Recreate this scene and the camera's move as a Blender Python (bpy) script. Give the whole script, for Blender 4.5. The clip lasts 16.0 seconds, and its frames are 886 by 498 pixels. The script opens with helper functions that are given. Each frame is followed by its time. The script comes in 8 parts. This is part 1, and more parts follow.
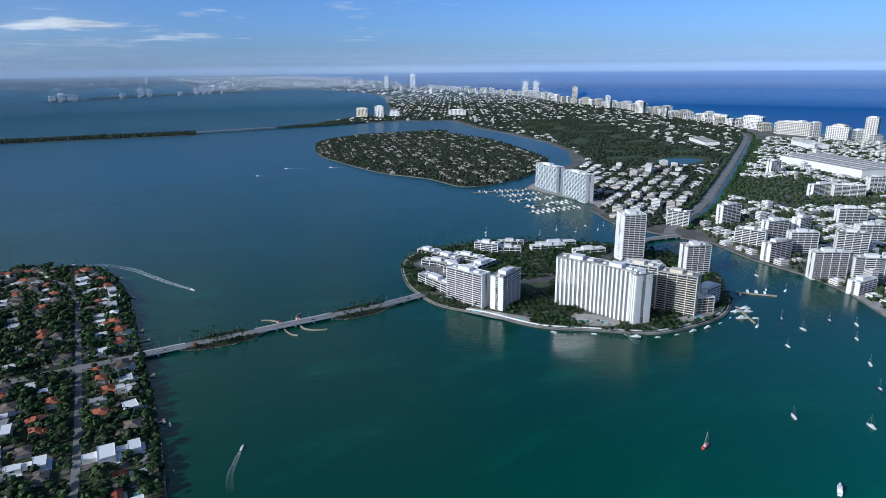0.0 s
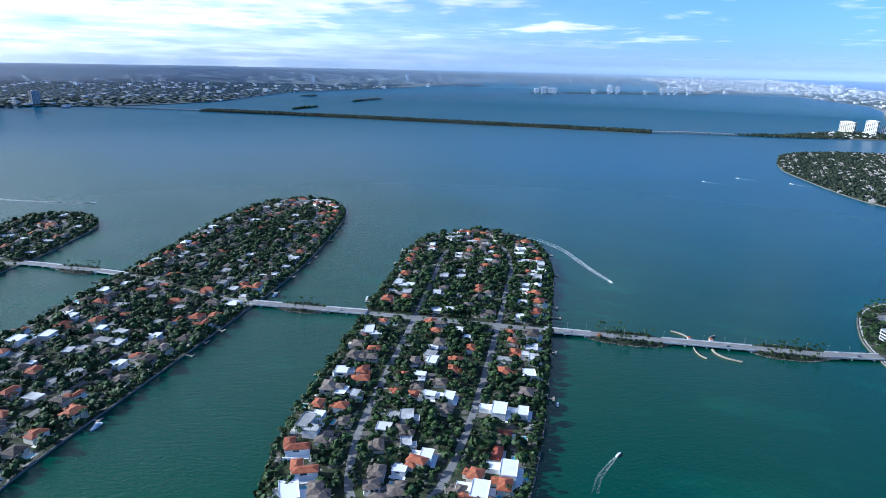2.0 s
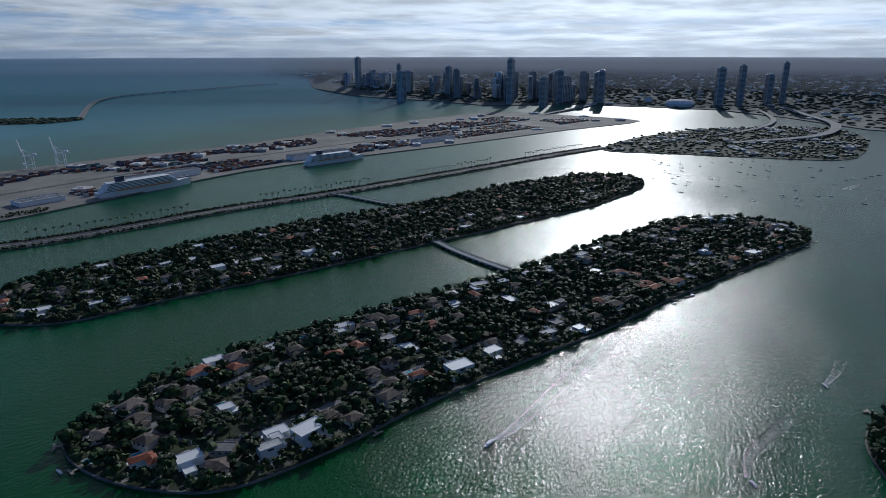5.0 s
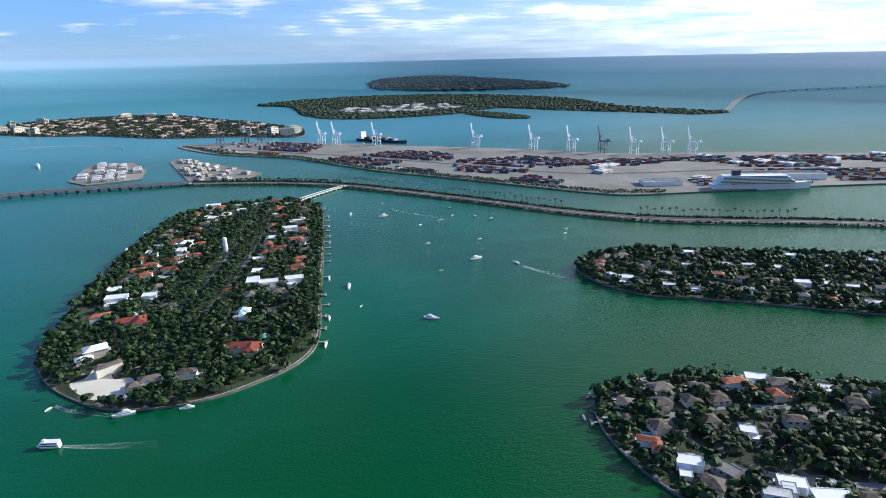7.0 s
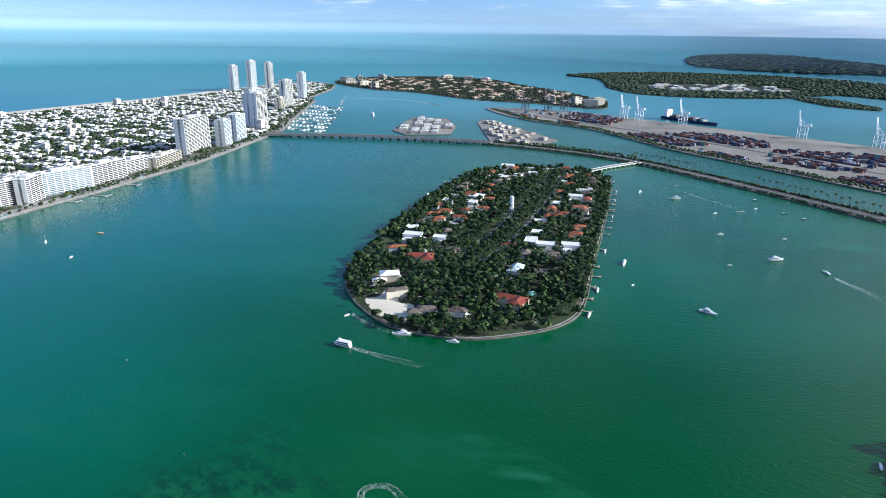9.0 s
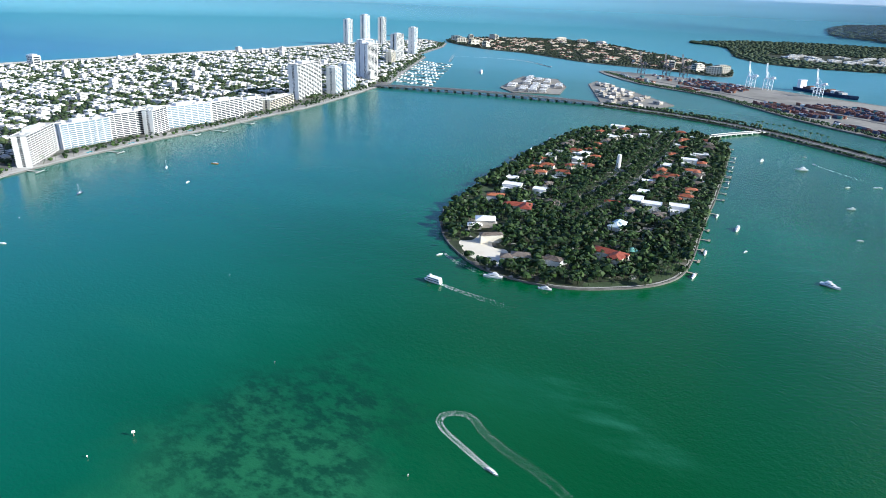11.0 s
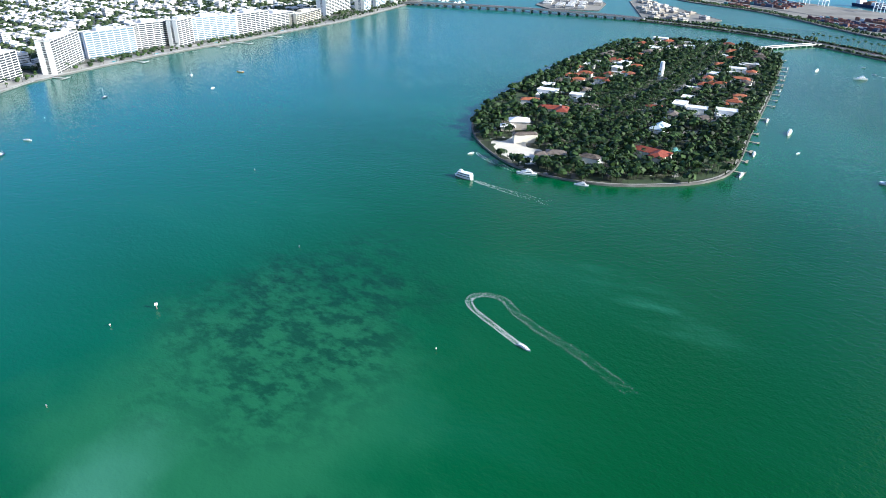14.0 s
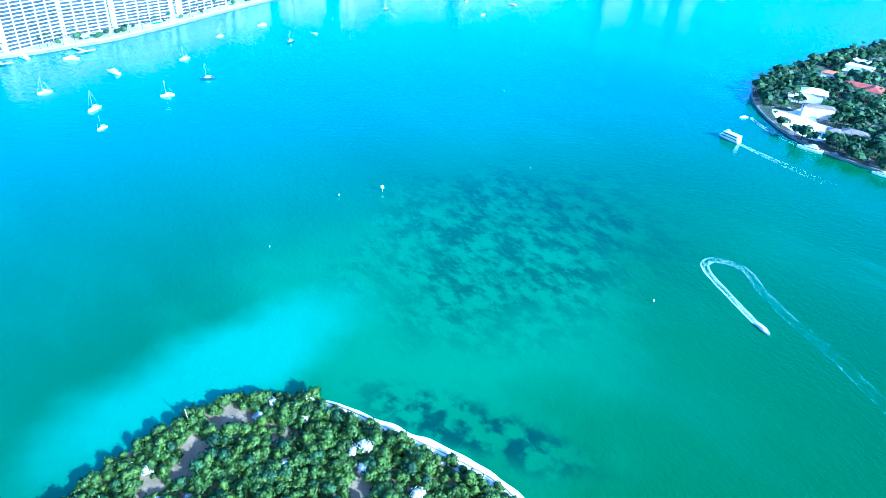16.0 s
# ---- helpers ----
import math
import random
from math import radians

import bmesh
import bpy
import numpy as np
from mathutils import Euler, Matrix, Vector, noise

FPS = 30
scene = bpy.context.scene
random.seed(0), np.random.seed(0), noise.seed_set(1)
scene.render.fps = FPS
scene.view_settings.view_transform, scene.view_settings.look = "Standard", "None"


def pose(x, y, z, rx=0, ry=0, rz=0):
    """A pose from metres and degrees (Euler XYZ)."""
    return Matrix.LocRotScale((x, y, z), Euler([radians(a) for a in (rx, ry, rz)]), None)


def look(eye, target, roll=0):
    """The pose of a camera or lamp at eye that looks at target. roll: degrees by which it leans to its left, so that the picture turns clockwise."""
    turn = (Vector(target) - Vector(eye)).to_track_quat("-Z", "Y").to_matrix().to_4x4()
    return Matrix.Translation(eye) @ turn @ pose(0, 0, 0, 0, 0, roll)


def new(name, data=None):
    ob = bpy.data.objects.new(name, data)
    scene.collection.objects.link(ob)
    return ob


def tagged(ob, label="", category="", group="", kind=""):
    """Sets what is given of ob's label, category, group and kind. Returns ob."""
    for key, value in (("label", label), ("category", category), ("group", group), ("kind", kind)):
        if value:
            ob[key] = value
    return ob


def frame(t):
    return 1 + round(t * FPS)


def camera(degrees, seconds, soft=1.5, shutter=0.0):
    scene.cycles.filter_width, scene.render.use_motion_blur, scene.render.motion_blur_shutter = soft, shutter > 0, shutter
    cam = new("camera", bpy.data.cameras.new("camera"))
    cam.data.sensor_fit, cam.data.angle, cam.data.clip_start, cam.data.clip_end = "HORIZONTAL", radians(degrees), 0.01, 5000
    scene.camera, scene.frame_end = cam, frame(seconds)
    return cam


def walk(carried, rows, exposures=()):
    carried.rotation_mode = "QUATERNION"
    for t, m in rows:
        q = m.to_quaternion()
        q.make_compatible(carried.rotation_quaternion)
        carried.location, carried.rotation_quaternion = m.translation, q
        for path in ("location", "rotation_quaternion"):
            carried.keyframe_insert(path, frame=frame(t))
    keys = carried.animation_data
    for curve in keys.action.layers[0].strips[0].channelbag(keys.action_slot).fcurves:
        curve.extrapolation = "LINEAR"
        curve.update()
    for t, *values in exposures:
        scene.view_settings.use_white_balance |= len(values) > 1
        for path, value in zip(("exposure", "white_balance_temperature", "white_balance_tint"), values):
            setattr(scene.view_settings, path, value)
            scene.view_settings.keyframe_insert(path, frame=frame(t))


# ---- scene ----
# camera and its flight: seconds, place, turn
LENS = 70.02
PATH = [
    (0, -58.1, 463.5, 344.2, 73.56, 0.59, -28.59),
    (0.5, -52.8, 475.9, 343.5, 73.35, 0.45, -19.87),
    (1, -49.3, 483.7, 342.0, 73.35, 0.55, -10.33),
    (1.5, -48.6, 488.6, 337.8, 73.45, 0.31, -0.75),
    (2, -48.3, 496.2, 333.0, 73.53, -1.23, 10.87),
    (2.5, -45.2, 509.3, 330.2, 73.22, -0.60, 25.87),
    (3, -42.4, 521.5, 328.7, 72.62, 0.13, 42.31),
    (3.5, -41.9, 529.4, 327.9, 72.33, -0.05, 59.21),
    (4, -44.0, 537.0, 323.7, 72.54, 0.50, 76.22),
    (4.5, -48.3, 546.0, 317.3, 72.63, 0.31, 93.68),
    (5, -53.3, 553.0, 305.5, 72.73, 0.08, 111.95),
    (5.2, -55.1, 553.4, 302.7, 72.71, -0.52, 119.25),
    (7.3, -94.1, 566.3, 303.3, 73.24, 1.24, 171.81),
    (7.5, -94.2, 565.3, 302.9, 73.29, 0.97, 175.86),
    (8, -94.0, 566.4, 301.5, 72.59, -0.04, 184.17),
    (8.5, -95.3, 567.0, 298.1, 71.43, -0.43, 190.28),
    (9, -94.7, 565.7, 294.0, 70.86, -0.65, 192.42),
    (9.5, -93.3, 564.1, 287.6, 70.24, -1.17, 197.60),
    (9.7, -92.5, 563.1, 285.0, 69.91, -1.34, 199.65),
    (11.8, -97.0, 563.3, 250.3, 66.41, -1.44, 202.49),
    (12, -97.4, 563.4, 247.3, 66.06, -1.05, 202.29),
    (12.5, -98.0, 563.2, 240.0, 65.41, -0.94, 202.36),
    (13, -97.5, 562.1, 232.2, 64.60, -0.86, 202.51),
    (13.5, -96.2, 560.0, 223.8, 63.48, -0.89, 203.31),
    (14, -94.8, 558.8, 215.2, 62.37, -1.16, 204.87),
    (14.5, -92.2, 556.1, 205.9, 61.02, -1.62, 209.22),
    (15, -88.6, 551.3, 195.1, 60.11, -2.16, 214.48),
    (15.5, -85.2, 548.6, 184.4, 59.58, -3.29, 221.07),
    (16, -87.2, 548.3, 177.0, 58.55, -3.74, 228.88),
]
EXPOSURES = [(0, -0.42, 5780, 8), (0.5, -0.15, 5800, 8), (0.8, -0.1, 5780, 8), (1.5, 0.3, 5600, 8), (2.5, 0.42, 5250, 7), (3.0, 0.12, 5200, 7), (3.5, -1.3, 5650, 8), (4.0, -1.6, 5700, 8), (4.5, -1.38, 5780, 8), (5.2, -1.3, 5800, 8), (6.5, -0.5, 6000, 8), (7.2, 0.35, 6200, 8), (9.5, 0.35, 6200, 7), (12, 0.7, 6300, 6), (14.7, 0.75, 6050, 6), (15.0, 0.8, 5450, 5), (15.2, 0.9, 5100, 4), (15.6, 1.46, 4300, 0), (16, 1.98, 3900, -4)]
cam = camera(LENS, 16.0, soft=0.8)
walk(cam, [(r[0], pose(*r[1:])) for r in PATH], EXPOSURES)

# ---- world and sun ----
SUN_YAW, SUN_UP = 96.0, 25.0
SUN_STRENGTH, SKY_STRENGTH = 5.0, 0.115


def build_world():
    w = bpy.data.worlds.new("sky")
    w.use_nodes = True
    nt = w.node_tree
    nt.nodes.clear()
    N = nt.nodes.new
    out, bg, sky = N("ShaderNodeOutputWorld"), N("ShaderNodeBackground"), N("ShaderNodeTexSky")
    sky.sky_type, sky.sun_disc = "NISHITA", False
    sky.sun_elevation, sky.sun_rotation = radians(SUN_UP), radians(-SUN_YAW)
    sky.altitude, sky.air_density, sky.dust_density, sky.ozone_density = 300, 1.0, 0.4, 4.0
    # the film's cooler, cleaner blue
    tint = N("ShaderNodeMix"); tint.data_type, tint.blend_type = "RGBA", "MULTIPLY"
    tint.inputs["Factor"].default_value = 1.0
    aim, high, hue = N("ShaderNodeTexCoord"), N("ShaderNodeSeparateXYZ"), N("ShaderNodeValToRGB")
    nt.links.new(aim.outputs["Generated"], high.inputs[0]); nt.links.new(high.outputs[2], hue.inputs[0])
    hue.color_ramp.elements[0].position, hue.color_ramp.elements[0].color = 0.0, (0.54, 0.79, 1.44, 1)
    hue.color_ramp.elements[1].position, hue.color_ramp.elements[1].color = 0.22, (0.80, 0.97, 1.30, 1)
    nt.links.new(hue.outputs[0], tint.inputs["B"])
    nt.links.new(sky.outputs[0], tint.inputs["A"])
    clear = tint.outputs["Result"]
    # fair-weather clouds on a flat layer seen in perspective
    co = N("ShaderNodeTexCoord")
    sep = N("ShaderNodeSeparateXYZ")
    nt.links.new(co.outputs["Generated"], sep.inputs[0])
    up = N("ShaderNodeMath"); up.operation = "MAXIMUM"; up.inputs[1].default_value = 0.0
    nt.links.new(sep.outputs[2], up.inputs[0])
    den = N("ShaderNodeMath"); den.operation = "ADD"; den.inputs[1].default_value = 0.06
    nt.links.new(up.outputs[0], den.inputs[0])
    flat = N("ShaderNodeVectorMath"); flat.operation = "DIVIDE"
    three = N("ShaderNodeCombineXYZ")
    for i in range(3):
        nt.links.new(den.outputs[0], three.inputs[i])
    nt.links.new(co.outputs["Generated"], flat.inputs[0]); nt.links.new(three.outputs[0], flat.inputs[1])
    big, fine = N("ShaderNodeTexNoise"), N("ShaderNodeTexNoise")
    big.inputs["Scale"].default_value, big.inputs["Detail"].default_value, big.inputs["Roughness"].default_value = 0.55, 8, 0.55
    fine.inputs["Scale"].default_value, fine.inputs["Detail"].default_value = 2.3, 8
    for n in (big, fine):
        nt.links.new(flat.outputs[0], n.inputs["Vector"])
    add = N("ShaderNodeMath"); add.operation = "MULTIPLY_ADD"; add.inputs[1].default_value = 0.45
    nt.links.new(fine.outputs["Fac"], add.inputs[0]); nt.links.new(big.outputs["Fac"], add.inputs[2])
    ramp = N("ShaderNodeMapRange"); ramp.interpolation_type = "SMOOTHSTEP"
    ramp.inputs["From Min"].default_value, ramp.inputs["From Max"].default_value, ramp.inputs["To Max"].default_value = 0.70, 0.92, 0.92
    west = N("ShaderNodeMath"); west.operation = "MULTIPLY_ADD"; west.inputs[1].default_value = -0.3
    nt.links.new(sep.outputs[0], west.inputs[0]); nt.links.new(add.outputs[0], west.inputs[2])
    nt.links.new(west.outputs[0], ramp.inputs["Value"])
    # clouds thin out into the haze at the horizon
    low = N("ShaderNodeMapRange"); low.inputs["From Min"].default_value, low.inputs["From Max"].default_value = 0.012, 0.05
    nt.links.new(sep.outputs[2], low.inputs["Value"])
    fac = N("ShaderNodeMath"); fac.operation = "MULTIPLY"
    nt.links.new(ramp.outputs[0], fac.inputs[0]); nt.links.new(low.outputs[0], fac.inputs[1])
    # thin white veil low in the sky on the sun's side
    side = N("ShaderNodeMapRange"); side.interpolation_type = "SMOOTHSTEP"
    side.inputs["From Min"].default_value, side.inputs["From Max"].default_value, side.inputs["To Min"].default_value, side.inputs["To Max"].default_value = -0.95, 0.25, 0.88, 0.0
    nt.links.new(sep.outputs[0], side.inputs["Value"])
    level = N("ShaderNodeMapRange"); level.interpolation_type = "SMOOTHSTEP"
    level.inputs["From Min"].default_value, level.inputs["From Max"].default_value, level.inputs["To Min"].default_value, level.inputs["To Max"].default_value = 0.0, 0.3, 1.0, 0.0
    nt.links.new(sep.outputs[2], level.inputs["Value"])
    thin = N("ShaderNodeMath"); thin.operation = "MULTIPLY"
    nt.links.new(side.outputs[0], thin.inputs[0]); nt.links.new(level.outputs[0], thin.inputs[1])
    most = N("ShaderNodeMath"); most.operation = "MAXIMUM"
    nt.links.new(thin.outputs[0], most.inputs[0]); nt.links.new(fac.outputs[0], most.inputs[1])
    # broken up by the cloud's own texture
    patch = N("ShaderNodeMapRange"); patch.inputs["From Min"].default_value, patch.inputs["From Max"].default_value, patch.inputs["To Min"].default_value, patch.inputs["To Max"].default_value = 0.5, 0.95, 0.35, 1.5
    nt.links.new(add.outputs[0], patch.inputs["Value"])
    torn = N("ShaderNodeMath"); torn.operation = "MULTIPLY"; torn.use_clamp = True
    nt.links.new(thin.outputs[0], torn.inputs[0]); nt.links.new(patch.outputs[0], torn.inputs[1])
    nt.links.new(torn.outputs[0], most.inputs[0])
    fac = most
    # a cloud is as bright as the sky round it, whiter
    lum = N("ShaderNodeRGBToBW"); nt.links.new(clear, lum.inputs[0])
    gain = N("ShaderNodeMath"); gain.operation = "MULTIPLY_ADD"; gain.inputs[1].default_value = 1.6; gain.inputs[2].default_value = 2.2
    nt.links.new(lum.outputs[0], gain.inputs[0])
    belly = N("ShaderNodeTexNoise")
    belly.inputs["Scale"].default_value, belly.inputs["Detail"].default_value, belly.inputs["Roughness"].default_value = 0.9, 6, 0.6
    nt.links.new(flat.outputs[0], belly.inputs["Vector"])
    shade = N("ShaderNodeMapRange"); shade.interpolation_type = "SMOOTHSTEP"
    shade.inputs["From Min"].default_value, shade.inputs["From Max"].default_value, shade.inputs["To Min"].default_value, shade.inputs["To Max"].default_value = 0.36, 0.66, 1.12, 0.72
    nt.links.new(belly.outputs["Fac"], shade.inputs["Value"])
    thick = N("ShaderNodeMath"); thick.operation = "MULTIPLY"
    nt.links.new(gain.outputs[0], thick.inputs[0]); nt.links.new(shade.outputs[0], thick.inputs[1])
    veil = N("ShaderNodeMix"); veil.data_type, veil.blend_type = "RGBA", "MULTIPLY"
    veil.inputs["Factor"].default_value, veil.inputs["B"].default_value = 1.0, (0.94, 0.99, 1.05, 1)
    mix = N("ShaderNodeMix"); mix.data_type = "RGBA"
    nt.links.new(fac.outputs[0], mix.inputs["Factor"]); nt.links.new(clear, mix.inputs["A"]); nt.links.new(thick.outputs[0], veil.inputs["A"]); nt.links.new(veil.outputs["Result"], mix.inputs["B"])
    bg.inputs["Strength"].default_value = SKY_STRENGTH
    nt.links.new(mix.outputs["Result"], bg.inputs["Color"]); nt.links.new(bg.outputs[0], out.inputs[0])
    scene.world = w
    lamp = bpy.data.lights.new("sun", "SUN")
    lamp.energy, lamp.angle, lamp.color = SUN_STRENGTH, radians(0.55), (1.0, 0.955, 0.89)
    a, b = radians(SUN_YAW), radians(SUN_UP)
    way = Vector((-math.sin(a) * math.cos(b), math.cos(a) * math.cos(b), math.sin(b)))
    new("sun", lamp).matrix_world = look(way * 900, (0, 0, 0))


build_world()

# ---- the lie of the land ----
# The far country closes in towards a rim, and rises to it as the ground does towards the horizon.
HUB, HUB_UP, NEAR, RIM = (-60.0, 530.0), 312.0, 3400.0, 4880.0


def shrink(x, y):
    d = math.hypot(x - HUB[0], y - HUB[1])
    if d <= NEAR:
        return 1.0
    u = (d - NEAR) / (RIM - NEAR)
    return (NEAR + (RIM - NEAR) * u / (1 + u)) / d


def ground_at(x, y, z=0.0):
    s = shrink(x, y)
    return (HUB[0] + s * (x - HUB[0]), HUB[1] + s * (y - HUB[1]), HUB_UP * (1 - s) + z * s)


def stand(x, y, turn=0.0, z=0.0, size=1.0):
    """The pose of a thing on the ground."""
    s = shrink(x, y) * size
    return Matrix.LocRotScale(ground_at(x, y, z), Euler((0, 0, radians(turn))), (s, s, s))


LAND = 1.6  # height of the filled ground over the water


# ---- materials ----
def material(name, colours, rough=0.6, metal=0.0, scale=0.2, fine=3.0, bump=0.0, vary=0.0, island=0.0, spec=0.5, coat=0.0, detail=4.0):
    """A surface whose colours drift at two scales; vary: per object, island: per loose piece."""
    m = bpy.data.materials.new(name)
    m.use_nodes = True
    nt = m.node_tree
    N, L = nt.nodes.new, nt.links.new
    b = nt.nodes["Principled BSDF"]
    b.inputs["Roughness"].default_value, b.inputs["Metallic"].default_value = rough, metal
    b.inputs["Specular IOR Level"].default_value, b.inputs["Coat Weight"].default_value = spec, coat
    geo = N("ShaderNodeNewGeometry")
    n1, n2 = N("ShaderNodeTexNoise"), N("ShaderNodeTexNoise")
    n1.inputs["Scale"].default_value, n1.inputs["Detail"].default_value = scale, detail
    n2.inputs["Scale"].default_value, n2.inputs["Detail"].default_value = fine, 3.0
    L(geo.outputs["Position"], n1.inputs["Vector"]); L(geo.outputs["Position"], n2.inputs["Vector"])
    s = N("ShaderNodeMath"); s.operation = "MULTIPLY_ADD"; s.inputs[1].default_value = 0.35
    L(n2.outputs["Fac"], s.inputs[0]); L(n1.outputs["Fac"], s.inputs[2])
    last = s.outputs[0]
    for amount, source in ((vary, ("o", "Random")), (island, ("g", "Random Per Island"))):
        if amount:
            node = N("ShaderNodeObjectInfo") if source[0] == "o" else geo
            a = N("ShaderNodeMath"); a.operation = "MULTIPLY_ADD"; a.inputs[1].default_value = amount
            L(node.outputs[source[1]], a.inputs[0]); L(last, a.inputs[2])
            c = N("ShaderNodeMath"); c.operation = "SUBTRACT"; c.inputs[1].default_value = amount / 2
            L(a.outputs[0], c.inputs[0])
            last = c.outputs[0]
    r = N("ShaderNodeValToRGB")
    lo, hi = 0.45 - 0.2, 0.9
    el = r.color_ramp.elements
    while len(el) < len(colours):
        el.new(0.5)
    for i, col in enumerate(colours):
        el[i].position = lo + (hi - lo) * i / max(1, len(colours) - 1)
        el[i].color = (*col, 1)
    L(last, r.inputs[0]); L(r.outputs[0], b.inputs["Base Color"])
    if bump:
        bp = N("ShaderNodeBump"); bp.inputs["Strength"].default_value = min(1.0, bump); bp.inputs["Distance"].default_value = 0.3
        L(n2.outputs["Fac"], bp.inputs["Height"]); L(bp.outputs[0], b.inputs["Normal"])
    return m


def grey(v, w=None):
    return (v, v, v if w is None else w)


WHITE = material("white_paint", [(0.62, 0.62, 0.60), (0.80, 0.80, 0.78), (0.84, 0.84, 0.83)], 0.55, scale=0.05, fine=0.6, vary=0.15)
CREAM = material("cream_stucco", [(0.52, 0.46, 0.36), (0.68, 0.62, 0.50), (0.76, 0.72, 0.62)], 0.7, scale=0.06, fine=0.7, vary=0.3)
STUCCO = material("mixed_stucco", [(0.30, 0.26, 0.21), (0.52, 0.47, 0.41), (0.74, 0.72, 0.68)], 0.75, scale=0.04, fine=0.7, vary=0.6, island=0.5)
PALE = material("pale_stucco", [(0.46, 0.43, 0.39), (0.66, 0.64, 0.60), (0.80, 0.79, 0.77)], 0.7, scale=0.04, fine=0.7, vary=0.5, island=0.5)
PALE_ROOF = material("pale_flat_roof", [(0.24, 0.24, 0.235), (0.46, 0.46, 0.45), (0.74, 0.74, 0.73)], 0.85, scale=0.07, fine=1.2, vary=0.6, island=0.7)
QUAY = material("stained_seawall", [(0.07, 0.068, 0.06), (0.13, 0.125, 0.115), (0.22, 0.215, 0.20)], 0.85, scale=0.08, fine=1.0, bump=0.2)
CONCRETE = material("concrete", [(0.28, 0.28, 0.27), (0.40, 0.40, 0.38), (0.50, 0.49, 0.47)], 0.8, scale=0.04, fine=0.8, bump=0.2)
FLAT_ROOF = material("gravel_roof", [(0.16, 0.16, 0.155), (0.34, 0.34, 0.33), (0.66, 0.66, 0.65)], 0.85, scale=0.07, fine=1.2, vary=0.6, island=0.6)
TILE_ROOF = material("clay_tile_roof", [(0.12, 0.03, 0.015), (0.28, 0.07, 0.027), (0.40, 0.13, 0.06)], 0.75, scale=0.3, fine=2.5, vary=0.5, bump=0.5)
GREY_ROOF = material("grey_tile_roof", [(0.035, 0.028, 0.023), (0.085, 0.064, 0.049), (0.19, 0.155, 0.13)], 0.8, scale=0.3, fine=2.5, vary=0.5, bump=0.5)
WINDOW = material("dark_window", [(0.015, 0.02, 0.025), (0.03, 0.04, 0.05), (0.06, 0.075, 0.09)], 0.08, scale=0.15, fine=0.8, spec=0.8)
BLUE_GLASS = material("blue_glass", [(0.05, 0.09, 0.13), (0.10, 0.17, 0.23), (0.16, 0.25, 0.32)], 0.1, scale=0.1, fine=0.5, spec=0.9)
ASPHALT = material("asphalt", [(0.045, 0.045, 0.046), (0.07, 0.07, 0.07), (0.11, 0.11, 0.108)], 0.85, scale=0.05, fine=0.7)
PALE_ROAD = material("pale_asphalt", [(0.13, 0.13, 0.13), (0.19, 0.19, 0.185), (0.25, 0.245, 0.24)], 0.85, scale=0.05, fine=0.7)
SAND = material("sand", [(0.50, 0.44, 0.34), (0.64, 0.58, 0.47), (0.72, 0.67, 0.57)], 0.9, scale=0.03, fine=0.6)
DRY_SAND = material("leaf_strewn_sand", [(0.05, 0.038, 0.02), (0.15, 0.105, 0.058), (0.28, 0.21, 0.13)], 0.9, scale=0.12, fine=1.2)
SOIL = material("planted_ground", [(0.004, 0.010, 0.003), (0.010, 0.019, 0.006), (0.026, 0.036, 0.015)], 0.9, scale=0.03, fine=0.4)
LAWN = material("lawn", [(0.018, 0.036, 0.014), (0.032, 0.058, 0.020), (0.06, 0.085, 0.034)], 0.9, scale=0.02, fine=0.4)
CITY = material("built_ground", [(0.03, 0.038, 0.022), (0.085, 0.088, 0.072), (0.21, 0.205, 0.19)], 0.9, scale=0.02, fine=0.2)
YARD = material("port_paving", [(0.11, 0.105, 0.095), (0.19, 0.18, 0.16), (0.30, 0.285, 0.25)], 0.9, scale=0.008, fine=0.08)
# mainland ground with some distance haze put into its grey-green
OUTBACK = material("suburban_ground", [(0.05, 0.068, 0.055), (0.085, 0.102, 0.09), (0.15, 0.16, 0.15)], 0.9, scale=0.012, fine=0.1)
PAVED = material("paved_terraces", [(0.16, 0.155, 0.14), (0.30, 0.29, 0.27), (0.46, 0.445, 0.42)], 0.8, scale=0.06, fine=0.5)
RED_TILE = material("dark_red_tile_roof", [(0.13, 0.022, 0.012), (0.22, 0.04, 0.02), (0.30, 0.07, 0.04)], 0.75, scale=0.3, fine=2.5, bump=0.5)
STEEL = material("galvanised_steel", [(0.30, 0.31, 0.32), (0.42, 0.43, 0.44), (0.5, 0.5, 0.5)], 0.45, 0.7, fine=2.0)
LEAF = material("foliage", [(0.003, 0.011, 0.003), (0.0105, 0.032, 0.008), (0.042, 0.086, 0.018)], 0.65, scale=0.09, fine=0.5, island=0.55, spec=0.3)
# foliage lifted paler and greyer: the haze over far trees is in the colour
HAZED_WOODS = material("far_woodland", [(0.024, 0.042, 0.022), (0.042, 0.068, 0.036), (0.075, 0.10, 0.058)], 0.8, scale=0.02, fine=0.2, island=0.5, spec=0.2)
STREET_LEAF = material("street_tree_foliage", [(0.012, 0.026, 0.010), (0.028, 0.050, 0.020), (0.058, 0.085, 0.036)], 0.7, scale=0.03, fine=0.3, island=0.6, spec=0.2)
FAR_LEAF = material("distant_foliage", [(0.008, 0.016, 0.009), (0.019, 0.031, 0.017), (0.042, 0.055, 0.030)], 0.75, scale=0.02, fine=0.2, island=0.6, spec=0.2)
MANGROVE = material("mangrove_foliage", [(0.007, 0.020, 0.001), (0.024, 0.054, 0.003), (0.07, 0.11, 0.009)], 0.6, scale=0.10, fine=1.2, island=0.6, spec=0.3)
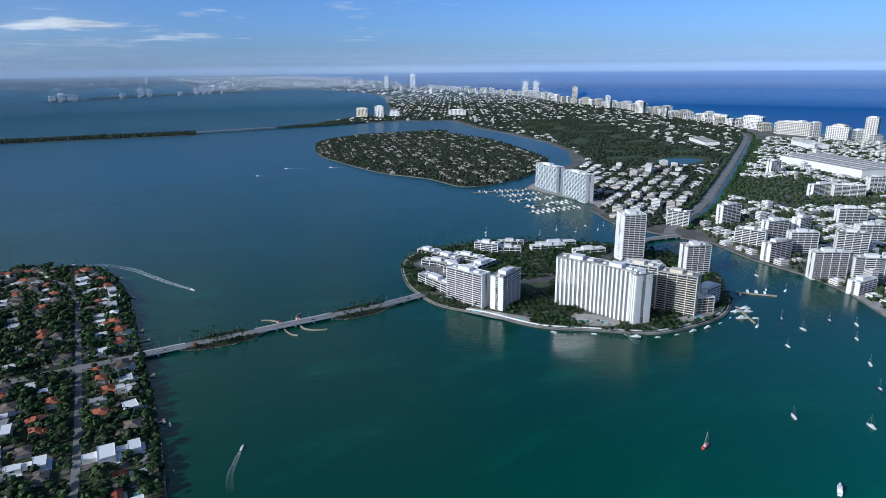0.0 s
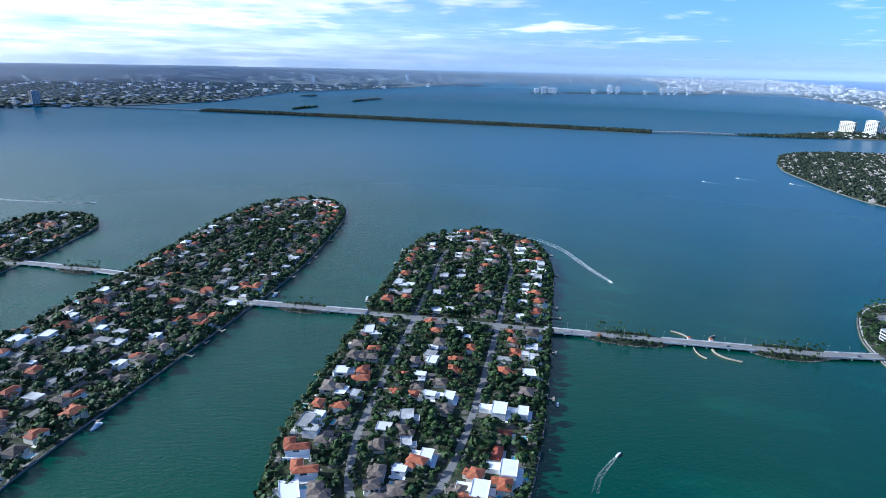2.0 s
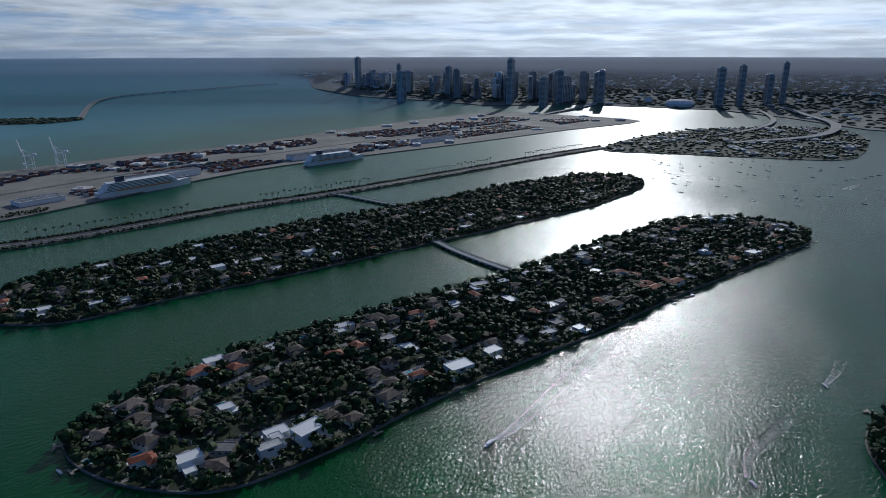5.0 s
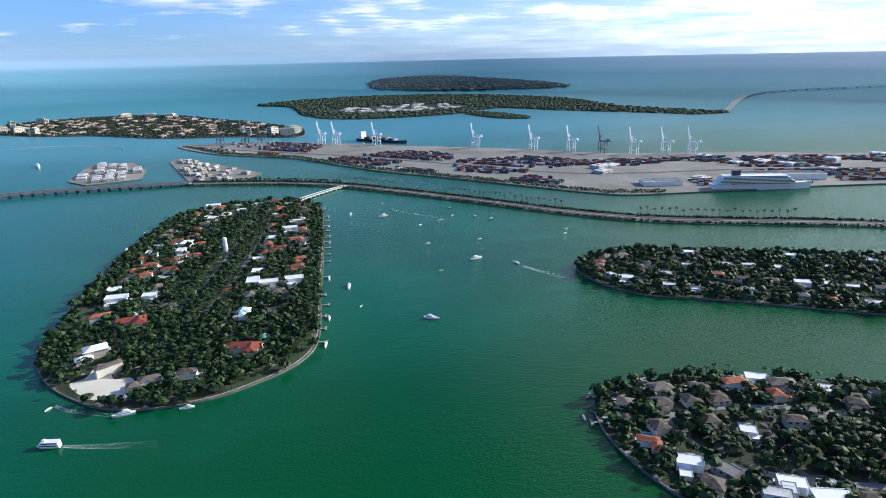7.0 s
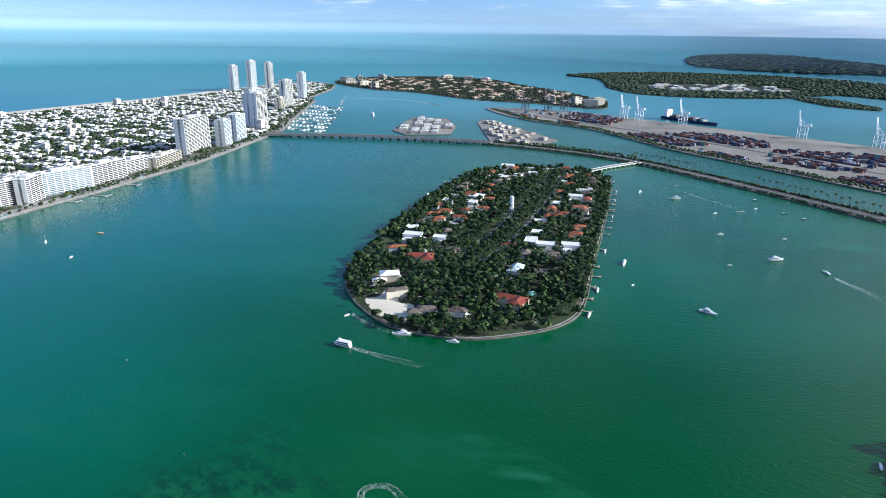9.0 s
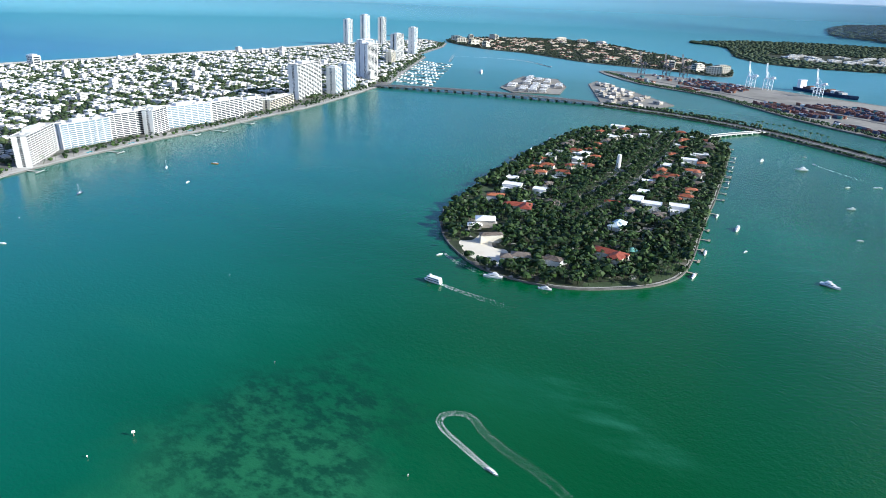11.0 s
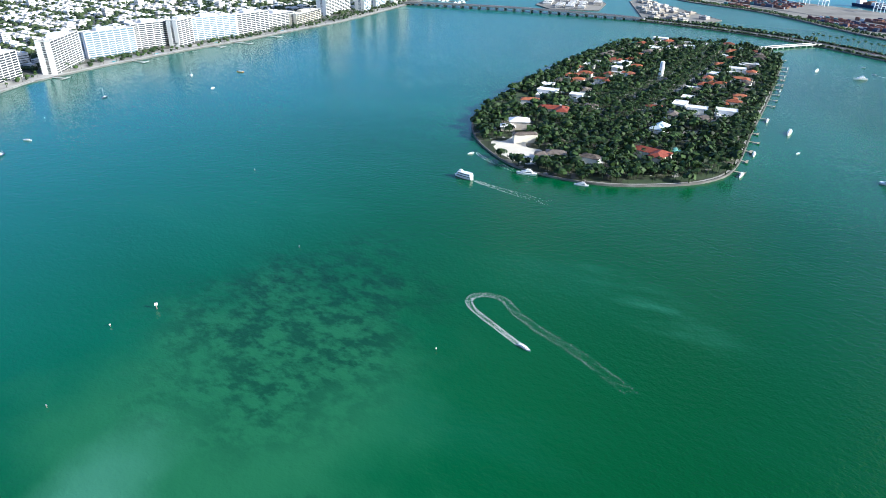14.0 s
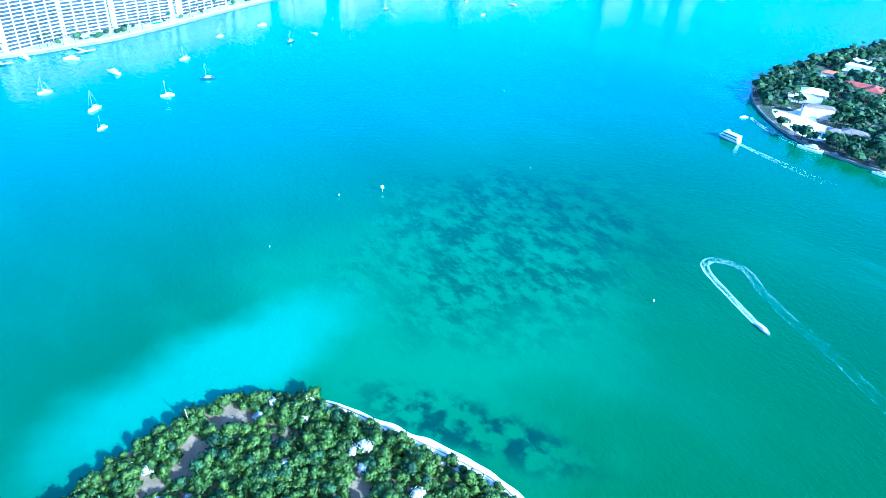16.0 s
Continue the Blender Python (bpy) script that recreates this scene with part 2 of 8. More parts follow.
BARK = material("bark", [(0.10, 0.08, 0.06), (0.17, 0.145, 0.115), (0.24, 0.21, 0.17)], 0.9, scale=0.5, fine=4.0)
HULL = material("white_hull", [(0.70, 0.71, 0.72), (0.82, 0.82, 0.82), (0.86, 0.86, 0.85)], 0.25, scale=0.3, fine=2.0, coat=0.4)
NAVY = material("navy_hull", [(0.015, 0.025, 0.06), (0.03, 0.04, 0.09), (0.05, 0.06, 0.11)], 0.3, coat=0.3)
RED = material("red_paint", [(0.30, 0.03, 0.02), (0.42, 0.05, 0.03), (0.5, 0.09, 0.06)], 0.5)
ORANGE = material("orange_paint", [(0.5, 0.16, 0.02), (0.6, 0.22, 0.03), (0.65, 0.28, 0.06)], 0.5)
WOOD = material("weathered_timber", [(0.20, 0.16, 0.12), (0.32, 0.27, 0.21), (0.42, 0.36, 0.29)], 0.85, scale=0.5, fine=4.0)
POOL = material("pool_water", [(0.03, 0.33, 0.42), (0.05, 0.42, 0.52), (0.10, 0.50, 0.58)], 0.05, fine=1.0)
ROCK = material("riprap_rock", [(0.07, 0.066, 0.056), (0.14, 0.13, 0.115), (0.26, 0.245, 0.22)], 0.9, scale=0.2, fine=1.5, bump=0.6, island=0.4)
FOAM = material("sea_foam", [(0.62, 0.70, 0.68), (0.80, 0.84, 0.83), (0.92, 0.93, 0.93)], 0.7, scale=0.4, fine=2.0)


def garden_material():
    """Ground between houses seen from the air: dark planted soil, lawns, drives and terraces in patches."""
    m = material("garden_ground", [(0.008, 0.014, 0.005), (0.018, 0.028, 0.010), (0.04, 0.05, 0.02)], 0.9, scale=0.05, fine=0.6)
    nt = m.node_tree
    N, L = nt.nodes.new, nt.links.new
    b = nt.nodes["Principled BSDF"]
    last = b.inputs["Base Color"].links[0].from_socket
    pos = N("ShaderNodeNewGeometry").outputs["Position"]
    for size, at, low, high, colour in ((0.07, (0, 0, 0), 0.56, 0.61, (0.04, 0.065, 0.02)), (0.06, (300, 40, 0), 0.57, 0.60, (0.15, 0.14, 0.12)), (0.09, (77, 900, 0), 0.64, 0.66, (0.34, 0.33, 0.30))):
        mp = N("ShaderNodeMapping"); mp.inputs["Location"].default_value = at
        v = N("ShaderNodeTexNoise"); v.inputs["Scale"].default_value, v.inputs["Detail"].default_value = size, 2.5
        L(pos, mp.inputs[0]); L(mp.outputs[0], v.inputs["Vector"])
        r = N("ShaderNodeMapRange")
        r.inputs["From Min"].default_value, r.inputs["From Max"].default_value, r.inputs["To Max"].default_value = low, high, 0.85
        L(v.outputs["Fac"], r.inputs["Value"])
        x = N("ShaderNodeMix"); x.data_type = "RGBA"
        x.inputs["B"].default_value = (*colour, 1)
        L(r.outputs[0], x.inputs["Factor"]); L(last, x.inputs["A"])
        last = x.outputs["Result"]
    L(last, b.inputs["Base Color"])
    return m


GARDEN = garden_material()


def water_material():
    m = bpy.data.materials.new("bay_water")
    m.use_nodes = True
    nt = m.node_tree
    N, L = nt.nodes.new, nt.links.new
    b = nt.nodes["Principled BSDF"]
    b.inputs["IOR"].default_value = 1.33
    b.inputs["Specular IOR Level"].default_value = 0.42
    pos = N("ShaderNodeNewGeometry").outputs["Position"]

    def noise(scale, detail=4.0, stretch=None, rough=0.5):
        n = N("ShaderNodeTexNoise")
        n.inputs["Scale"].default_value, n.inputs["Detail"].default_value, n.inputs["Roughness"].default_value = scale, detail, rough
        if stretch:
            mp = N("ShaderNodeMapping"); mp.inputs["Rotation"].default_value[2] = stretch[0]; mp.inputs["Scale"].default_value = (stretch[1], stretch[2], 1)
            L(pos, mp.inputs[0]); L(mp.outputs[0], n.inputs["Vector"])
        else:
            L(pos, n.inputs["Vector"])
        return n.outputs["Fac"]

    def math_(op, a, c, d=None):
        n = N("ShaderNodeMath"); n.operation = op
        for i, v in enumerate((a, c, d)):
            if v is None:
                continue
            if isinstance(v, (int, float)):
                n.inputs[i].default_value = v
            else:
                L(v, n.inputs[i])
        return n.outputs[0]

    def span(v, a, c, lo=0.0, hi=1.0):
        n = N("ShaderNodeMapRange"); n.interpolation_type = "SMOOTHSTEP"
        for k, q in (("From Min", a), ("From Max", c), ("To Min", lo), ("To Max", hi)):
            n.inputs[k].default_value = q
        L(v, n.inputs["Value"])
        return n.outputs[0]

    def mix(f, a, c):
        n = N("ShaderNodeMix"); n.data_type = "RGBA"
        L(f, n.inputs["Factor"])
        for k, v in (("A", a), ("B", c)):
            if isinstance(v, tuple):
                n.inputs[k].default_value = (*v, 1)
            else:
                L(v, n.inputs[k])
        return n.outputs["Result"]

    sep = N("ShaderNodeSeparateXYZ"); L(pos, sep.inputs[0])
    x, y = sep.outputs[0], sep.outputs[1]
    drift = noise(0.0016, 5, (0.5, 1.0, 2.2))
    col = mix(span(drift, 0.35, 0.7), (0.0015, 0.076, 0.024), (0.004, 0.112, 0.044))
    # clearer and paler towards the east, greener and darker towards the west
    col = mix(span(math_("MULTIPLY_ADD", drift, 300, x), 150, 700, 0.0, 0.9), col, (0.003, 0.125, 0.100))
    col = mix(span(math_("MULTIPLY_ADD", drift, 500, y), 700, 1250), col, (0.002, 0.052, 0.035))
    # paler green streaks drawn out over the water
    streak = span(noise(0.006, 6, (0.9, 1.0, 2.6), 0.6), 0.5, 0.75, 0.0, 0.4)
    col = mix(streak, col, (0.010, 0.13, 0.075))
    # deeper, bluer bay to the north, and the ocean beyond the beach
    col = mix(span(math_("ADD", y, math_("MULTIPLY", drift, 900)), 2000, 3500), col, (0.004, 0.082, 0.135))
    bend = math_("MULTIPLY_ADD", math_("MAXIMUM", math_("SUBTRACT", y, 3500), 0), 0.62, math_("MULTIPLY", math_("MINIMUM", y, 1963), -0.30))
    sea = math_("ADD", bend, math_("MULTIPLY_ADD", drift, 300, math_("ADD", x, 100)))
    col = mix(span(sea, 2050, 2600), col, (0.006, 0.17, 0.24))
    col = mix(math_("MULTIPLY", span(math_("MULTIPLY_ADD", math_("MAXIMUM", math_("SUBTRACT", y, 3000), 0), 0.4, sea), 2560, 3000), span(y, -900, 900, 0.35, 1.0)), col, (0.004, 0.082, 0.27))
    # next two mixes put haze and sky reflection into the far southern colour
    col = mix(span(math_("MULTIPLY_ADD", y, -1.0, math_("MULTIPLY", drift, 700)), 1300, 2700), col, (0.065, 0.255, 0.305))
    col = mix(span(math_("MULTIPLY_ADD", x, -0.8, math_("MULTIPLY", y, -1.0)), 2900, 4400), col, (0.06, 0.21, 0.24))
    col = mix(math_("MULTIPLY", span(math_("MULTIPLY", x, -1.0), -90, 140), math_("MULTIPLY", span(y, -250, 120), span(y, 500, 900, 0.8, 0.0))), col, (0.0015, 0.062, 0.012))
    # a shallow bank with seagrass near the small island
    def blob(cx, cy, rx, ry, turn, soft):
        mp = N("ShaderNodeMapping"); mp.vector_type = "TEXTURE"
        mp.inputs["Location"].default_value, mp.inputs["Rotation"].default_value, mp.inputs["Scale"].default_value = (cx, cy, 0), (0, 0, turn), (rx, ry, 1e6)
        L(pos, mp.inputs[0])
        ln = N("ShaderNodeVectorMath"); ln.operation = "LENGTH"; L(mp.outputs[0], ln.inputs[0])
        wob = math_("MULTIPLY_ADD", noise(0.02, 4), 0.8, math_("SUBTRACT", ln.outputs["Value"], 0.4))
        return span(wob, 1.0 - soft, 1.0, 1.0, 0.0)
    shoal = blob(95, 380, 120, 150, 0.2, 0.6)
    col = mix(math_("MULTIPLY", shoal, 0.75), col, (0.022, 0.15, 0.065))
    spit = blob(106, 482, 36, 100, 0.12, 0.7)
    col = mix(math_("MULTIPLY", spit, 0.7), col, (0.06, 0.23, 0.15))
    tufts = math_("MULTIPLY_ADD", noise(0.15, 4, (0.6, 1.0, 1.4), 0.6), 0.45, math_("MULTIPLY", noise(0.05, 5, (0.6, 1.0, 1.5), 0.62), 0.75))
    bed = blob(112, 300, 110, 140, 0.12, 0.7)
    col = mix(math_("MULTIPLY", bed, 0.25), col, (0.014, 0.105, 0.045))
    grass = math_("MULTIPLY", span(tufts, 0.50, 0.70), bed)
    col = mix(math_("MULTIPLY", grass, 0.68), col, (0.002, 0.028, 0.017))
    plume = math_("MULTIPLY", span(noise(0.03, 5, (2.63, 0.6, 2.0)), 0.4, 0.7, 0.0, 0.5), blob(-72, 190, 85, 34, 2.63, 0.9))
    col = mix(plume, col, (0.024, 0.17, 0.095))
    beds = math_("MULTIPLY", span(noise(0.11, 4), 0.42, 0.6), blob(26, 424, 60, 17, 0.5, 0.6))
    col = mix(math_("MULTIPLY", beds, 0.85), col, (0.004, 0.025, 0.022))
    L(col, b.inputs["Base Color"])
    # short steep wavelets; farther out, where they crowd together, the surface is rougher instead
    fresh = span(noise(0.004, 4, (0.7, 1.0, 2.0)), 0.3, 0.7, 0.8, 1.2)
    out_ = N("ShaderNodeVectorMath"); out_.operation = "DISTANCE"; out_.inputs[1].default_value = (HUB[0], HUB[1], 0)
    L(pos, out_.inputs[0])
    L(span(out_.outputs["Value"], 400, 2200, 0.135, 0.30), b.inputs["Roughness"])
    h = math_("MULTIPLY_ADD", noise(0.055, 2, (1.05, 0.9, 1.6)), 0.35, math_("MULTIPLY_ADD", noise(0.22, 2, (0.75, 0.85, 1.35), 0.6), 0.62, math_("MULTIPLY", noise(0.55, 2, (1.2, 1.0, 1.3)), 0.32)))
    lee = span(math_("MULTIPLY_ADD", drift, 200, x), -300, -40, 1.0, 0.3)
    h = math_("MULTIPLY", math_("MULTIPLY", math_("MULTIPLY", h, lee), fresh), span(out_.outputs["Value"], 600, 2400, 1.0, 0.3))
    bp = N("ShaderNodeBump"); bp.inputs["Strength"].default_value, bp.inputs["Distance"].default_value = 1.0, 1.35
    L(h, bp.inputs["Height"]); L(bp.outputs[0], b.inputs["Normal"])
    return m


WATER = water_material()


# ---- mesh helpers ----
class Solid:
    """Collects faces for one mesh."""

    def __init__(self):
        self.v, self.f, self.m = [], [], []

    def face(self, pts, mi=0):
        k = len(self.v)
        self.v.extend(pts)
        self.f.append(tuple(range(k, k + len(pts))))
        self.m.append(mi)

    def prism(self, poly, z0, z1, mi=0, top=None, base=False):
        k, n = len(self.v), len(poly)
        self.v.extend([(p[0], p[1], z0) for p in poly] + [(p[0], p[1], z1) for p in poly])
        for i in range(n):
            j = (i + 1) % n
            self.f.append((k + i, k + j, k + n + j, k + n + i)); self.m.append(mi)
        self.f.append(tuple(k + n + i for i in range(n))); self.m.append(mi if top is None else top)
        if base:
            self.f.append(tuple(k + n - 1 - i for i in range(n))); self.m.append(mi)
        return self

    def box(self, x0, y0, z0, x1, y1, z1, mi=0, top=None, turn=0.0, at=(0, 0)):
        c, s = math.cos(turn), math.sin(turn)
        poly = [(at[0] + c * a - s * b, at[1] + s * a + c * b) for a, b in ((x0, y0), (x1, y0), (x1, y1), (x0, y1))]
        return self.prism(poly, z0, z1, mi, top, True)

    def bar(self, a, b, w, mi=0):
        """A square bar from a to b."""
        a, b = Vector(a), Vector(b)
        d = (b - a).normalized()
        u = d.cross(Vector((0, 0, 1)) if abs(d.z) < 0.9 else Vector((1, 0, 0))).normalized() * w / 2
        v = d.cross(u).normalized() * w / 2
        k = len(self.v)
        for p in (a, b):
            self.v.extend([tuple(p + u + v), tuple(p - u + v), tuple(p - u - v), tuple(p + u - v)])
        for i in range(4):
            j = (i + 1) % 4
            self.f.append((k + i, k + j, k + 4 + j, k + 4 + i)); self.m.append(mi)
        self.f.append((k + 3, k + 2, k + 1, k)); self.f.append((k + 4, k + 5, k + 6, k + 7)); self.m += [mi, mi]
        return self

    def tube(self, rings, n=8, mi=0, cap=True):
        """Rings of (x, y, z, radius), joined upwards."""
        k = len(self.v)
        for x, y, z, r in rings:
            self.v.extend([(x + r * math.cos(2 * math.pi * i / n), y + r * math.sin(2 * math.pi * i / n), z) for i in range(n)])
        for q in range(len(rings) - 1):
            for i in range(n):
                j = (i + 1) % n
                self.f.append((k + q * n + i, k + q * n + j, k + (q + 1) * n + j, k + (q + 1) * n + i)); self.m.append(mi)
        if cap:
            self.f.append(tuple(k + (len(rings) - 1) * n + i for i in range(n))); self.m.append(mi)
        return self

    def mesh(self, name, *mats):
        me = bpy.data.meshes.new(name)
        me.from_pydata(self.v, [], self.f)
        for q in mats:
            me.materials.append(q)
        if len(mats) > 1:
            me.polygons.foreach_set("material_index", self.m)
        me.update()
        return me


def part(name, solid, mats, parent, label="", smooth=False):
    """One mesh object under a thing or a part."""
    me = solid if isinstance(solid, bpy.types.Mesh) else solid.mesh(name, *(mats if isinstance(mats, (tuple, list)) else (mats,)))
    if smooth:
        me.polygons.foreach_set("use_smooth", [True] * len(me.polygons))
    ob = new(name, me)
    ob.parent = parent
    return tagged(ob, label)


def thing(name, label, category, m=None, group="", kind=""):
    ob = tagged(new(name), label, category, group, kind)
    ob.empty_display_size = 1.0
    if m is not None:
        ob.matrix_basis = m
    return ob


def curve(pts, closed=True, per=6):
    """A smooth line through the points."""
    n, out = len(pts), []
    for i in range(n if closed else n - 1):
        p = [pts[(i + k) % n] if closed else pts[max(0, min(n - 1, i + k))] for k in (-1, 0, 1, 2)]
        for q in range(per):
            t = q / per
            out.append(tuple(0.5 * (2 * p[1][c] + (p[2][c] - p[0][c]) * t + (2 * p[0][c] - 5 * p[1][c] + 4 * p[2][c] - p[3][c]) * t * t + (3 * p[1][c] - p[0][c] - 3 * p[2][c] + p[3][c]) * t ** 3) for c in (0, 1)))
    return out if closed else out + [tuple(pts[-1])]


def inside(x, y, poly):
    hit, n = False, len(poly)
    j = n - 1
    for i in range(n):
        xi, yi = poly[i]
        xj, yj = poly[j]
        if (yi > y) != (yj > y) and x < (xj - xi) * (y - yi) / (yj - yi) + xi:
            hit = not hit
        j = i
    return hit


from mathutils.geometry import delaunay_2d_cdt


def rise(px, py):
    """The height of the ground under a point of the closed-in plan, and its scale there."""
    r = math.hypot(px - HUB[0], py - HUB[1])
    if r <= NEAR:
        return 0.0, 1.0
    u = min(0.99, (r - NEAR) / (RIM - NEAR))
    s = r / (NEAR + (RIM - NEAR) * u / (1 - u))
    return HUB_UP * (1 - s), s


def sheet(poly, step, z):
    """A flat mesh over an outline, with grid points inside so that it follows the ground."""
    line = []
    for i, a in enumerate(poly):
        b = poly[(i + 1) % len(poly)]
        n = max(1, int(math.hypot(b[0] - a[0], b[1] - a[1]) / 700))
        line += [ground_at(a[0] + (b[0] - a[0]) * k / n, a[1] + (b[1] - a[1]) * k / n)[:2] for k in range(n)]
    xs, ys = [p[0] for p in line], [p[1] for p in line]
    pts = [Vector(p) for p in line]
    n = len(pts)
    x = min(xs) + step / 2
    while x < max(xs):
        y = min(ys) + step / 2
        while y < max(ys):
            if inside(x, y, line):
                pts.append(Vector((x, y)))
            y += step
        x += step
    v, _, f, *_ = delaunay_2d_cdt(pts, [(i, (i + 1) % n) for i in range(n)], [], 1, 1e-4)
    s = Solid()
    for p in v:
        up, k = rise(p[0], p[1])
        s.v.append((p[0], p[1], up + z * k))
    s.f = [tuple(q) for q in f]
    s.m = [0] * len(s.f)
    return s


def land(name, label, poly, mat, step=120.0, z=LAND, wall=QUAY, skirt=2.6):
    """A piece of ground with its seawall."""
    ob = tagged(new(name, sheet(poly, step, z).mesh(name, mat)), label, "ground", kind="structure")
    if wall:
        s = Solid()
        n = len(poly)
        cx, cy = sum(p[0] for p in poly) / n, sum(p[1] for p in poly) / n
        area = sum(poly[i][0] * poly[(i + 1) % n][1] - poly[(i + 1) % n][0] * poly[i][1] for i in range(n))
        side = 1 if area > 0 else -1
        rim = []
        for i in range(n):
            a, b = poly[i - 1], poly[(i + 1) % n]
            dx, dy = b[0] - a[0], b[1] - a[1]
            q = math.hypot(dx, dy) or 1
            rim.append((side * dy / q, -side * dx / q))
        for i in range(n):
            j = (i + 1) % n
            o = [(poly[k][0] + rim[k][0] * 0.8, poly[k][1] + rim[k][1] * 0.8) for k in (i, j)]
            p = [(poly[k][0] - rim[k][0] * 0.4, poly[k][1] - rim[k][1] * 0.4) for k in (i, j)]
            s.face([ground_at(*o[0], z - skirt), ground_at(*o[1], z - skirt), ground_at(*o[1], z + 0.25), ground_at(*o[0], z + 0.25)])
            s.face([ground_at(*o[0], z + 0.25), ground_at(*o[1], z + 0.25), ground_at(*p[1], z + 0.25), ground_at(*p[0], z + 0.25)])
            s.face([ground_at(*p[0], z + 0.25), ground_at(*p[1], z + 0.25), ground_at(*p[1], z - 0.1), ground_at(*p[0], z - 0.1)])
        part("seawall", s, wall, ob, "concrete seawall")
    return ob


# ---- water ----
def build_water():
    s = Solid()
    n = 540
    radii = [0, 60, 150, 300, 500, 750, 1050, 1400, 1800, 2250, 2750, 3200] + [NEAR + (RIM - NEAR) * k / (48.0 - k) for k in range(47)]
    s.v.append((HUB[0], HUB[1], 0))
    for r in radii[1:]:
        s.v.extend([ground_at(HUB[0] + r * math.cos(2 * math.pi * i / n), HUB[1] + r * math.sin(2 * math.pi * i / n)) for i in range(n)])
    for i in range(n):
        s.f.append((0, 1 + i, 1 + (i + 1) % n))
    for q in range(len(radii) - 2):
        for i in range(n):
            j = (i + 1) % n
            s.f.append((1 + q * n + i, 1 + (q + 1) * n + i, 1 + (q + 1) * n + j, 1 + q * n + j))
    s.m = [0] * len(s.f)
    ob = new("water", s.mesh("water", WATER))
    ob.data.polygons.foreach_set("use_smooth", [True] * len(ob.data.polygons))
    tagged(ob, "green and teal bay water rippled by a light wind", "water", kind="structure")


build_water()


def build_haze():
    """A thin veil of sea haze in front of the far horizon: it scatters the sun's and the sky's light and thins out upwards and towards the water."""
    m = bpy.data.materials.new("sea_haze")
    m.use_nodes = True
    nt = m.node_tree
    nt.nodes.clear()
    N, L = nt.nodes.new, nt.links.new
    out, mix, scatter_, clear = N("ShaderNodeOutputMaterial"), N("ShaderNodeMixShader"), N("ShaderNodeAddShader"), N("ShaderNodeBsdfTransparent")
    front, through_ = N("ShaderNodeBsdfDiffuse"), N("ShaderNodeBsdfTranslucent")
    front.inputs["Color"].default_value, through_.inputs["Color"].default_value = (0.36, 0.45, 0.58, 1), (0.86, 0.90, 0.95, 1)
    L(front.outputs[0], scatter_.inputs[0]); L(through_.outputs[0], scatter_.inputs[1])
    geo, sep = N("ShaderNodeNewGeometry"), N("ShaderNodeSeparateXYZ")
    L(geo.outputs["Position"], sep.inputs[0])
    dens = N("ShaderNodeValToRGB")
    up = N("ShaderNodeMath"); up.operation = "DIVIDE"; up.inputs[1].default_value = HAZE_TOP
    L(sep.outputs[2], up.inputs[0]); L(up.outputs[0], dens.inputs[0])
    el = dens.color_ramp.elements
    dens.color_ramp.interpolation = "EASE"
    el[0].position, el[0].color = 40 / HAZE_TOP, (0, 0, 0, 1)
    el[1].position, el[1].color = 1.0, (0, 0, 0, 1)
    for z, a in ((150, 0.15), (230, 0.34), (308, 0.56), (345, 0.26)):
        q = el.new(z / HAZE_TOP)
        q.color = (a, a, a, 1)
    L(dens.outputs[0], mix.inputs[0]); L(clear.outputs[0], mix.inputs[1]); L(scatter_.outputs[0], mix.inputs[2]); L(mix.outputs[0], out.inputs[0])
    # it leans outwards, so that every side of the horizon takes light from above
    s = Solid()
    n = 180
    for z in (30.0, HAZE_TOP):
        r = 4250.0 + 0.9 * (z - 30.0)
        s.v += [(HUB[0] + r * math.cos(2 * math.pi * i / n), HUB[1] + r * math.sin(2 * math.pi * i / n), z) for i in range(n)]
    for i in range(n):
        j = (i + 1) % n
        s.f.append((i, j, n + j, n + i))
        s.m.append(0)
    ob = new("backdrop", s.mesh("backdrop", m))
    ob.data.polygons.foreach_set("use_smooth", [True] * n)
    tagged(ob, "thin pale sea haze along the far horizon", "haze", kind="structure")


HAZE_TOP = 470.0
build_haze()

# ---- land ----
STAR = curve([(189, -190), (185, -143), (154, -74), (104, -19), (61, 2), (2, 4), (-49, -18), (-91, -52), (-113, -108), (-125, -252), (-140, -412), (-155, -616), (-160, -770), (-116, -835), (-46, -860), (61, -840), (138, -740), (167, -554), (186, -332)])
HIBISCUS = curve([(-368, 92), (-343, 110), (-330, 158), (-336, 219), (-360, 266), (-430, 310), (-497, 340), (-613, 400), (-735, 473), (-895, 555), (-1145, 700), (-1225, 742), (-1295, 742), (-1340, 690), (-1340, 620), (-1290, 530), (-1092, 422), (-899, 330), (-770, 250), (-655, 188), (-537, 118), (-448, 90)])
PALM = curve([(-492, -190), (-528, -117), (-629, -59), (-756, 24), (-925, 121), (-1144, 246), (-1363, 366), (-1600, 440), (-1690, 410), (-1710, 340), (-1650, 255), (-1439, 120), (-1210, 10), (-1006, -120), (-814, -205), (-663, -275), (-560, -290), (-500, -250)])
RIVO = curve([(-48, 1000), (-47, 1395), (-55, 1560), (-96, 1690), (-196, 1752), (-285, 1690), (-314, 1580), (-306, 1429), (-297, 1244), (-291, 1088), (-282, 960), (-250, 860), (-170, 810), (-80, 860)])
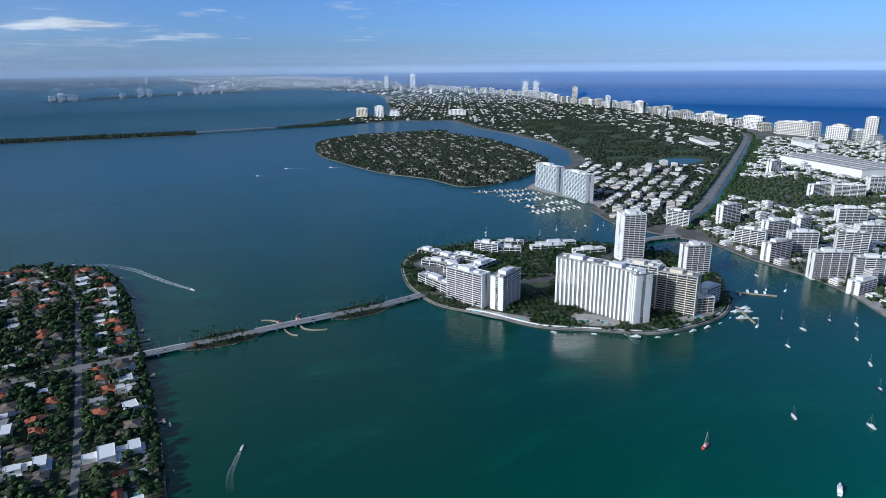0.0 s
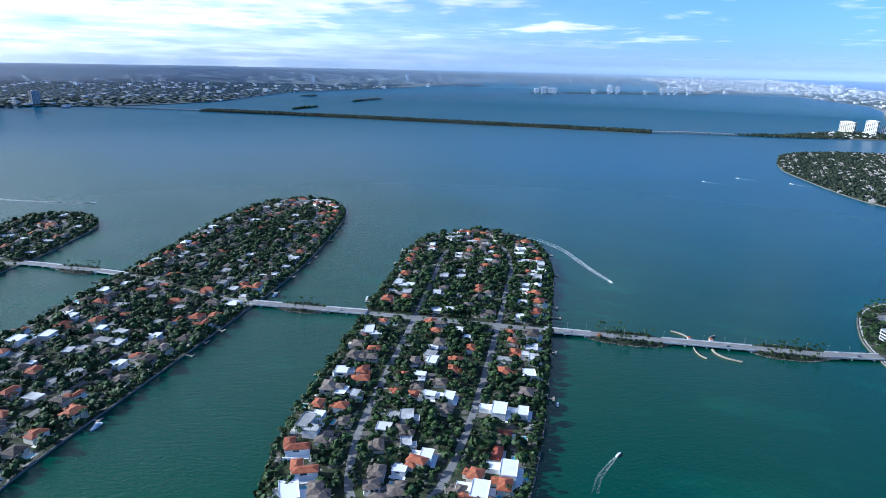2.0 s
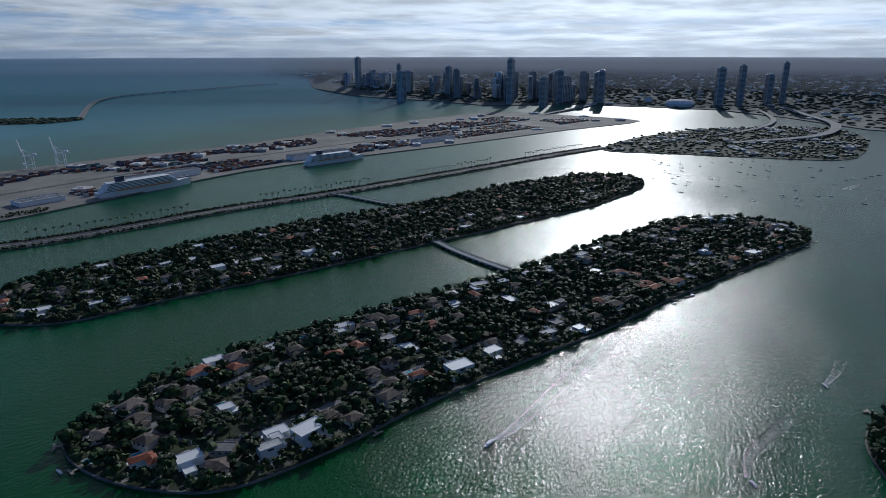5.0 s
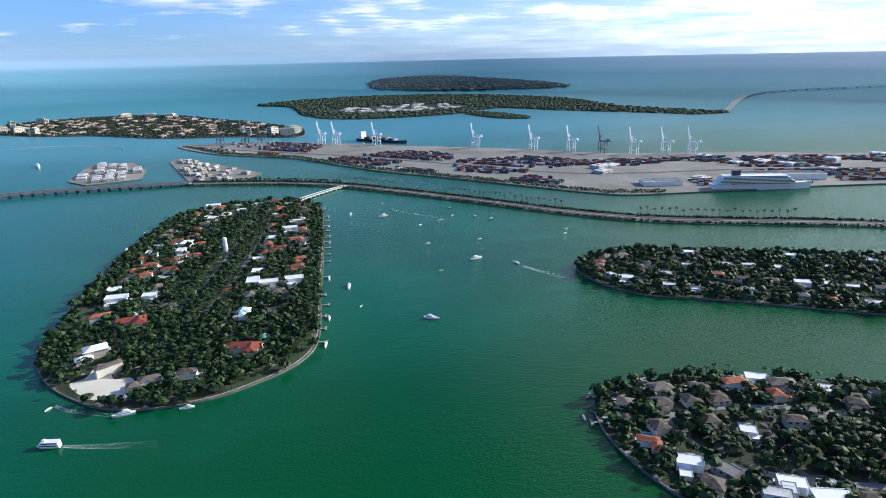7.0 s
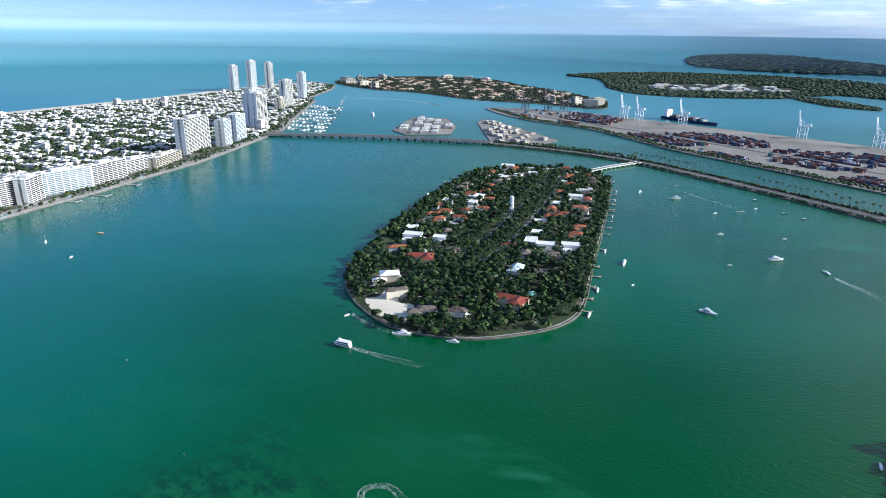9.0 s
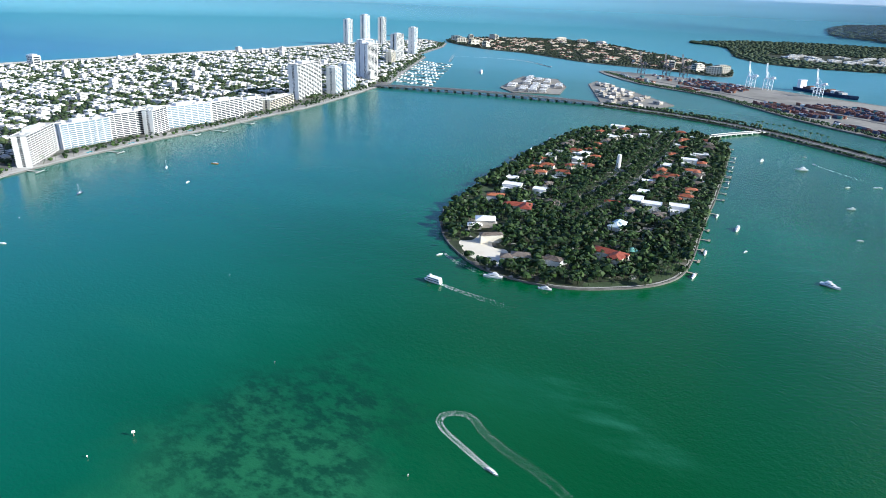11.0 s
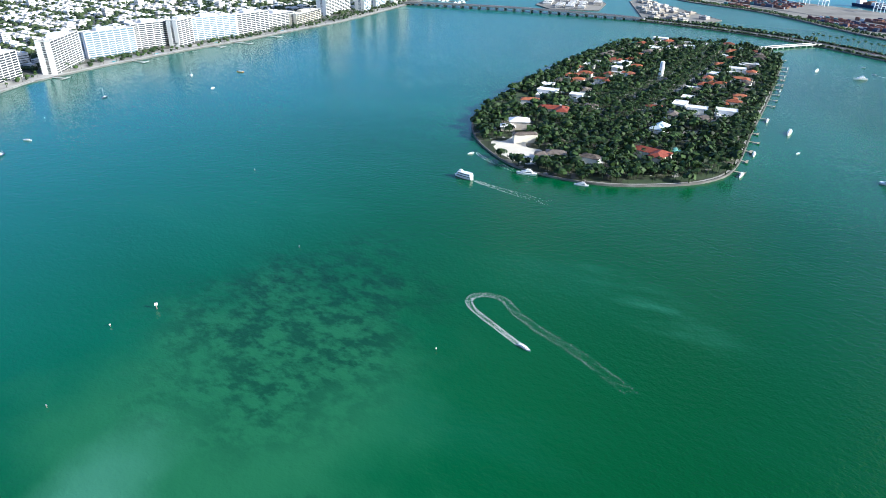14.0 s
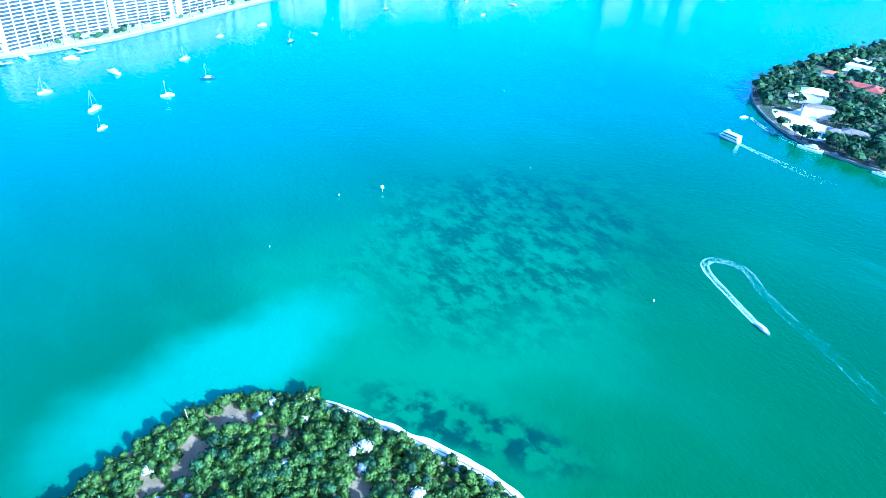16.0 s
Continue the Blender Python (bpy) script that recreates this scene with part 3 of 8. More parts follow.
DILIDO = curve([(-468, 900), (-462, 1100), (-458, 1364), (-475, 1573), (-522, 1830), (-615, 1935), (-715, 1905), (-750, 1740), (-731, 1481), (-710, 1262), (-689, 1041), (-684, 908), (-690, 850), (-684, 784), (-652, 730), (-595, 706), (-541, 713), (-500, 733), (-466, 788)])
MARINO = curve([(-1074, 978), (-1008, 966), (-935, 1008), (-897, 1090), (-900, 1188), (-905, 1349), (-930, 1480), (-965, 1590), (-1050, 1650), (-1130, 1610), (-1140, 1480), (-1130, 1300), (-1125, 1120), (-1112, 1020)])
MARCO = curve([(-1935, 1270), (-1800, 1228), (-1659, 1218), (-1500, 1226), (-1420, 1262), (-1375, 1345), (-1410, 1408), (-1520, 1432), (-1748, 1465), (-1900, 1430), (-1960, 1350)])
BISCAYNE = curve([(-2493, 1298), (-2300, 1250), (-2120, 1240), (-2010, 1290), (-2000, 1380), (-2080, 1432), (-2300, 1432), (-2480, 1420)])
PELICAN = curve([(-2783, 2332), (-2690, 2300), (-2580, 2390), (-2500, 2500), (-2590, 2530), (-2690, 2450)])
WATSON = curve([(-2155, 270), (-2160, 500), (-2170, 740), (-2210, 940), (-2374, 1030), (-2700, 1105), (-2950, 1110), (-3120, 1000), (-2928, 600), (-2650, 400), (-2418, 300)])
PORT = curve([(275, -1925), (103, -1660), (-127, -1490), (-323, -1190), (-509, -985), (-661, -810), (-782, -680), (-905, -640), (-1412, -568), (-1803, -383), (-2095, -230), (-2667, 44), (-3150, 290), (-3290, -80), (-3300, -500), (-2495, -776), (-1784, -935), (-1461, -1090), (-1100, -1200), (-819, -1435), (-486, -1660), (-92, -1923), (219, -1991)], per=3)
FISHER = curve([(1282, -2899), (967, -2600), (700, -2500), (389, -2270), (100, -2190), (-150, -2080), (-193, -2250), (-170, -2390), (5, -2760), (216, -3040), (465, -3400), (760, -3560), (1092, -3440), (1300, -3200)])
VIRGINIA = curve([(37, -4100), (-177, -3746), (-225, -3080), (-444, -2740), (-987, -2772), (-1351, -3050), (-1586, -2742), (-1958, -2342), (-2090, -2190), (-2300, -2250), (-2039, -2750), (-2005, -3687), (-1434, -4459), (-553, -4567)], per=4)
BISCAYNE_KEY = curve([(-1054, -6188), (-1173, -5514), (-1582, -5017), (-2746, -5011), (-2960, -6575), (-2527, -9245), (-1500, -8300)], per=4)
MANGROVE_KEY = curve([(-1060, -2780), (-1120, -2500), (-1200, -2400), (-1290, -2390), (-1270, -2600), (-1180, -2790)], per=4)
MONUMENT = curve([(88, 512), (88, 488), (78, 469), (60, 456), (40, 448), (18, 439), (-6, 433), (-30, 440), (-40, 480), (-30, 535), (5, 578), (45, 580), (74, 550)])
TERMINAL = [(484, -1494), (486, -1606), (366, -1608), (300, -1440), (283, -1268), (408, -1226), (470, -1300)]
COASTGUARD = [(240, -1640), (250, -1549), (177, -1275), (150, -1175), (20, -1140), (-30, -1255), (60, -1390), (130, -1500)]
BEACH = [(775, -1102), (780, -1190), (900, -1590), (1015, -1992), (1084, -2088), (1160, -2545), (1239, -2784), (1423, -2937), (1560, -2600), (1625, -2350), (1700, -1873), (1805, -1540), (1888, -1210), (1960, -933), (2200, -100), (2560, 900), (2900, 1963), (2930, 2250), (2998, 2608), (3150, 3072), (3620, 4328), (3760, 5072), (4200, 6260), (4700, 9742), (6021, 13846), (7268, 21065), (8001, 28972), (2500, 30000), (2116, 17936), (1680, 13624), (1300, 10600), (1433, 10170), (2239, 10500), (3083, 10969), (3090, 9976), (3034, 7831), (2750, 6900), (2300, 5819), (1800, 4600), (1400, 4480), (1080, 4180), (1000, 4030), (1300, 4060), (1590, 4080), (1879, 3900), (1760, 3400), (1740, 3077), (1680, 2700), (1581, 2444), (1400, 2190), (1150, 2020), (1060, 1960), (985, 1900), (1000, 1760), (1010, 1640), (960, 1600), (913, 1469), (925, 1380), (944, 1317), (968, 1255), (938, 1146), (937, 1041), (914, 963), (864, 883), (760, 700), (650, 580), (600, 500), (605, 430), (626, 354), (657, 291), (712, 192), (755, 110), (796, -6), (799, -137), (788, -290), (770, -409), (762, -565), (748, -700), (755, -868)]
SUNSET = curve([(850, 2010), (824, 2175), (750, 2330), (725, 2462), (705, 2660), (700, 2861), (770, 3140), (882, 3330), (1117, 3440), (1400, 3420), (1545, 3400), (1495, 3233), (1525, 2927), (1450, 2562), (1360, 2280), (1180, 2110), (1000, 2010)], per=4)
MAINLAND = [(-3109, 4330), (-2900, 4714), (-2778, 5173), (-2968, 6974), (-2184, 9638), (-1540, 15642), (762, 16142), (1573, 19457), (2100, 20500), (2480, 33000), (-20000, 33000), (-36000, 8000), (-33000, -12000), (-20000, -16000), (-10277, -5889), (-6500, -3700), (-4987, -2667), (-4200, -1800), (-3950, -1070), (-3720, -627), (-3990, -269), (-3960, 246), (-3900, 630), (-3560, 930), (-3120, 1180), (-3050, 1346), (-3160, 1561), (-3240, 1843), (-3375, 2173), (-3520, 2645), (-3590, 3163), (-3650, 3832), (-3640, 4150)]

ISLANDS = [("long oval residential island thick with trees and villas", STAR), ("long residential island with tree-lined lots", HIBISCUS), ("long residential island behind a narrow channel", PALM),
           ("residential island crossed by the causeway", RIVO), ("dense residential island crossed by the causeway", DILIDO), ("leafy residential island on the causeway", MARINO),
           ("far residential island on the causeway", MARCO), ("far residential island at the causeway's end", BISCAYNE)]
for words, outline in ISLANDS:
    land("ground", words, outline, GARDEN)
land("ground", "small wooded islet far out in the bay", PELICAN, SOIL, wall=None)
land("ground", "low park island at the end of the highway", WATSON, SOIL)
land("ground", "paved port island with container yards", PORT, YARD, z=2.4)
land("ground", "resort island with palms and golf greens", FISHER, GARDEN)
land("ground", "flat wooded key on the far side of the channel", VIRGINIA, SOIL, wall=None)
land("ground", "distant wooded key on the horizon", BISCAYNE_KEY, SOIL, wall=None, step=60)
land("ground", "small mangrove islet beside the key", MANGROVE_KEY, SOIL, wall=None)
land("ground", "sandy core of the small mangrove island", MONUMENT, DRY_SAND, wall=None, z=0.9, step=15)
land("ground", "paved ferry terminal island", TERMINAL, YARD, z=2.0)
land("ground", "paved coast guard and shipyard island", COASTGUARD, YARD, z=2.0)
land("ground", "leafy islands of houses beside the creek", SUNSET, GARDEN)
land("ground", "city ground of the barrier island", BEACH, CITY, step=100)
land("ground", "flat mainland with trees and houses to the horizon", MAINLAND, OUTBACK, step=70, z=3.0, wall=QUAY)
BELLE = curve([(391, 1446), (352, 1350), (344, 1284), (352, 1225), (391, 1166), (428, 1095), (480, 1052), (530, 1012), (566, 996), (656, 993), (720, 1020), (760, 1060), (815, 1124), (850, 1230), (800, 1330), (736, 1400), (644, 1462), (571, 1490), (457, 1495)])
land("ground", "island of apartment towers on the causeway", BELLE, GARDEN)

# ---- vegetation ----


def lump(n=6):
    """A coarse closed clump of leaves."""
    v = [(r * math.cos(2 * math.pi * (i + o) / n), r * math.sin(2 * math.pi * (i + o) / n), z) for z, r, o in ((-0.6, 0.7, 0), (0.1, 1.0, 0.5), (0.68, 0.68, 0)) for i in range(n)] + [(0, 0, 1.0)]
    f = []
    for q in range(2):
        for i in range(n):
            j, o = (i + 1) % n, q * n
            f += [(o + i, o + j, o + n + i), (o + j, o + n + j, o + n + i)]
    f += [(2 * n + i, 2 * n + (i + 1) % n, 3 * n) for i in range(n)]
    return np.array(v), np.array(f)


def quads_at(c, nrm, size, r):
    """Small leaf sprays: a bent quad at each point, leaning out along nrm."""
    n = len(c)
    a = np.cross(nrm, r.normal(size=(n, 3)))
    a /= np.linalg.norm(a, axis=1)[:, None] + 1e-9
    b = np.cross(nrm, a) + nrm * r.uniform(-0.5, 0.6, (n, 1))
    s = (size * r.uniform(0.6, 1.4, n))[:, None]
    v = np.stack([c - a * s - b * s * 0.7, c + a * s - b * s * 0.6, c + a * s * 0.8 + b * s + nrm * s * 0.3, c - a * s * 0.7 + b * s * 0.9], 1).reshape(-1, 3)
    k = np.arange(n)[:, None] * 4
    return v, np.concatenate([k + [0, 1, 2], k + [0, 2, 3]])


def join(parts):
    vs, fs, k = [], [], 0
    for v, f in parts:
        vs.append(v); fs.append(f + k); k += len(v)
    return np.concatenate(vs), np.concatenate(fs)


def stem(h, r0, r1, lean=0.0, n=4):
    a = np.arange(n) * 2 * math.pi / n
    v = np.concatenate([np.stack([np.cos(a) * r0, np.sin(a) * r0, np.full(n, -0.4)], 1), np.stack([np.cos(a) * r1 + lean, np.sin(a) * r1, np.full(n, h)], 1)])
    f = [[i, (i + 1) % n, n + (i + 1) % n] for i in range(n)] + [[i, n + (i + 1) % n, n + i] for i in range(n)]
    return v, np.array(f)


def broadleaf(seed, lobes=2, leaves=34, size=0.85):
    """A crown of uneven lobes with loose sprays, on a short trunk; about 8 m wide and high."""
    r = np.random.default_rng(seed)
    out = [stem(4.0, 0.3, 0.18)]
    for i in range(lobes):
        v, f = lump(5)
        c = np.array([r.uniform(-1.6, 1.6), r.uniform(-1.6, 1.6), r.uniform(4.2, 5.6)]) if i else np.array([0, 0, 4.8])
        rad = np.array([r.uniform(2.2, 3.2), r.uniform(2.2, 3.2), r.uniform(1.7, 2.5)])
        w = np.array([noise.noise(Vector(q * 1.9 + seed)) for q in v])
        v2 = v * (0.86 + 0.5 * w)[:, None] * rad + c
        out.append((v2, f))
        d = r.normal(size=(leaves // lobes, 3)); d[:, 2] = np.abs(d[:, 2]) * 0.9 - 0.25
        d /= np.linalg.norm(d, axis=1)[:, None]
        out.append(quads_at(d * rad * r.uniform(0.85, 1.18, (len(d), 1)) + c, d, size, r))
    return join(out)


def far_tree(seed):
    r = np.random.default_rng(seed)
    n = 5
    v = np.array([(q * math.cos(2 * math.pi * (i + o) / n), q * math.sin(2 * math.pi * (i + o) / n), z) for z, q, o in ((-0.7, 0.75, 0), (0.3, 1.0, 0.5)) for i in range(n)] + [(0, 0, 1.0)])
    keep = np.array([t for i in range(n) for t in ((i, (i + 1) % n, n + i), ((i + 1) % n, n + (i + 1) % n, n + i), (n + i, n + (i + 1) % n, 2 * n))])
    w = np.array([noise.noise(Vector(q * 1.7 + seed)) for q in v])
    v2 = v * (0.85 + 0.6 * w)[:, None] * np.array([4.0, 4.0, 3.0]) + [0, 0, 3.6]
    return v2, keep


def palm(seed, h=9.0, fronds=14):
    r = np.random.default_rng(seed)
    lean = r.uniform(-0.7, 0.7)
    out = [stem(h, 0.22, 0.14, lean)]
    vs, fs = [], []
    for i in range(fronds):
        a = 2 * math.pi * i / fronds + r.uniform(-0.2, 0.2)
        d, s = np.array([math.cos(a), math.sin(a), 0]), np.array([-math.sin(a), math.cos(a), 0])
        up = r.uniform(0.1, 1.2)
        p = [np.array([lean, 0, h]), np.array([lean, 0, h]) + d * 1.4 + [0, 0, up], np.array([lean, 0, h]) + d * r.uniform(2.6, 3.3) + [0, 0, up - 1.3]]
        k = len(vs)
        wd = 0.6
        vs += [p[0], p[1] + s * wd - [0, 0, 0.18], p[1], p[1] - s * wd - [0, 0, 0.18], p[2]]
        fs += [[k, k + 1, k + 2], [k, k + 2, k + 3], [k + 1, k + 4, k + 2], [k + 2, k + 4, k + 3]]
    out.append((np.array(vs), np.array(fs)))
    return join(out)


BROAD = [broadleaf(10 + i, 2, 20, 1.1) for i in range(7)]
PALMS = [palm(40 + i, 7.5 + 1.2 * i) for i in range(4)]
FAR_TREES = [far_tree(60 + i) for i in range(5)]


def scatter(name, label, category, variants, places, mat, group=""):
    """One object of countless alike plants or pieces: rows of (variant, x, y, z, turn, width, height)."""
    vs, fs, k = [], [], 0
    for vi, x, y, z, turn, w, h in places:
        v, f = variants[vi]
        s = shrink(x, y)
        c, q = math.cos(turn) * w * s, math.sin(turn) * w * s
        gx, gy, gz = ground_at(x, y, z)
        vs.append(np.stack([v[:, 0] * c - v[:, 1] * q + gx, v[:, 0] * q + v[:, 1] * c + gy, v[:, 2] * h * s + gz], 1))
        fs.append(f + k)
        k += len(v)
    if not vs:
        return None
    v, f = np.concatenate(vs).astype(np.float32), np.concatenate(fs).astype(np.int32)
    me = bpy.data.meshes.new(name)
    me.vertices.add(len(v)); me.vertices.foreach_set("co", v.ravel())
    me.loops.add(f.size); me.loops.foreach_set("vertex_index", f.ravel())
    me.polygons.add(len(f)); me.polygons.foreach_set("loop_start", np.arange(len(f), dtype=np.int32) * 3)
    me.materials.append(mat)
    me.update(calc_edges=True)
    return tagged(new(name, me), label, category, group, "stuff")


class Kind:
    """A thing built once, then set down many times."""

    def __init__(self, ob):
        self.ob, self.first, self.kids = ob, True, None

    def put(self, m, label="", group=""):
        if self.first:
            self.ob.matrix_basis = m
            self.first, o = False, self.ob
        else:
            if self.kids is None:
                self.kids = list(self.ob.children_recursive)
            o = self.ob.copy()
            scene.collection.objects.link(o)
            o.matrix_basis = m
            made = {self.ob: o}
            for k in self.kids:
                made[k] = k.copy()
                scene.collection.objects.link(made[k])
                made[k].parent = made[k.parent]
        return tagged(o, label, group=group)


# ---- houses ----
def hip(s, w, d, z, rise, over=0.7, at=(0, 0), mi=0):
    """A hipped roof with a soffit."""
    x, y = w / 2 + over, d / 2 + over
    rx, ry = (max(0.0, x - y), 0.0) if w >= d else (0.0, max(0.0, y - x))
    cx, cy = at
    b = [(cx - x, cy - y, z), (cx + x, cy - y, z), (cx + x, cy + y, z), (cx - x, cy + y, z)]
    lo = [(p[0], p[1], z - 0.25) for p in b]
    r0, r1 = (cx - rx, cy - ry, z + rise), (cx + rx, cy + ry, z + rise)
    if w >= d:
        for q in ([b[0], b[1], r1, r0], [b[1], b[2], r1], [b[2], b[3], r0, r1], [b[3], b[0], r0]):
            s.face(q, mi)
    else:
        for q in ([b[0], b[1], r0], [b[1], b[2], r1, r0], [b[2], b[3], r1], [b[3], b[0], r0, r1]):
            s.face(q, mi)
    for i in range(4):
        s.face([lo[i], lo[(i + 1) % 4], b[(i + 1) % 4], b[i]], mi)
    s.face(lo[::-1], mi)


def flat_roof(s, w, d, z, at=(0, 0)):
    """A roof deck inside a low parapet, one closed tray."""
    cx, cy = at
    k = len(s.v)
    x, y = w / 2, d / 2
    rings = ((x + 0.3, y + 0.3, z - 0.3), (x + 0.3, y + 0.3, z + 0.6), (x, y, z + 0.6), (x, y, z + 0.15))
    for a, b, h in rings:
        s.v += [(cx - a, cy - b, h), (cx + a, cy - b, h), (cx + a, cy + b, h), (cx - a, cy + b, h)]
    for q in range(3):
        for i in range(4):
            j = (i + 1) % 4
            s.f.append((k + q * 4 + i, k + q * 4 + j, k + q * 4 + 4 + j, k + q * 4 + 4 + i)); s.m.append(0)
    s.f += [(k + 12, k + 13, k + 14, k + 15), (k + 3, k + 2, k + 1, k)]
    s.m += [0, 0]


def house_kind(style, w, d, h, wing, roof_mat, wall_mat, label):
    ob = thing("house", label, "house", group="island houses")
    s = Solid().box(-w / 2, -d / 2, -0.5, w / 2, d / 2, h)
    ww, wd, wx, wy, wh = wing
    if ww:
        s.box(wx - ww / 2, wy - wd / 2, -0.5, wx + ww / 2, wy + wd / 2, wh)
    s.box(-w / 2 - 2.5, -d / 2 - 5, -0.5, w / 2 + 1, -d / 2, 0.25)
    part("wall", s, wall_mat, ob)
    r = Solid()
    if style == "hip":
        hip(r, w, d, h, min(w, d) * 0.22)
        if ww:
            hip(r, ww, wd, wh, min(ww, wd) * 0.22, at=(wx, wy))
    else:
        flat_roof(r, w, d, h)
        if ww:
            flat_roof(r, ww, wd, wh, at=(wx, wy))
    part("roof", r, roof_mat, ob)
    win = Solid()
    win.box(-2.6, -0.06, 0, 2.6, 0.06, 1.7)
    me = win.mesh("window", WINDOW)
    for x, y, t, z in ((-w * 0.05, -d / 2, 0, h - 2.5), (w / 2, 0, 90, h - 2.5)):
        o = part("window", me, None, ob)
        o.matrix_basis = pose(x, y, z, 0, 0, t)
    return Kind(ob)


HOUSES = [
    house_kind("hip", 17, 11, 6.2, (9, 10, 7, 8, 3.6), TILE_ROOF, CREAM, "cream villa with an orange clay tile roof"),
    house_kind("flat", 16, 13, 6.6, (12, 8, -6, 9, 3.6), WHITE, WHITE, "white modern house with flat stepped roofs"),
    house_kind("hip", 15, 12, 4.2, (8, 8, -6, 8, 3.4), GREY_ROOF, STUCCO, "low stucco house with a grey tiled hip roof"),
    house_kind("flat", 19, 10, 7.0, (9, 12, 9, 8, 6.6), FLAT_ROOF, STUCCO, "two-storey stucco house with a pale gravel roof"),
    house_kind("hip", 20, 9, 6.6, (9, 14, -7, 8, 6.4), TILE_ROOF, WHITE, "white L-shaped house with red tile roofs"),
    house_kind("hip", 13, 12, 3.8, (0, 0, 0, 0, 0), GREY_ROOF, CREAM, "small bungalow with a weathered grey hip roof"),
    house_kind("flat", 22, 14, 7.4, (10, 16, 4, 12, 4.2), WHITE, WHITE, "large white flat-roofed waterfront house"),
    house_kind("hip", 14, 10, 6.0, (10, 7, 8, 6, 3.2), WHITE, STUCCO, "house with a white standing-seam hip roof"),
    house_kind("flat", 14, 12, 3.6, (8, 7, 7, 7, 3.2), FLAT_ROOF, CREAM, "single-storey house with a weathered flat roof"),
    house_kind("hip", 18, 12, 6.4, (8, 8, 0, 9, 6.2), GREY_ROOF, STUCCO, "two-storey house with brown-grey tile roofs"),
    house_kind("hip", 38, 15, 8.0, (15, 26, -11, 8, 9.0), RED_TILE, CREAM, "sprawling cream mansion with dark red tile roofs"),
    house_kind("hip", 20, 13, 7.5, (13, 12, 14, 5, 6.5), GREY_ROOF, WHITE, "white mansion wing with grey tile roofs"),
    house_kind("hip", 27, 9, 10.5, (8, 12, 6, -2, 9.5), GREY_ROOF, CREAM, "cream three-storey villa with a brown tile roof"),
]


def pool_kind():
    ob = thing("swimming_pool", "turquoise swimming pool with a pale stone deck", "pool", group="garden pools")
    d = Solid()
    d.box(-6.5, -4, -0.4, 6.5, -2, 0.12); d.box(-6.5, 2, -0.4, 6.5, 4, 0.12); d.box(-6.5, -2, -0.4, -4.5, 2, 0.12); d.box(4.5, -2, -0.4, 6.5, 2, 0.12)
    part("deck", d, CONCRETE, ob)
    part("pool_water", Solid().box(-4.5, -2, -0.4, 4.5, 2, 0.02), POOL, ob)
    return Kind(ob)


def dock_kind(length, head):
    ob = thing("dock", "weathered timber dock on piles beside the seawall", "dock", group="private docks")
    part("deck", Solid().box(-1.2, 0, 1.0, 1.2, length, 1.25).box(-head, length - 2.4, 1.0, head, length, 1.26), WOOD, ob)
    me = Solid().tube([(0, 0, -2, 0.2), (0, 0, 2.1, 0.18)], 6).mesh("pile", WOOD)
    for x, y in ((-head, length + 0.2),):
        part("pile", me, None, ob).location = (x, y, 0)
    return Kind(ob)


POOLS, DOCKS = pool_kind(), [dock_kind(7, 5), dock_kind(11, 3.5)]


def edge_frame(poly, gap):
    """Points along an outline at even gaps, with the way inland."""
    n = len(poly)
    area = sum(poly[i][0] * poly[(i + 1) % n][1] - poly[(i + 1) % n][0] * poly[i][1] for i in range(n))
    side = 1 if area > 0 else -1
    out, left = [], gap / 2
    for i in range(n):
        a, b = poly[i], poly[(i + 1) % n]
        q = math.hypot(b[0] - a[0], b[1] - a[1])
        if q < 1e-6:
            continue
        tx, ty = (b[0] - a[0]) / q, (b[1] - a[1]) / q
        while left < q:
            out.append((a[0] + tx * left, a[1] + ty * left, -ty * side, tx * side))
            left += gap
        left -= q
    return out


def away(x, y, line):
    """Distance from a point to a closed outline."""
    p = np.asarray(line)
    q = np.roll(p, -1, 0)
    d = q - p
    t = np.clip(((x - p[:, 0]) * d[:, 0] + (y - p[:, 1]) * d[:, 1]) / (np.sum(d * d, 1) + 1e-9), 0, 1)
    return float(np.sqrt(np.min((p[:, 0] + t * d[:, 0] - x) ** 2 + (p[:, 1] + t * d[:, 1] - y) ** 2)))


def ribbon(name, label, line, width, z, mat, parent=None, thick=0.3):
    """A road or path of even width along a line."""
    s = Solid()
    n = len(line)
    L, R = [], []
    for i in range(n):
        a, b = line[max(0, i - 1)], line[min(n - 1, i + 1)]
        q = math.hypot(b[0] - a[0], b[1] - a[1]) or 1
        nx, ny = -(b[1] - a[1]) / q * width / 2, (b[0] - a[0]) / q * width / 2
        L.append((line[i][0] + nx, line[i][1] + ny)); R.append((line[i][0] - nx, line[i][1] - ny))
    for i in range(n - 1):
        s.face([ground_at(*R[i], z), ground_at(*R[i + 1], z), ground_at(*L[i + 1], z), ground_at(*L[i], z)])
        s.face([ground_at(*R[i], z - thick), ground_at(*R[i + 1], z - thick), ground_at(*R[i + 1], z), ground_at(*R[i], z)])
        s.face([ground_at(*L[i + 1], z - thick), ground_at(*L[i], z - thick), ground_at(*L[i], z), ground_at(*L[i + 1], z)])
    if parent:
        return part(name, s, mat, parent, label)
    return tagged(new(name, s.mesh(name, mat)), label, "road", kind="structure")


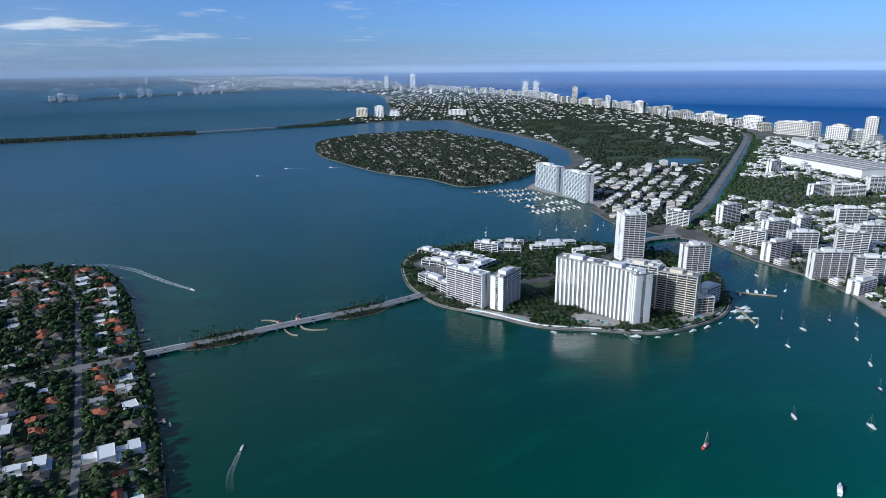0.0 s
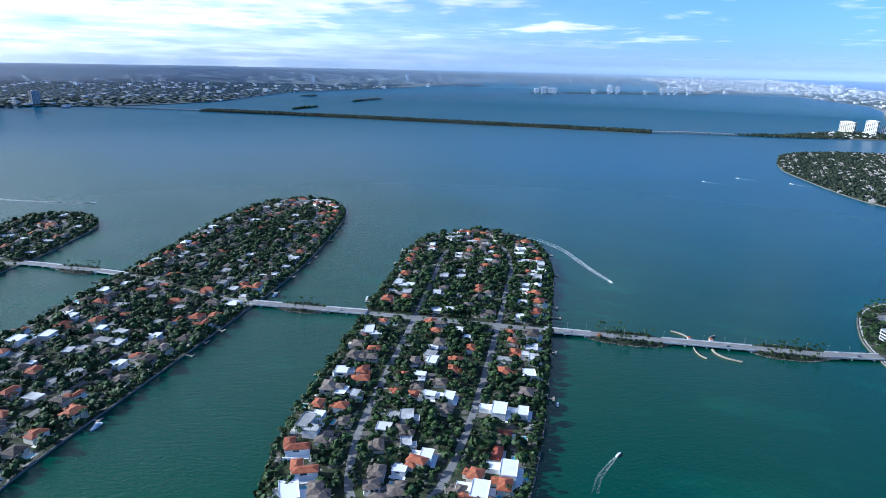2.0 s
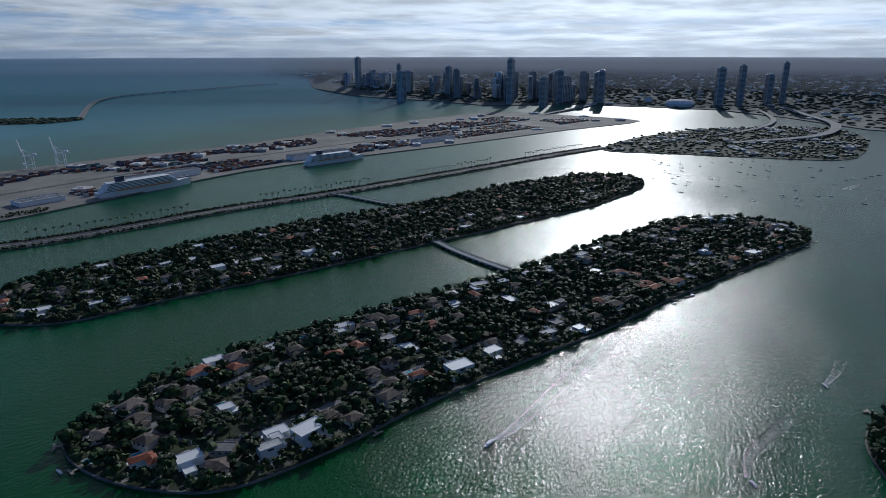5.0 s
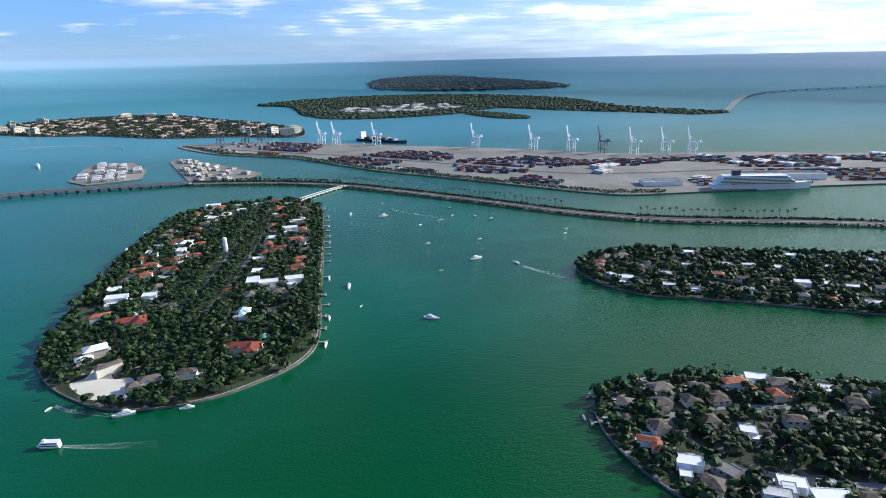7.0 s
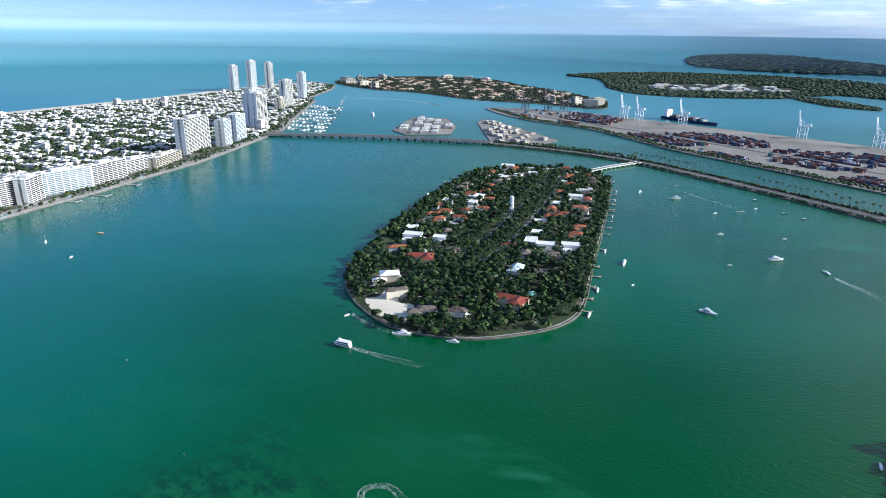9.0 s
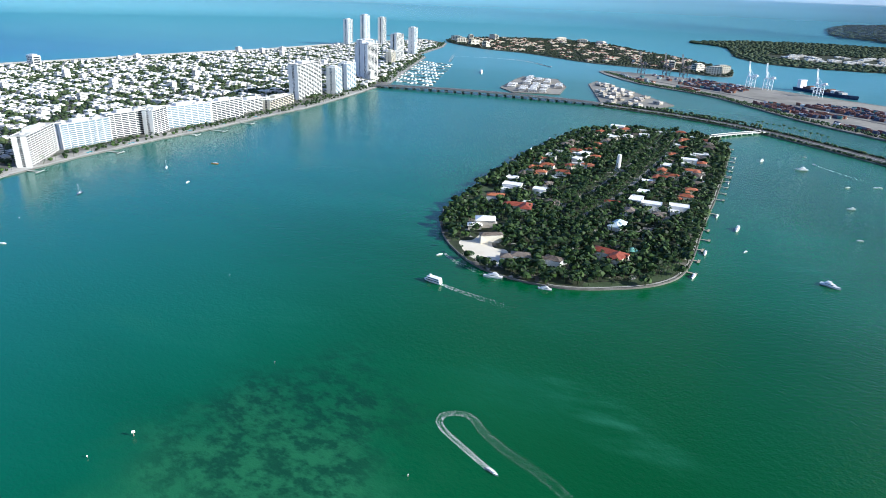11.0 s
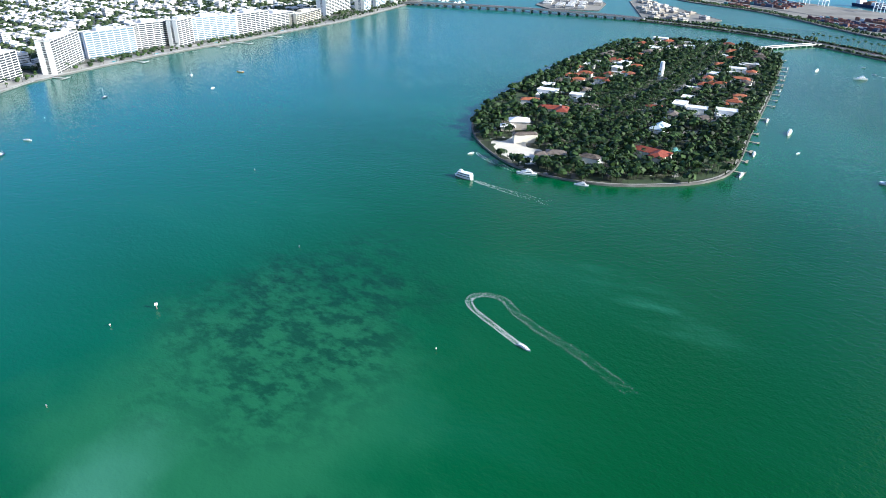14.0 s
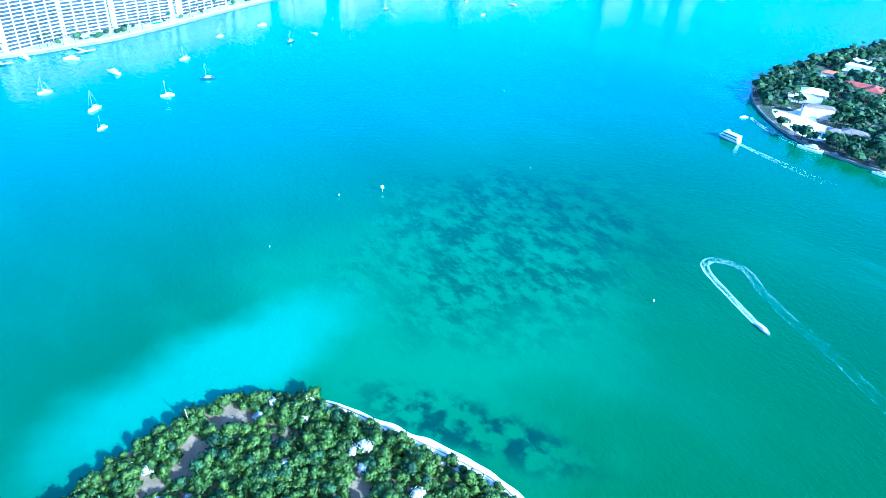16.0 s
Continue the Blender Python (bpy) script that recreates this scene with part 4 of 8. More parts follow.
# ---- apartment towers ----
def tower(name, label, x, y, turn, w, d, h, wall=None, glass=None, storey=3.2, balcony=1.3, fins=5, crown=True, group="", z=LAND, ribbed=False):
    """A tower of storeys: core with piers, one window band and one balcony slab to each storey, and a roof house."""
    wall, glass = wall or WHITE, glass or WINDOW
    ob = thing(name, label, "apartment building", stand(x, y, turn, z), group)
    n = max(2, int(h / storey))
    storey = h / n
    b = balcony
    core = Solid().box(-w / 2 + 0.5, -d / 2 + 0.5, -4, w / 2 - 0.5, d / 2 - 0.5, h)
    fw = 2.6 if ribbed else 1.0
    out = b + 0.25 if ribbed else 0.3
    for i in range(fins + 1):
        fx = -w / 2 + (w - fw) * i / fins
        core.box(fx, -d / 2 - out, -4, fx + fw, d / 2 + out, h)
    for a in (-w / 2 - 0.25, w / 2 - 0.75):
        core.box(a, -d / 2, -4, a + 1.0, -d * 0.12, h)
        core.box(a, d * 0.12, -4, a + 1.0, d / 2, h)
    part("wall", core, wall, ob)
    band = Solid().box(-w / 2, -d / 2, 0.45, w / 2, d / 2, storey - 0.25).mesh("window_band", glass)
    slab = Solid().box(-w / 2 - 0.15, -d / 2 - b, -0.14, w / 2 + 0.15, d / 2 + b, 0.14)
    if not ribbed:
        slab.box(-w / 2 - 0.15, -d / 2 - b, 0.14, w / 2 + 0.15, -d / 2 - b + 0.12, 0.8)
        slab.box(-w / 2 - 0.15, d / 2 + b - 0.12, 0.14, w / 2 + 0.15, d / 2 + b, 0.8)
    slab = slab.mesh("balcony", wall)
    for i in range(n):
        part("window_band", band, None, ob).location = (0, 0, i * storey)
        if i:
            part("balcony", slab, None, ob).location = (0, 0, i * storey)
    top = Solid().box(-w / 2 - 0.4, -d / 2 - out - 0.2, h - 0.2, w / 2 + 0.4, d / 2 + out + 0.2, h + 0.3)
    for q in ((-w / 2 - 0.4, -d / 2 - 0.4, w / 2 + 0.4, -d / 2), (-w / 2 - 0.4, d / 2, w / 2 + 0.4, d / 2 + 0.4), (-w / 2 - 0.4, -d / 2, -w / 2, d / 2), (w / 2, -d / 2, w / 2 + 0.4, d / 2)):
        top.box(q[0], q[1], h + 0.3, q[2], q[3], h + 1.3)
    lid = part("roof", top, (FLAT_ROOF,), ob)
    if crown:
        part("roof_house", Solid().box(-w * 0.22, -d * 0.3, h + 0.3, w * 0.1, d * 0.3, h + 5.2).box(w * 0.2, -d * 0.2, h + 0.3, w * 0.34, d * 0.15, h + 3.0).box(-w * 0.4, -d * 0.1, h + 0.3, -w * 0.33, d * 0.1, h + 2.0), wall, lid)
    return ob


def far_tower(name, label, x, y, turn, w, d, h, wall, glass, group=""):
    """A tower too far off for its storeys: body, glazed bays on each side and a roof."""
    ob = thing(name, label, "tower", stand(x, y, turn, LAND), group)
    part("wall", Solid().box(-w / 2, -d / 2, -25, w / 2, d / 2, h), wall, ob)
    bays = Solid()
    n = max(2, int(w / 9))
    for i in range(n):
        a = -w / 2 + w * (i + 0.24) / n
        for q in range(int(h / 7)):
            bays.box(a, -d / 2 - 0.15, 3 + q * 7, a + w / n * 0.52, d / 2 + 0.15, 7.4 + q * 7)
    for q in range(int(h / 7)):
        bays.box(-w / 2 - 0.15, -d * 0.38, 3 + q * 7, w / 2 + 0.15, d * 0.38, 8 + q * 7)
    part("window_bay", bays, glass, ob)
    part("roof", Solid().box(-w * 0.3, -d * 0.3, h - 1, w * 0.25, d * 0.3, h + h * 0.035 + 2), wall, ob)
    return ob


# ---- boats ----
def hull_solid(length, beam, free, mi=0):
    """A pointed hull, bow to +x, floating at z = 0."""
    s = Solid()
    st = [(-0.5, 0.42, 1.0), (-0.2, 0.5, 1.0), (0.1, 0.48, 1.04), (0.3, 0.36, 1.12), (0.42, 0.18, 1.2), (0.5, 0.015, 1.28)]
    k = len(s.v)
    for px, hb, up in st:
        x = px * length
        s.v += [(x * 0.96, 0, -0.5), (x * 0.98, -hb * beam * 0.75, 0.0), (x, -hb * beam, free * up), (x, hb * beam, free * up), (x * 0.98, hb * beam * 0.75, 0.0)]
    for i in range(len(st) - 1):
        for a in range(5):
            b = (a + 1) % 5
            s.f.append((k + i * 5 + a, k + i * 5 + b, k + (i + 1) * 5 + b, k + (i + 1) * 5 + a)); s.m.append(mi)
    s.f.append(tuple(k + a for a in range(4, -1, -1))); s.m.append(mi)
    return s


def sailboat_kind(length, hull_mat, label, height=1.15):
    ob = thing("sailboat", label, "sailboat", group="anchored sailboats")
    part("hull", hull_solid(length, length * 0.3, length * 0.1), hull_mat, ob)
    f = length * 0.1
    part("cabin", Solid().prism([(-length * 0.2, -length * 0.085), (length * 0.18, -length * 0.05), (length * 0.18, length * 0.05), (-length * 0.2, length * 0.085)], f, f + 0.7), HULL, ob)
    mast = part("mast", Solid().tube([(length * 0.08, 0, f, 0.13), (length * 0.08, 0, length * height, 0.09)], 6), STEEL, ob)
    part("boom", Solid().tube([(0, 0, 0, 0.2), (0, 0, length * 0.36, 0.16)], 6), HULL, mast).matrix_basis = pose(length * 0.06, 0, f + 1.6, 0, -90, 0)
    wires = Solid()
    for p in ((length * 0.48, 0, f * 1.25), (-length * 0.48, 0, f)):
        wires.bar(p, (length * 0.08, 0, length * height - 0.2), 0.07)
    part("rigging", wires, STEEL, mast)
    return Kind(ob)


def yacht_kind(length, label, decks=2, hull_mat=HULL, name="motor_yacht", group="motor boats"):
    ob = thing(name, label, "motor boat", group=group)
    f = length * 0.095
    part("hull", hull_solid(length, length * 0.26, f), hull_mat, ob)
    L = length
    cabin = part("cabin", Solid().prism([(-L * 0.3, -L * 0.1), (L * 0.14, -L * 0.1), (L * 0.26, 0), (L * 0.14, L * 0.1), (-L * 0.3, L * 0.1)], f, f + L * 0.075, base=True), HULL, ob)
    part("window_band", Solid().prism([(-L * 0.27, -L * 0.102), (L * 0.12, -L * 0.102), (L * 0.22, -L * 0.02), (L * 0.22, L * 0.02), (L * 0.12, L * 0.102), (-L * 0.27, L * 0.102)], f + L * 0.03, f + L * 0.06), WINDOW, cabin)
    if decks > 1:
        part("flybridge", Solid().prism([(-L * 0.25, -L * 0.08), (L * 0.03, -L * 0.08), (L * 0.1, 0), (L * 0.03, L * 0.08), (-L * 0.25, L * 0.08)], f + L * 0.075, f + L * 0.125, base=True).box(-L * 0.2, -L * 0.07, f + L * 0.165, 0, L * 0.07, f + L * 0.175).bar((-L * 0.1, 0, f + L * 0.12), (-L * 0.1, 0, f + L * 0.17), 0.15), HULL, cabin)
    return Kind(ob)


def ferry_kind():
    ob = thing("tour_boat", "white two-deck tour boat under way", "tour boat")
    part("hull", hull_solid(27, 8.0, 2.0), HULL, ob)
    for z, a, b in ((2.0, -12.5, 8.5), (4.9, -12, 6.5)):
        part("cabin", Solid().box(a, -3.6, z, b, 3.6, z + 2.6), HULL, ob)
        part("window_band", Solid().box(a + 0.8, -3.68, z + 0.9, b - 0.5, 3.68, z + 1.9), WINDOW, ob)
        part("deck", Solid().box(a - 0.4, -3.9, z + 2.6, b + 0.8, 3.9, z + 2.85), HULL, ob)
    part("wheelhouse", Solid().box(2.5, -1.6, 7.75, 5.5, 1.6, 9.8), HULL, ob)
    return Kind(ob)


def moored_kind(length, hull_mat, label):
    ob = thing("sailboat", label, "sailboat", group="anchored sailboats")
    part("hull", hull_solid(length, length * 0.3, length * 0.1), hull_mat, ob)
    part("mast", Solid().tube([(length * 0.08, 0, length * 0.1, 0.16), (length * 0.08, 0, length * 1.15, 0.12)], 6), STEEL, ob)
    return Kind(ob)


MOORED = [moored_kind(11, HULL, "white sailboat moored in the crowded anchorage"), moored_kind(9, HULL, "small sailboat moored in the crowded anchorage"), moored_kind(12, NAVY, "dark sailboat moored in the crowded anchorage")]
SAILS = [sailboat_kind(11, HULL, "white sailboat at anchor with bare mast"), sailboat_kind(9, HULL, "small white sailboat at anchor with bare mast"), sailboat_kind(12, NAVY, "dark-hulled sailboat at anchor with furled sails"), sailboat_kind(10.5, RED, "red-hulled sailboat at anchor with bare mast")]
YACHTS = [yacht_kind(15, "white motor yacht with a flybridge"), yacht_kind(9, "small white open motor boat", 1), yacht_kind(22, "large white motor yacht with tinted windows"), yacht_kind(12, "dark-hulled motor boat with a white cabin", 1, NAVY)]
FERRY = ferry_kind()


def wake(label, line, width, spread=1.6, seed=1):
    """Broken foam along a boat's track: many small flecks just over the water, thinning out astern."""
    r = np.random.default_rng(seed)
    pts = curve(line, False, 10)
    s = Solid()
    n = len(pts)
    for i in range(n - 1):
        a, b = pts[i], pts[i + 1]
        q = math.hypot(b[0] - a[0], b[1] - a[1]) or 1
        nx, ny = -(b[1] - a[1]) / q, (b[0] - a[0]) / q
        t = i / n
        half = width * (0.5 + spread * t)
        for _ in range(int(q * 1.1 * (13.0 - 9.8 * t) * max(1.0, width / 3))):
            e = r.choice([-1, 1]) * half * (1 - abs(r.normal(0, 0.22))) if r.random() < 0.45 else r.uniform(-half, half)
            u = r.random()
            x, y = a[0] + (b[0] - a[0]) * u + nx * e, a[1] + (b[1] - a[1]) * u + ny * e
            m = r.uniform(0.1, 0.44) * (1.1 - 0.6 * t) * max(0.7, width / 5)
            k = r.uniform(0, math.pi)
            s.face([(x + m * math.cos(k + w) * g, y + m * math.sin(k + w) * g, 0.06) for w, g in ((0, 1.5), (1.3, 0.7), (2.6, 1.2), (3.9, 0.8), (5.1, 0.9))])
    return tagged(new("wake", s.mesh("wake", FOAM)), label, "wake", kind="stuff")


# ---- port gear ----
def crane_kind(mat, boom_up, label):
    ob = thing("gantry_crane", label, "gantry crane", group="port cranes")
    leg = Solid()
    leg.bar((0, 0, -2), (0, 0, 42), 1.9)
    me = leg.mesh("leg", mat)
    for x in (-9, 9):
        for y in (-13, 13):
            part("leg", me, None, ob).location = (x, y, 0)
    g = Solid()
    for x in (-9, 9):
        g.bar((x, -13, 14), (x, 13, 14), 1.5).bar((x, -13, 42), (x, 13, 42), 1.8).bar((x, -13, 14), (x, 13, 42), 1.0)
    for y in (-13, 13):
        g.bar((-9, y, 42), (9, y, 42), 1.8).bar((-9, y, 20), (9, y, 20), 1.2)
    part("portal_frame", g, mat, ob)
    part("apex", Solid().bar((-5, -10, 42), (0, -11, 66), 1.4).bar((5, -10, 42), (0, -11, 66), 1.4).bar((0, 13, 42), (0, -11, 66), 0.8), mat, ob)
    part("back_girder", Solid().bar((-2.5, -13, 44), (-2.5, 32, 44), 1.8).bar((2.5, -13, 44), (2.5, 32, 44), 1.8), mat, ob)
    e = (-22, 96) if boom_up else (-62, 44)
    bm = Solid()
    for x in (-2.5, 2.5):
        bm.bar((x, -13, 44), (x, e[0], e[1]), 1.7)
    for i in range(1, 6):
        a = i / 6
        bm.bar((-2.5, -13 + (e[0] + 13) * a, 44 + (e[1] - 44) * a), (2.5, -13 + (e[0] + 13) * a, 44 + (e[1] - 44) * a), 0.8)
    part("boom", bm, mat, ob)
    part("machine_house", Solid().box(-4, 14, 45, 4, 26, 51), mat, ob)
    return Kind(ob)


CRANE_BLUE = material("pale_blue_crane_paint", [(0.55, 0.62, 0.66), (0.68, 0.73, 0.76), (0.75, 0.78, 0.80)], 0.5)
CRANE_DARK = material("dark_crane_paint", [(0.03, 0.035, 0.05), (0.05, 0.055, 0.075), (0.08, 0.08, 0.10)], 0.5)
CRANES = [crane_kind(CRANE_BLUE, True, "pale blue ship-to-shore crane with raised boom"), crane_kind(CRANE_DARK, True, "dark ship-to-shore crane with raised boom")]
BOX_MATS = [material("container_" + n, [tuple(c * 0.75 for c in q), q, tuple(min(1, c * 1.2) for c in q)], 0.6, vary=0.4, scale=0.3) for n, q in (("maroon", (0.12, 0.045, 0.04)), ("navy", (0.04, 0.055, 0.095)), ("rust", (0.20, 0.09, 0.055)), ("grey", (0.32, 0.33, 0.34)), ("white", (0.62, 0.62, 0.60)), ("teal", (0.05, 0.17, 0.17)))]


def stack_kind(mi, n, high, label):
    ob = thing("container_stack", label, "shipping containers", group="container stacks")
    shapes = {}
    for i in range(n):
        for k in range(high - (i * 2 + mi) % 3 % 2):
            paint = mi if (i + k) % 3 else (mi + 2) % 6
            if paint not in shapes:
                shapes[paint] = Solid().box(-6, -1.2, 0, 6, 1.2, 2.52).mesh("container", BOX_MATS[paint])
            part("container", shapes[paint], None, ob).location = (0, (i - n / 2) * 2.7, k * 2.6)
    return Kind(ob)


def cruise_ship_kind(label, length=225):
    ob = thing("cruise_ship", label, "cruise ship")
    L = length
    h = hull_solid(L, 31, 13)
    part("hull", h, HULL, ob)
    for i in range(6):
        z, a, b = 13 + i * 3.1, -L * 0.46 + i * 3.0, L * (0.33 - i * 0.018)
        part("deck", Solid().box(a, -14 + i * 0.3, z, b, 14 - i * 0.3, z + 2.9), HULL, ob)
        part("window_band", Solid().box(a + 3, -14.2 + i * 0.3, z + 0.9, b - 3, 14.2 - i * 0.3, z + 2.1), WINDOW, ob)
    part("funnel", Solid().prism([(-L * 0.3, -4.5), (-L * 0.22, -4), (-L * 0.2, 0), (-L * 0.22, 4), (-L * 0.3, 4.5)], 31, 43), NAVY, ob)
    part("bridge", Solid().box(L * 0.22, -15.5, 25, L * 0.25, 15.5, 28.2), HULL, ob)
    boat = Solid().box(-5, -1.6, 0, 5, 1.6, 2.6).mesh("lifeboat", ORANGE)
    for i in range(10):
        for sgn in (-1, 1):
            part("lifeboat", boat, None, ob).location = (-L * 0.3 + i * 13, sgn * 15.2, 13.5)
    return Kind(ob)

# ---- residential islands ----
taken = set()


def claim(x, y, r):
    n = int(r / 3) + 1
    for i in range(-n, n + 1):
        for j in range(-n, n + 1):
            if i * i + j * j <= (r / 3) ** 2:
                taken.add((int(x // 3) + i, int(y // 3) + j))


def free(x, y):
    return (int(x // 3), int(y // 3)) not in taken


def claim_line(line, r):
    for i in range(len(line) - 1):
        a, b = line[i], line[i + 1]
        n = int(math.hypot(b[0] - a[0], b[1] - a[1]) / 3) + 1
        for k in range(n):
            claim(a[0] + (b[0] - a[0]) * k / n, a[1] + (b[1] - a[1]) * k / n, r)


def inset_loop(poly, gap):
    """A smooth loop inside an outline."""
    out = []
    for x, y, nx, ny in edge_frame(poly, 12):
        px, py = x + nx * gap, y + ny * gap
        if inside(px, py, poly) and away(px, py, poly) > gap * 0.93:
            out.append((px, py))
    return out + out[:1] if len(out) > 4 else []


dice = random.Random(11)
WEIGHTS = [4, 3, 4, 4, 3, 4, 1, 1, 4, 5]


def lot_house(x, y, turn, size=None, pick=None, pool=0.0, label=""):
    k = pick if pick is not None else dice.choices(range(10), WEIGHTS)[0]
    size = size or dice.uniform(0.95, 1.25)
    HOUSES[k].put(stand(x, y, turn, LAND, size), label)
    claim(x, y, 9.5 * size)
    if dice.random() < pool:
        a = radians(turn)
        px, py = x + math.sin(a) * 15, y - math.cos(a) * 15
        if free(px, py):
            POOLS.put(stand(px, py, turn, LAND + 0.1, 0.85))
            claim(px, py, 4.5)


def settle(poly, rows, gap, roads, road_width=7.0, skip=None, docks=0.35, name="road"):
    for inset in roads:
        loop = inset_loop(poly, inset)
        if loop:
            ribbon(name, "grey asphalt residential street", loop, road_width, LAND + 0.06, PALE_ROAD)
            claim_line(loop, road_width / 2 + 1)
    for n, inset in enumerate(rows):
        for x, y, nx, ny in edge_frame(poly, gap):
            jx = dice.uniform(-5, 5)
            inn = inset + dice.uniform(-2, 5)
            px, py = x + nx * inn - ny * jx, y + ny * inn + nx * jx
            if not inside(px, py, poly) or away(px, py, poly) < inset * 0.86 or not free(px, py) or (skip and skip(px, py)):
                continue
            turn = math.degrees(math.atan2(ny, nx)) - 90 + (180 if n % 2 else 0) + dice.uniform(-9, 9)
            lot_house(px, py, turn, pool=0.4 if n == 0 else 0.12)
            if n == 0 and dice.random() < docks:
                DOCKS[dice.random() < 0.4].put(stand(x - nx * 0.6, y - ny * 0.6, math.degrees(math.atan2(-ny, -nx)) - 90, 0))
                if dice.random() < 0.25:
                    YACHTS[dice.choice((0, 1, 1, 3))].put(stand(x - nx * 11 - ny * 9, y - ny * 11 + nx * 9, math.degrees(math.atan2(ny, nx)) + 90 + dice.choice((0, 180)), 0))


def grove(poly, gap, label, palms=0.22, low=0.85, high=1.55, margin=1.0, name="trees", mat=None, keep=0.93, shore=0.0):
    """Trees over all free ground of an outline."""
    r = random.Random(int(abs(poly[0][0]) + gap * 10))
    xs, ys = [p[0] for p in poly], [p[1] for p in poly]
    big, tall = [], []
    x = min(xs)
    while x < max(xs):
        y = min(ys)
        while y < max(ys):
            px, py = x + r.uniform(-0.45, 0.45) * gap, y + r.uniform(-0.45, 0.45) * gap
            if r.random() < keep and inside(px, py, poly) and free(px, py):
                d = away(px, py, poly)
                if d > margin:
                    edge = d < 14
                    if r.random() < (0.3 if edge else palms):
                        s = r.uniform(0.8, 1.25)
                        tall.append((r.randrange(4), px, py, LAND, r.uniform(0, 6.28), s, s))
                    else:
                        w = r.uniform(low, high) * gap / 8.0
                        big.append((r.randrange(7), px, py, LAND - 0.2, r.uniform(0, 6.28), w, w * r.uniform(0.62, 1.0)))
            y += gap
        x += gap
    for x, y, nx, ny in edge_frame(poly, 4.6) if shore else ():
        q = r.uniform(1.6, 5.0)
        px, py = x + nx * q, y + ny * q
        if r.random() < shore * (0.75 + 0.9 * noise.noise(Vector((px * 0.02, py * 0.02, 4.0)))) and free(px, py):
            w = r.uniform(0.55, 1.25)
            big.append((r.randrange(7), px, py, LAND - 0.4, r.uniform(0, 6.28), w, w * r.uniform(0.6, 1.15)))
    scatter(name, label, "trees", BROAD, big, mat or LEAF)
    scatter("palm_trees", "slender palms between the houses and along the shore", "palm trees", PALMS, tall, LEAF)


# oval island in the south: avenue, villas, lawns
AVENUE = [[(62, -215), (30, -330), (0, -520), (-24, -700), (-30, -800)], [(20, -225), (-8, -335), (-36, -520), (-58, -700), (-60, -800)]]
for line in AVENUE:
    ribbon("road", "pale avenue lined with tall palms", curve(line, False, 4), 6.0, LAND + 0.06, PALE_ROAD)
    claim_line(curve(line, False, 4), 6.5)
for x, y, t, size, k, words in ((122, -128, 20, 1.6, 7, "large white villa with white seamed roofs"), (99, -80, 32, 0.95, 12, "unfinished cream villa with a brown roof on bare sand"), (54, -42, 12, 1.0, 11, "grey-roofed waterfront mansion with white walls"), (20, -48, -8, 0.95, 11, "grey-roofed mansion wing beside the seawall"),
                                (-32, -92, -14, 1.0, 10, "mansion with broad dark red tile roofs"), (-70, -262, 4, 0.9, 9, ""), (104, -205, 12, 1.0, 10, "villa with dark red tile roofs among trees"), (66, -250, 2, 0.9, 9, ""), (118, -390, 0, 1.0, 0, ""), (60, -470, 0, 1.0, 4, ""), (-104, -400, 4, 1.0, 0, ""), (-75, -470, 4, 1.0, 0, ""), (-118, -560, 4, 1.0, 9, ""), (-78, -770, 0, 1.0, 0, ""), (-6, -290, 8, 0.55, 10, "low house with a dark red roof by the avenue"), (-58, -296, 2, 1.1, 6, "long white flat-roofed villa"), (-92, -300, 2, 1.15, 6, "long white flat-roofed villa"), (136, -291, 0, 1.2, 6, ""), (96, -292, 0, 1.1, 1, ""),
                                (98, -561, 5, 1.25, 0, ""), (58, -536, 5, 1.0, 0, ""), (118, -433, 0, 1.2, 0, ""), (88, -404, 12, 1.1, 4, ""), (142, -232, 15, 1.2, 4, ""), (-100, -511, 0, 1.2, 4, ""), (-67, -838, 10, 1.2, 0, ""), (-40, -415, 0, 1.0, 1, ""), (-98, -359, -8, 1.1, 0, ""),
                                (-125, -714, 0, 1.2, 9, ""), (-80, -690, 0, 1.1, 0, ""), (-93, -585, 0, 1.2, 6, ""), (60, -825, 0, 1.3, 6, ""), (75, -640, 0, 1.0, 4, ""), (-108, -640, 0, 1.1, 3, ""), (-110, -450, 5, 1.0, 2, ""), (80, -480, 0, 1.0, 8, "")):
    lot_house(x, y, t, size, k, 0.0, words)
    claim(x, y, 15 * size)
for x, y, t in ((150, -112, 20), (20, -18, 0), (-20, -52, -20), (120, -322, 0), (-112, -270, 0)):
    POOLS.put(stand(x, y, t, LAND + 0.1)); claim(x, y, 6)


lawns = []


def lawn(words, poly, mat=None):
    lawns.append(words)
    ob = tagged(new("lawn", sheet(poly, 30, LAND + 0.03 + 0.008 * len(lawns)).mesh("lawn", mat or LAWN)), words, "lawn", kind="structure")
    for p in poly:
        claim(*p, 4)
    xs, ys = [p[0] for p in poly], [p[1] for p in poly]
    x = min(xs)
    while x < max(xs):
        y = min(ys)
        while y < max(ys):
            if inside(x, y, poly):
                claim(x, y, 3)
            y += 3
        x += 3
    return ob


lawn("bare white sand of a building plot", curve([(132, -66), (116, -40), (92, -20), (72, -16), (68, -44), (76, -64), (92, -66), (104, -100), (116, -104), (120, -76)]), SAND)
lawn("clipped lawn beside a villa", [(158, -250), (178, -255), (176, -290), (158, -286)])
lawn("shore lawn with a path", [(-20, -6), (-60, -28), (-96, -66), (-108, -110), (-100, -112), (-86, -72), (-54, -38), (-18, -16)])
lawn("paved forecourt beside a pavilion", [(-48, -185), (-66, -185), (-66, -215), (-46, -215)], YARD)


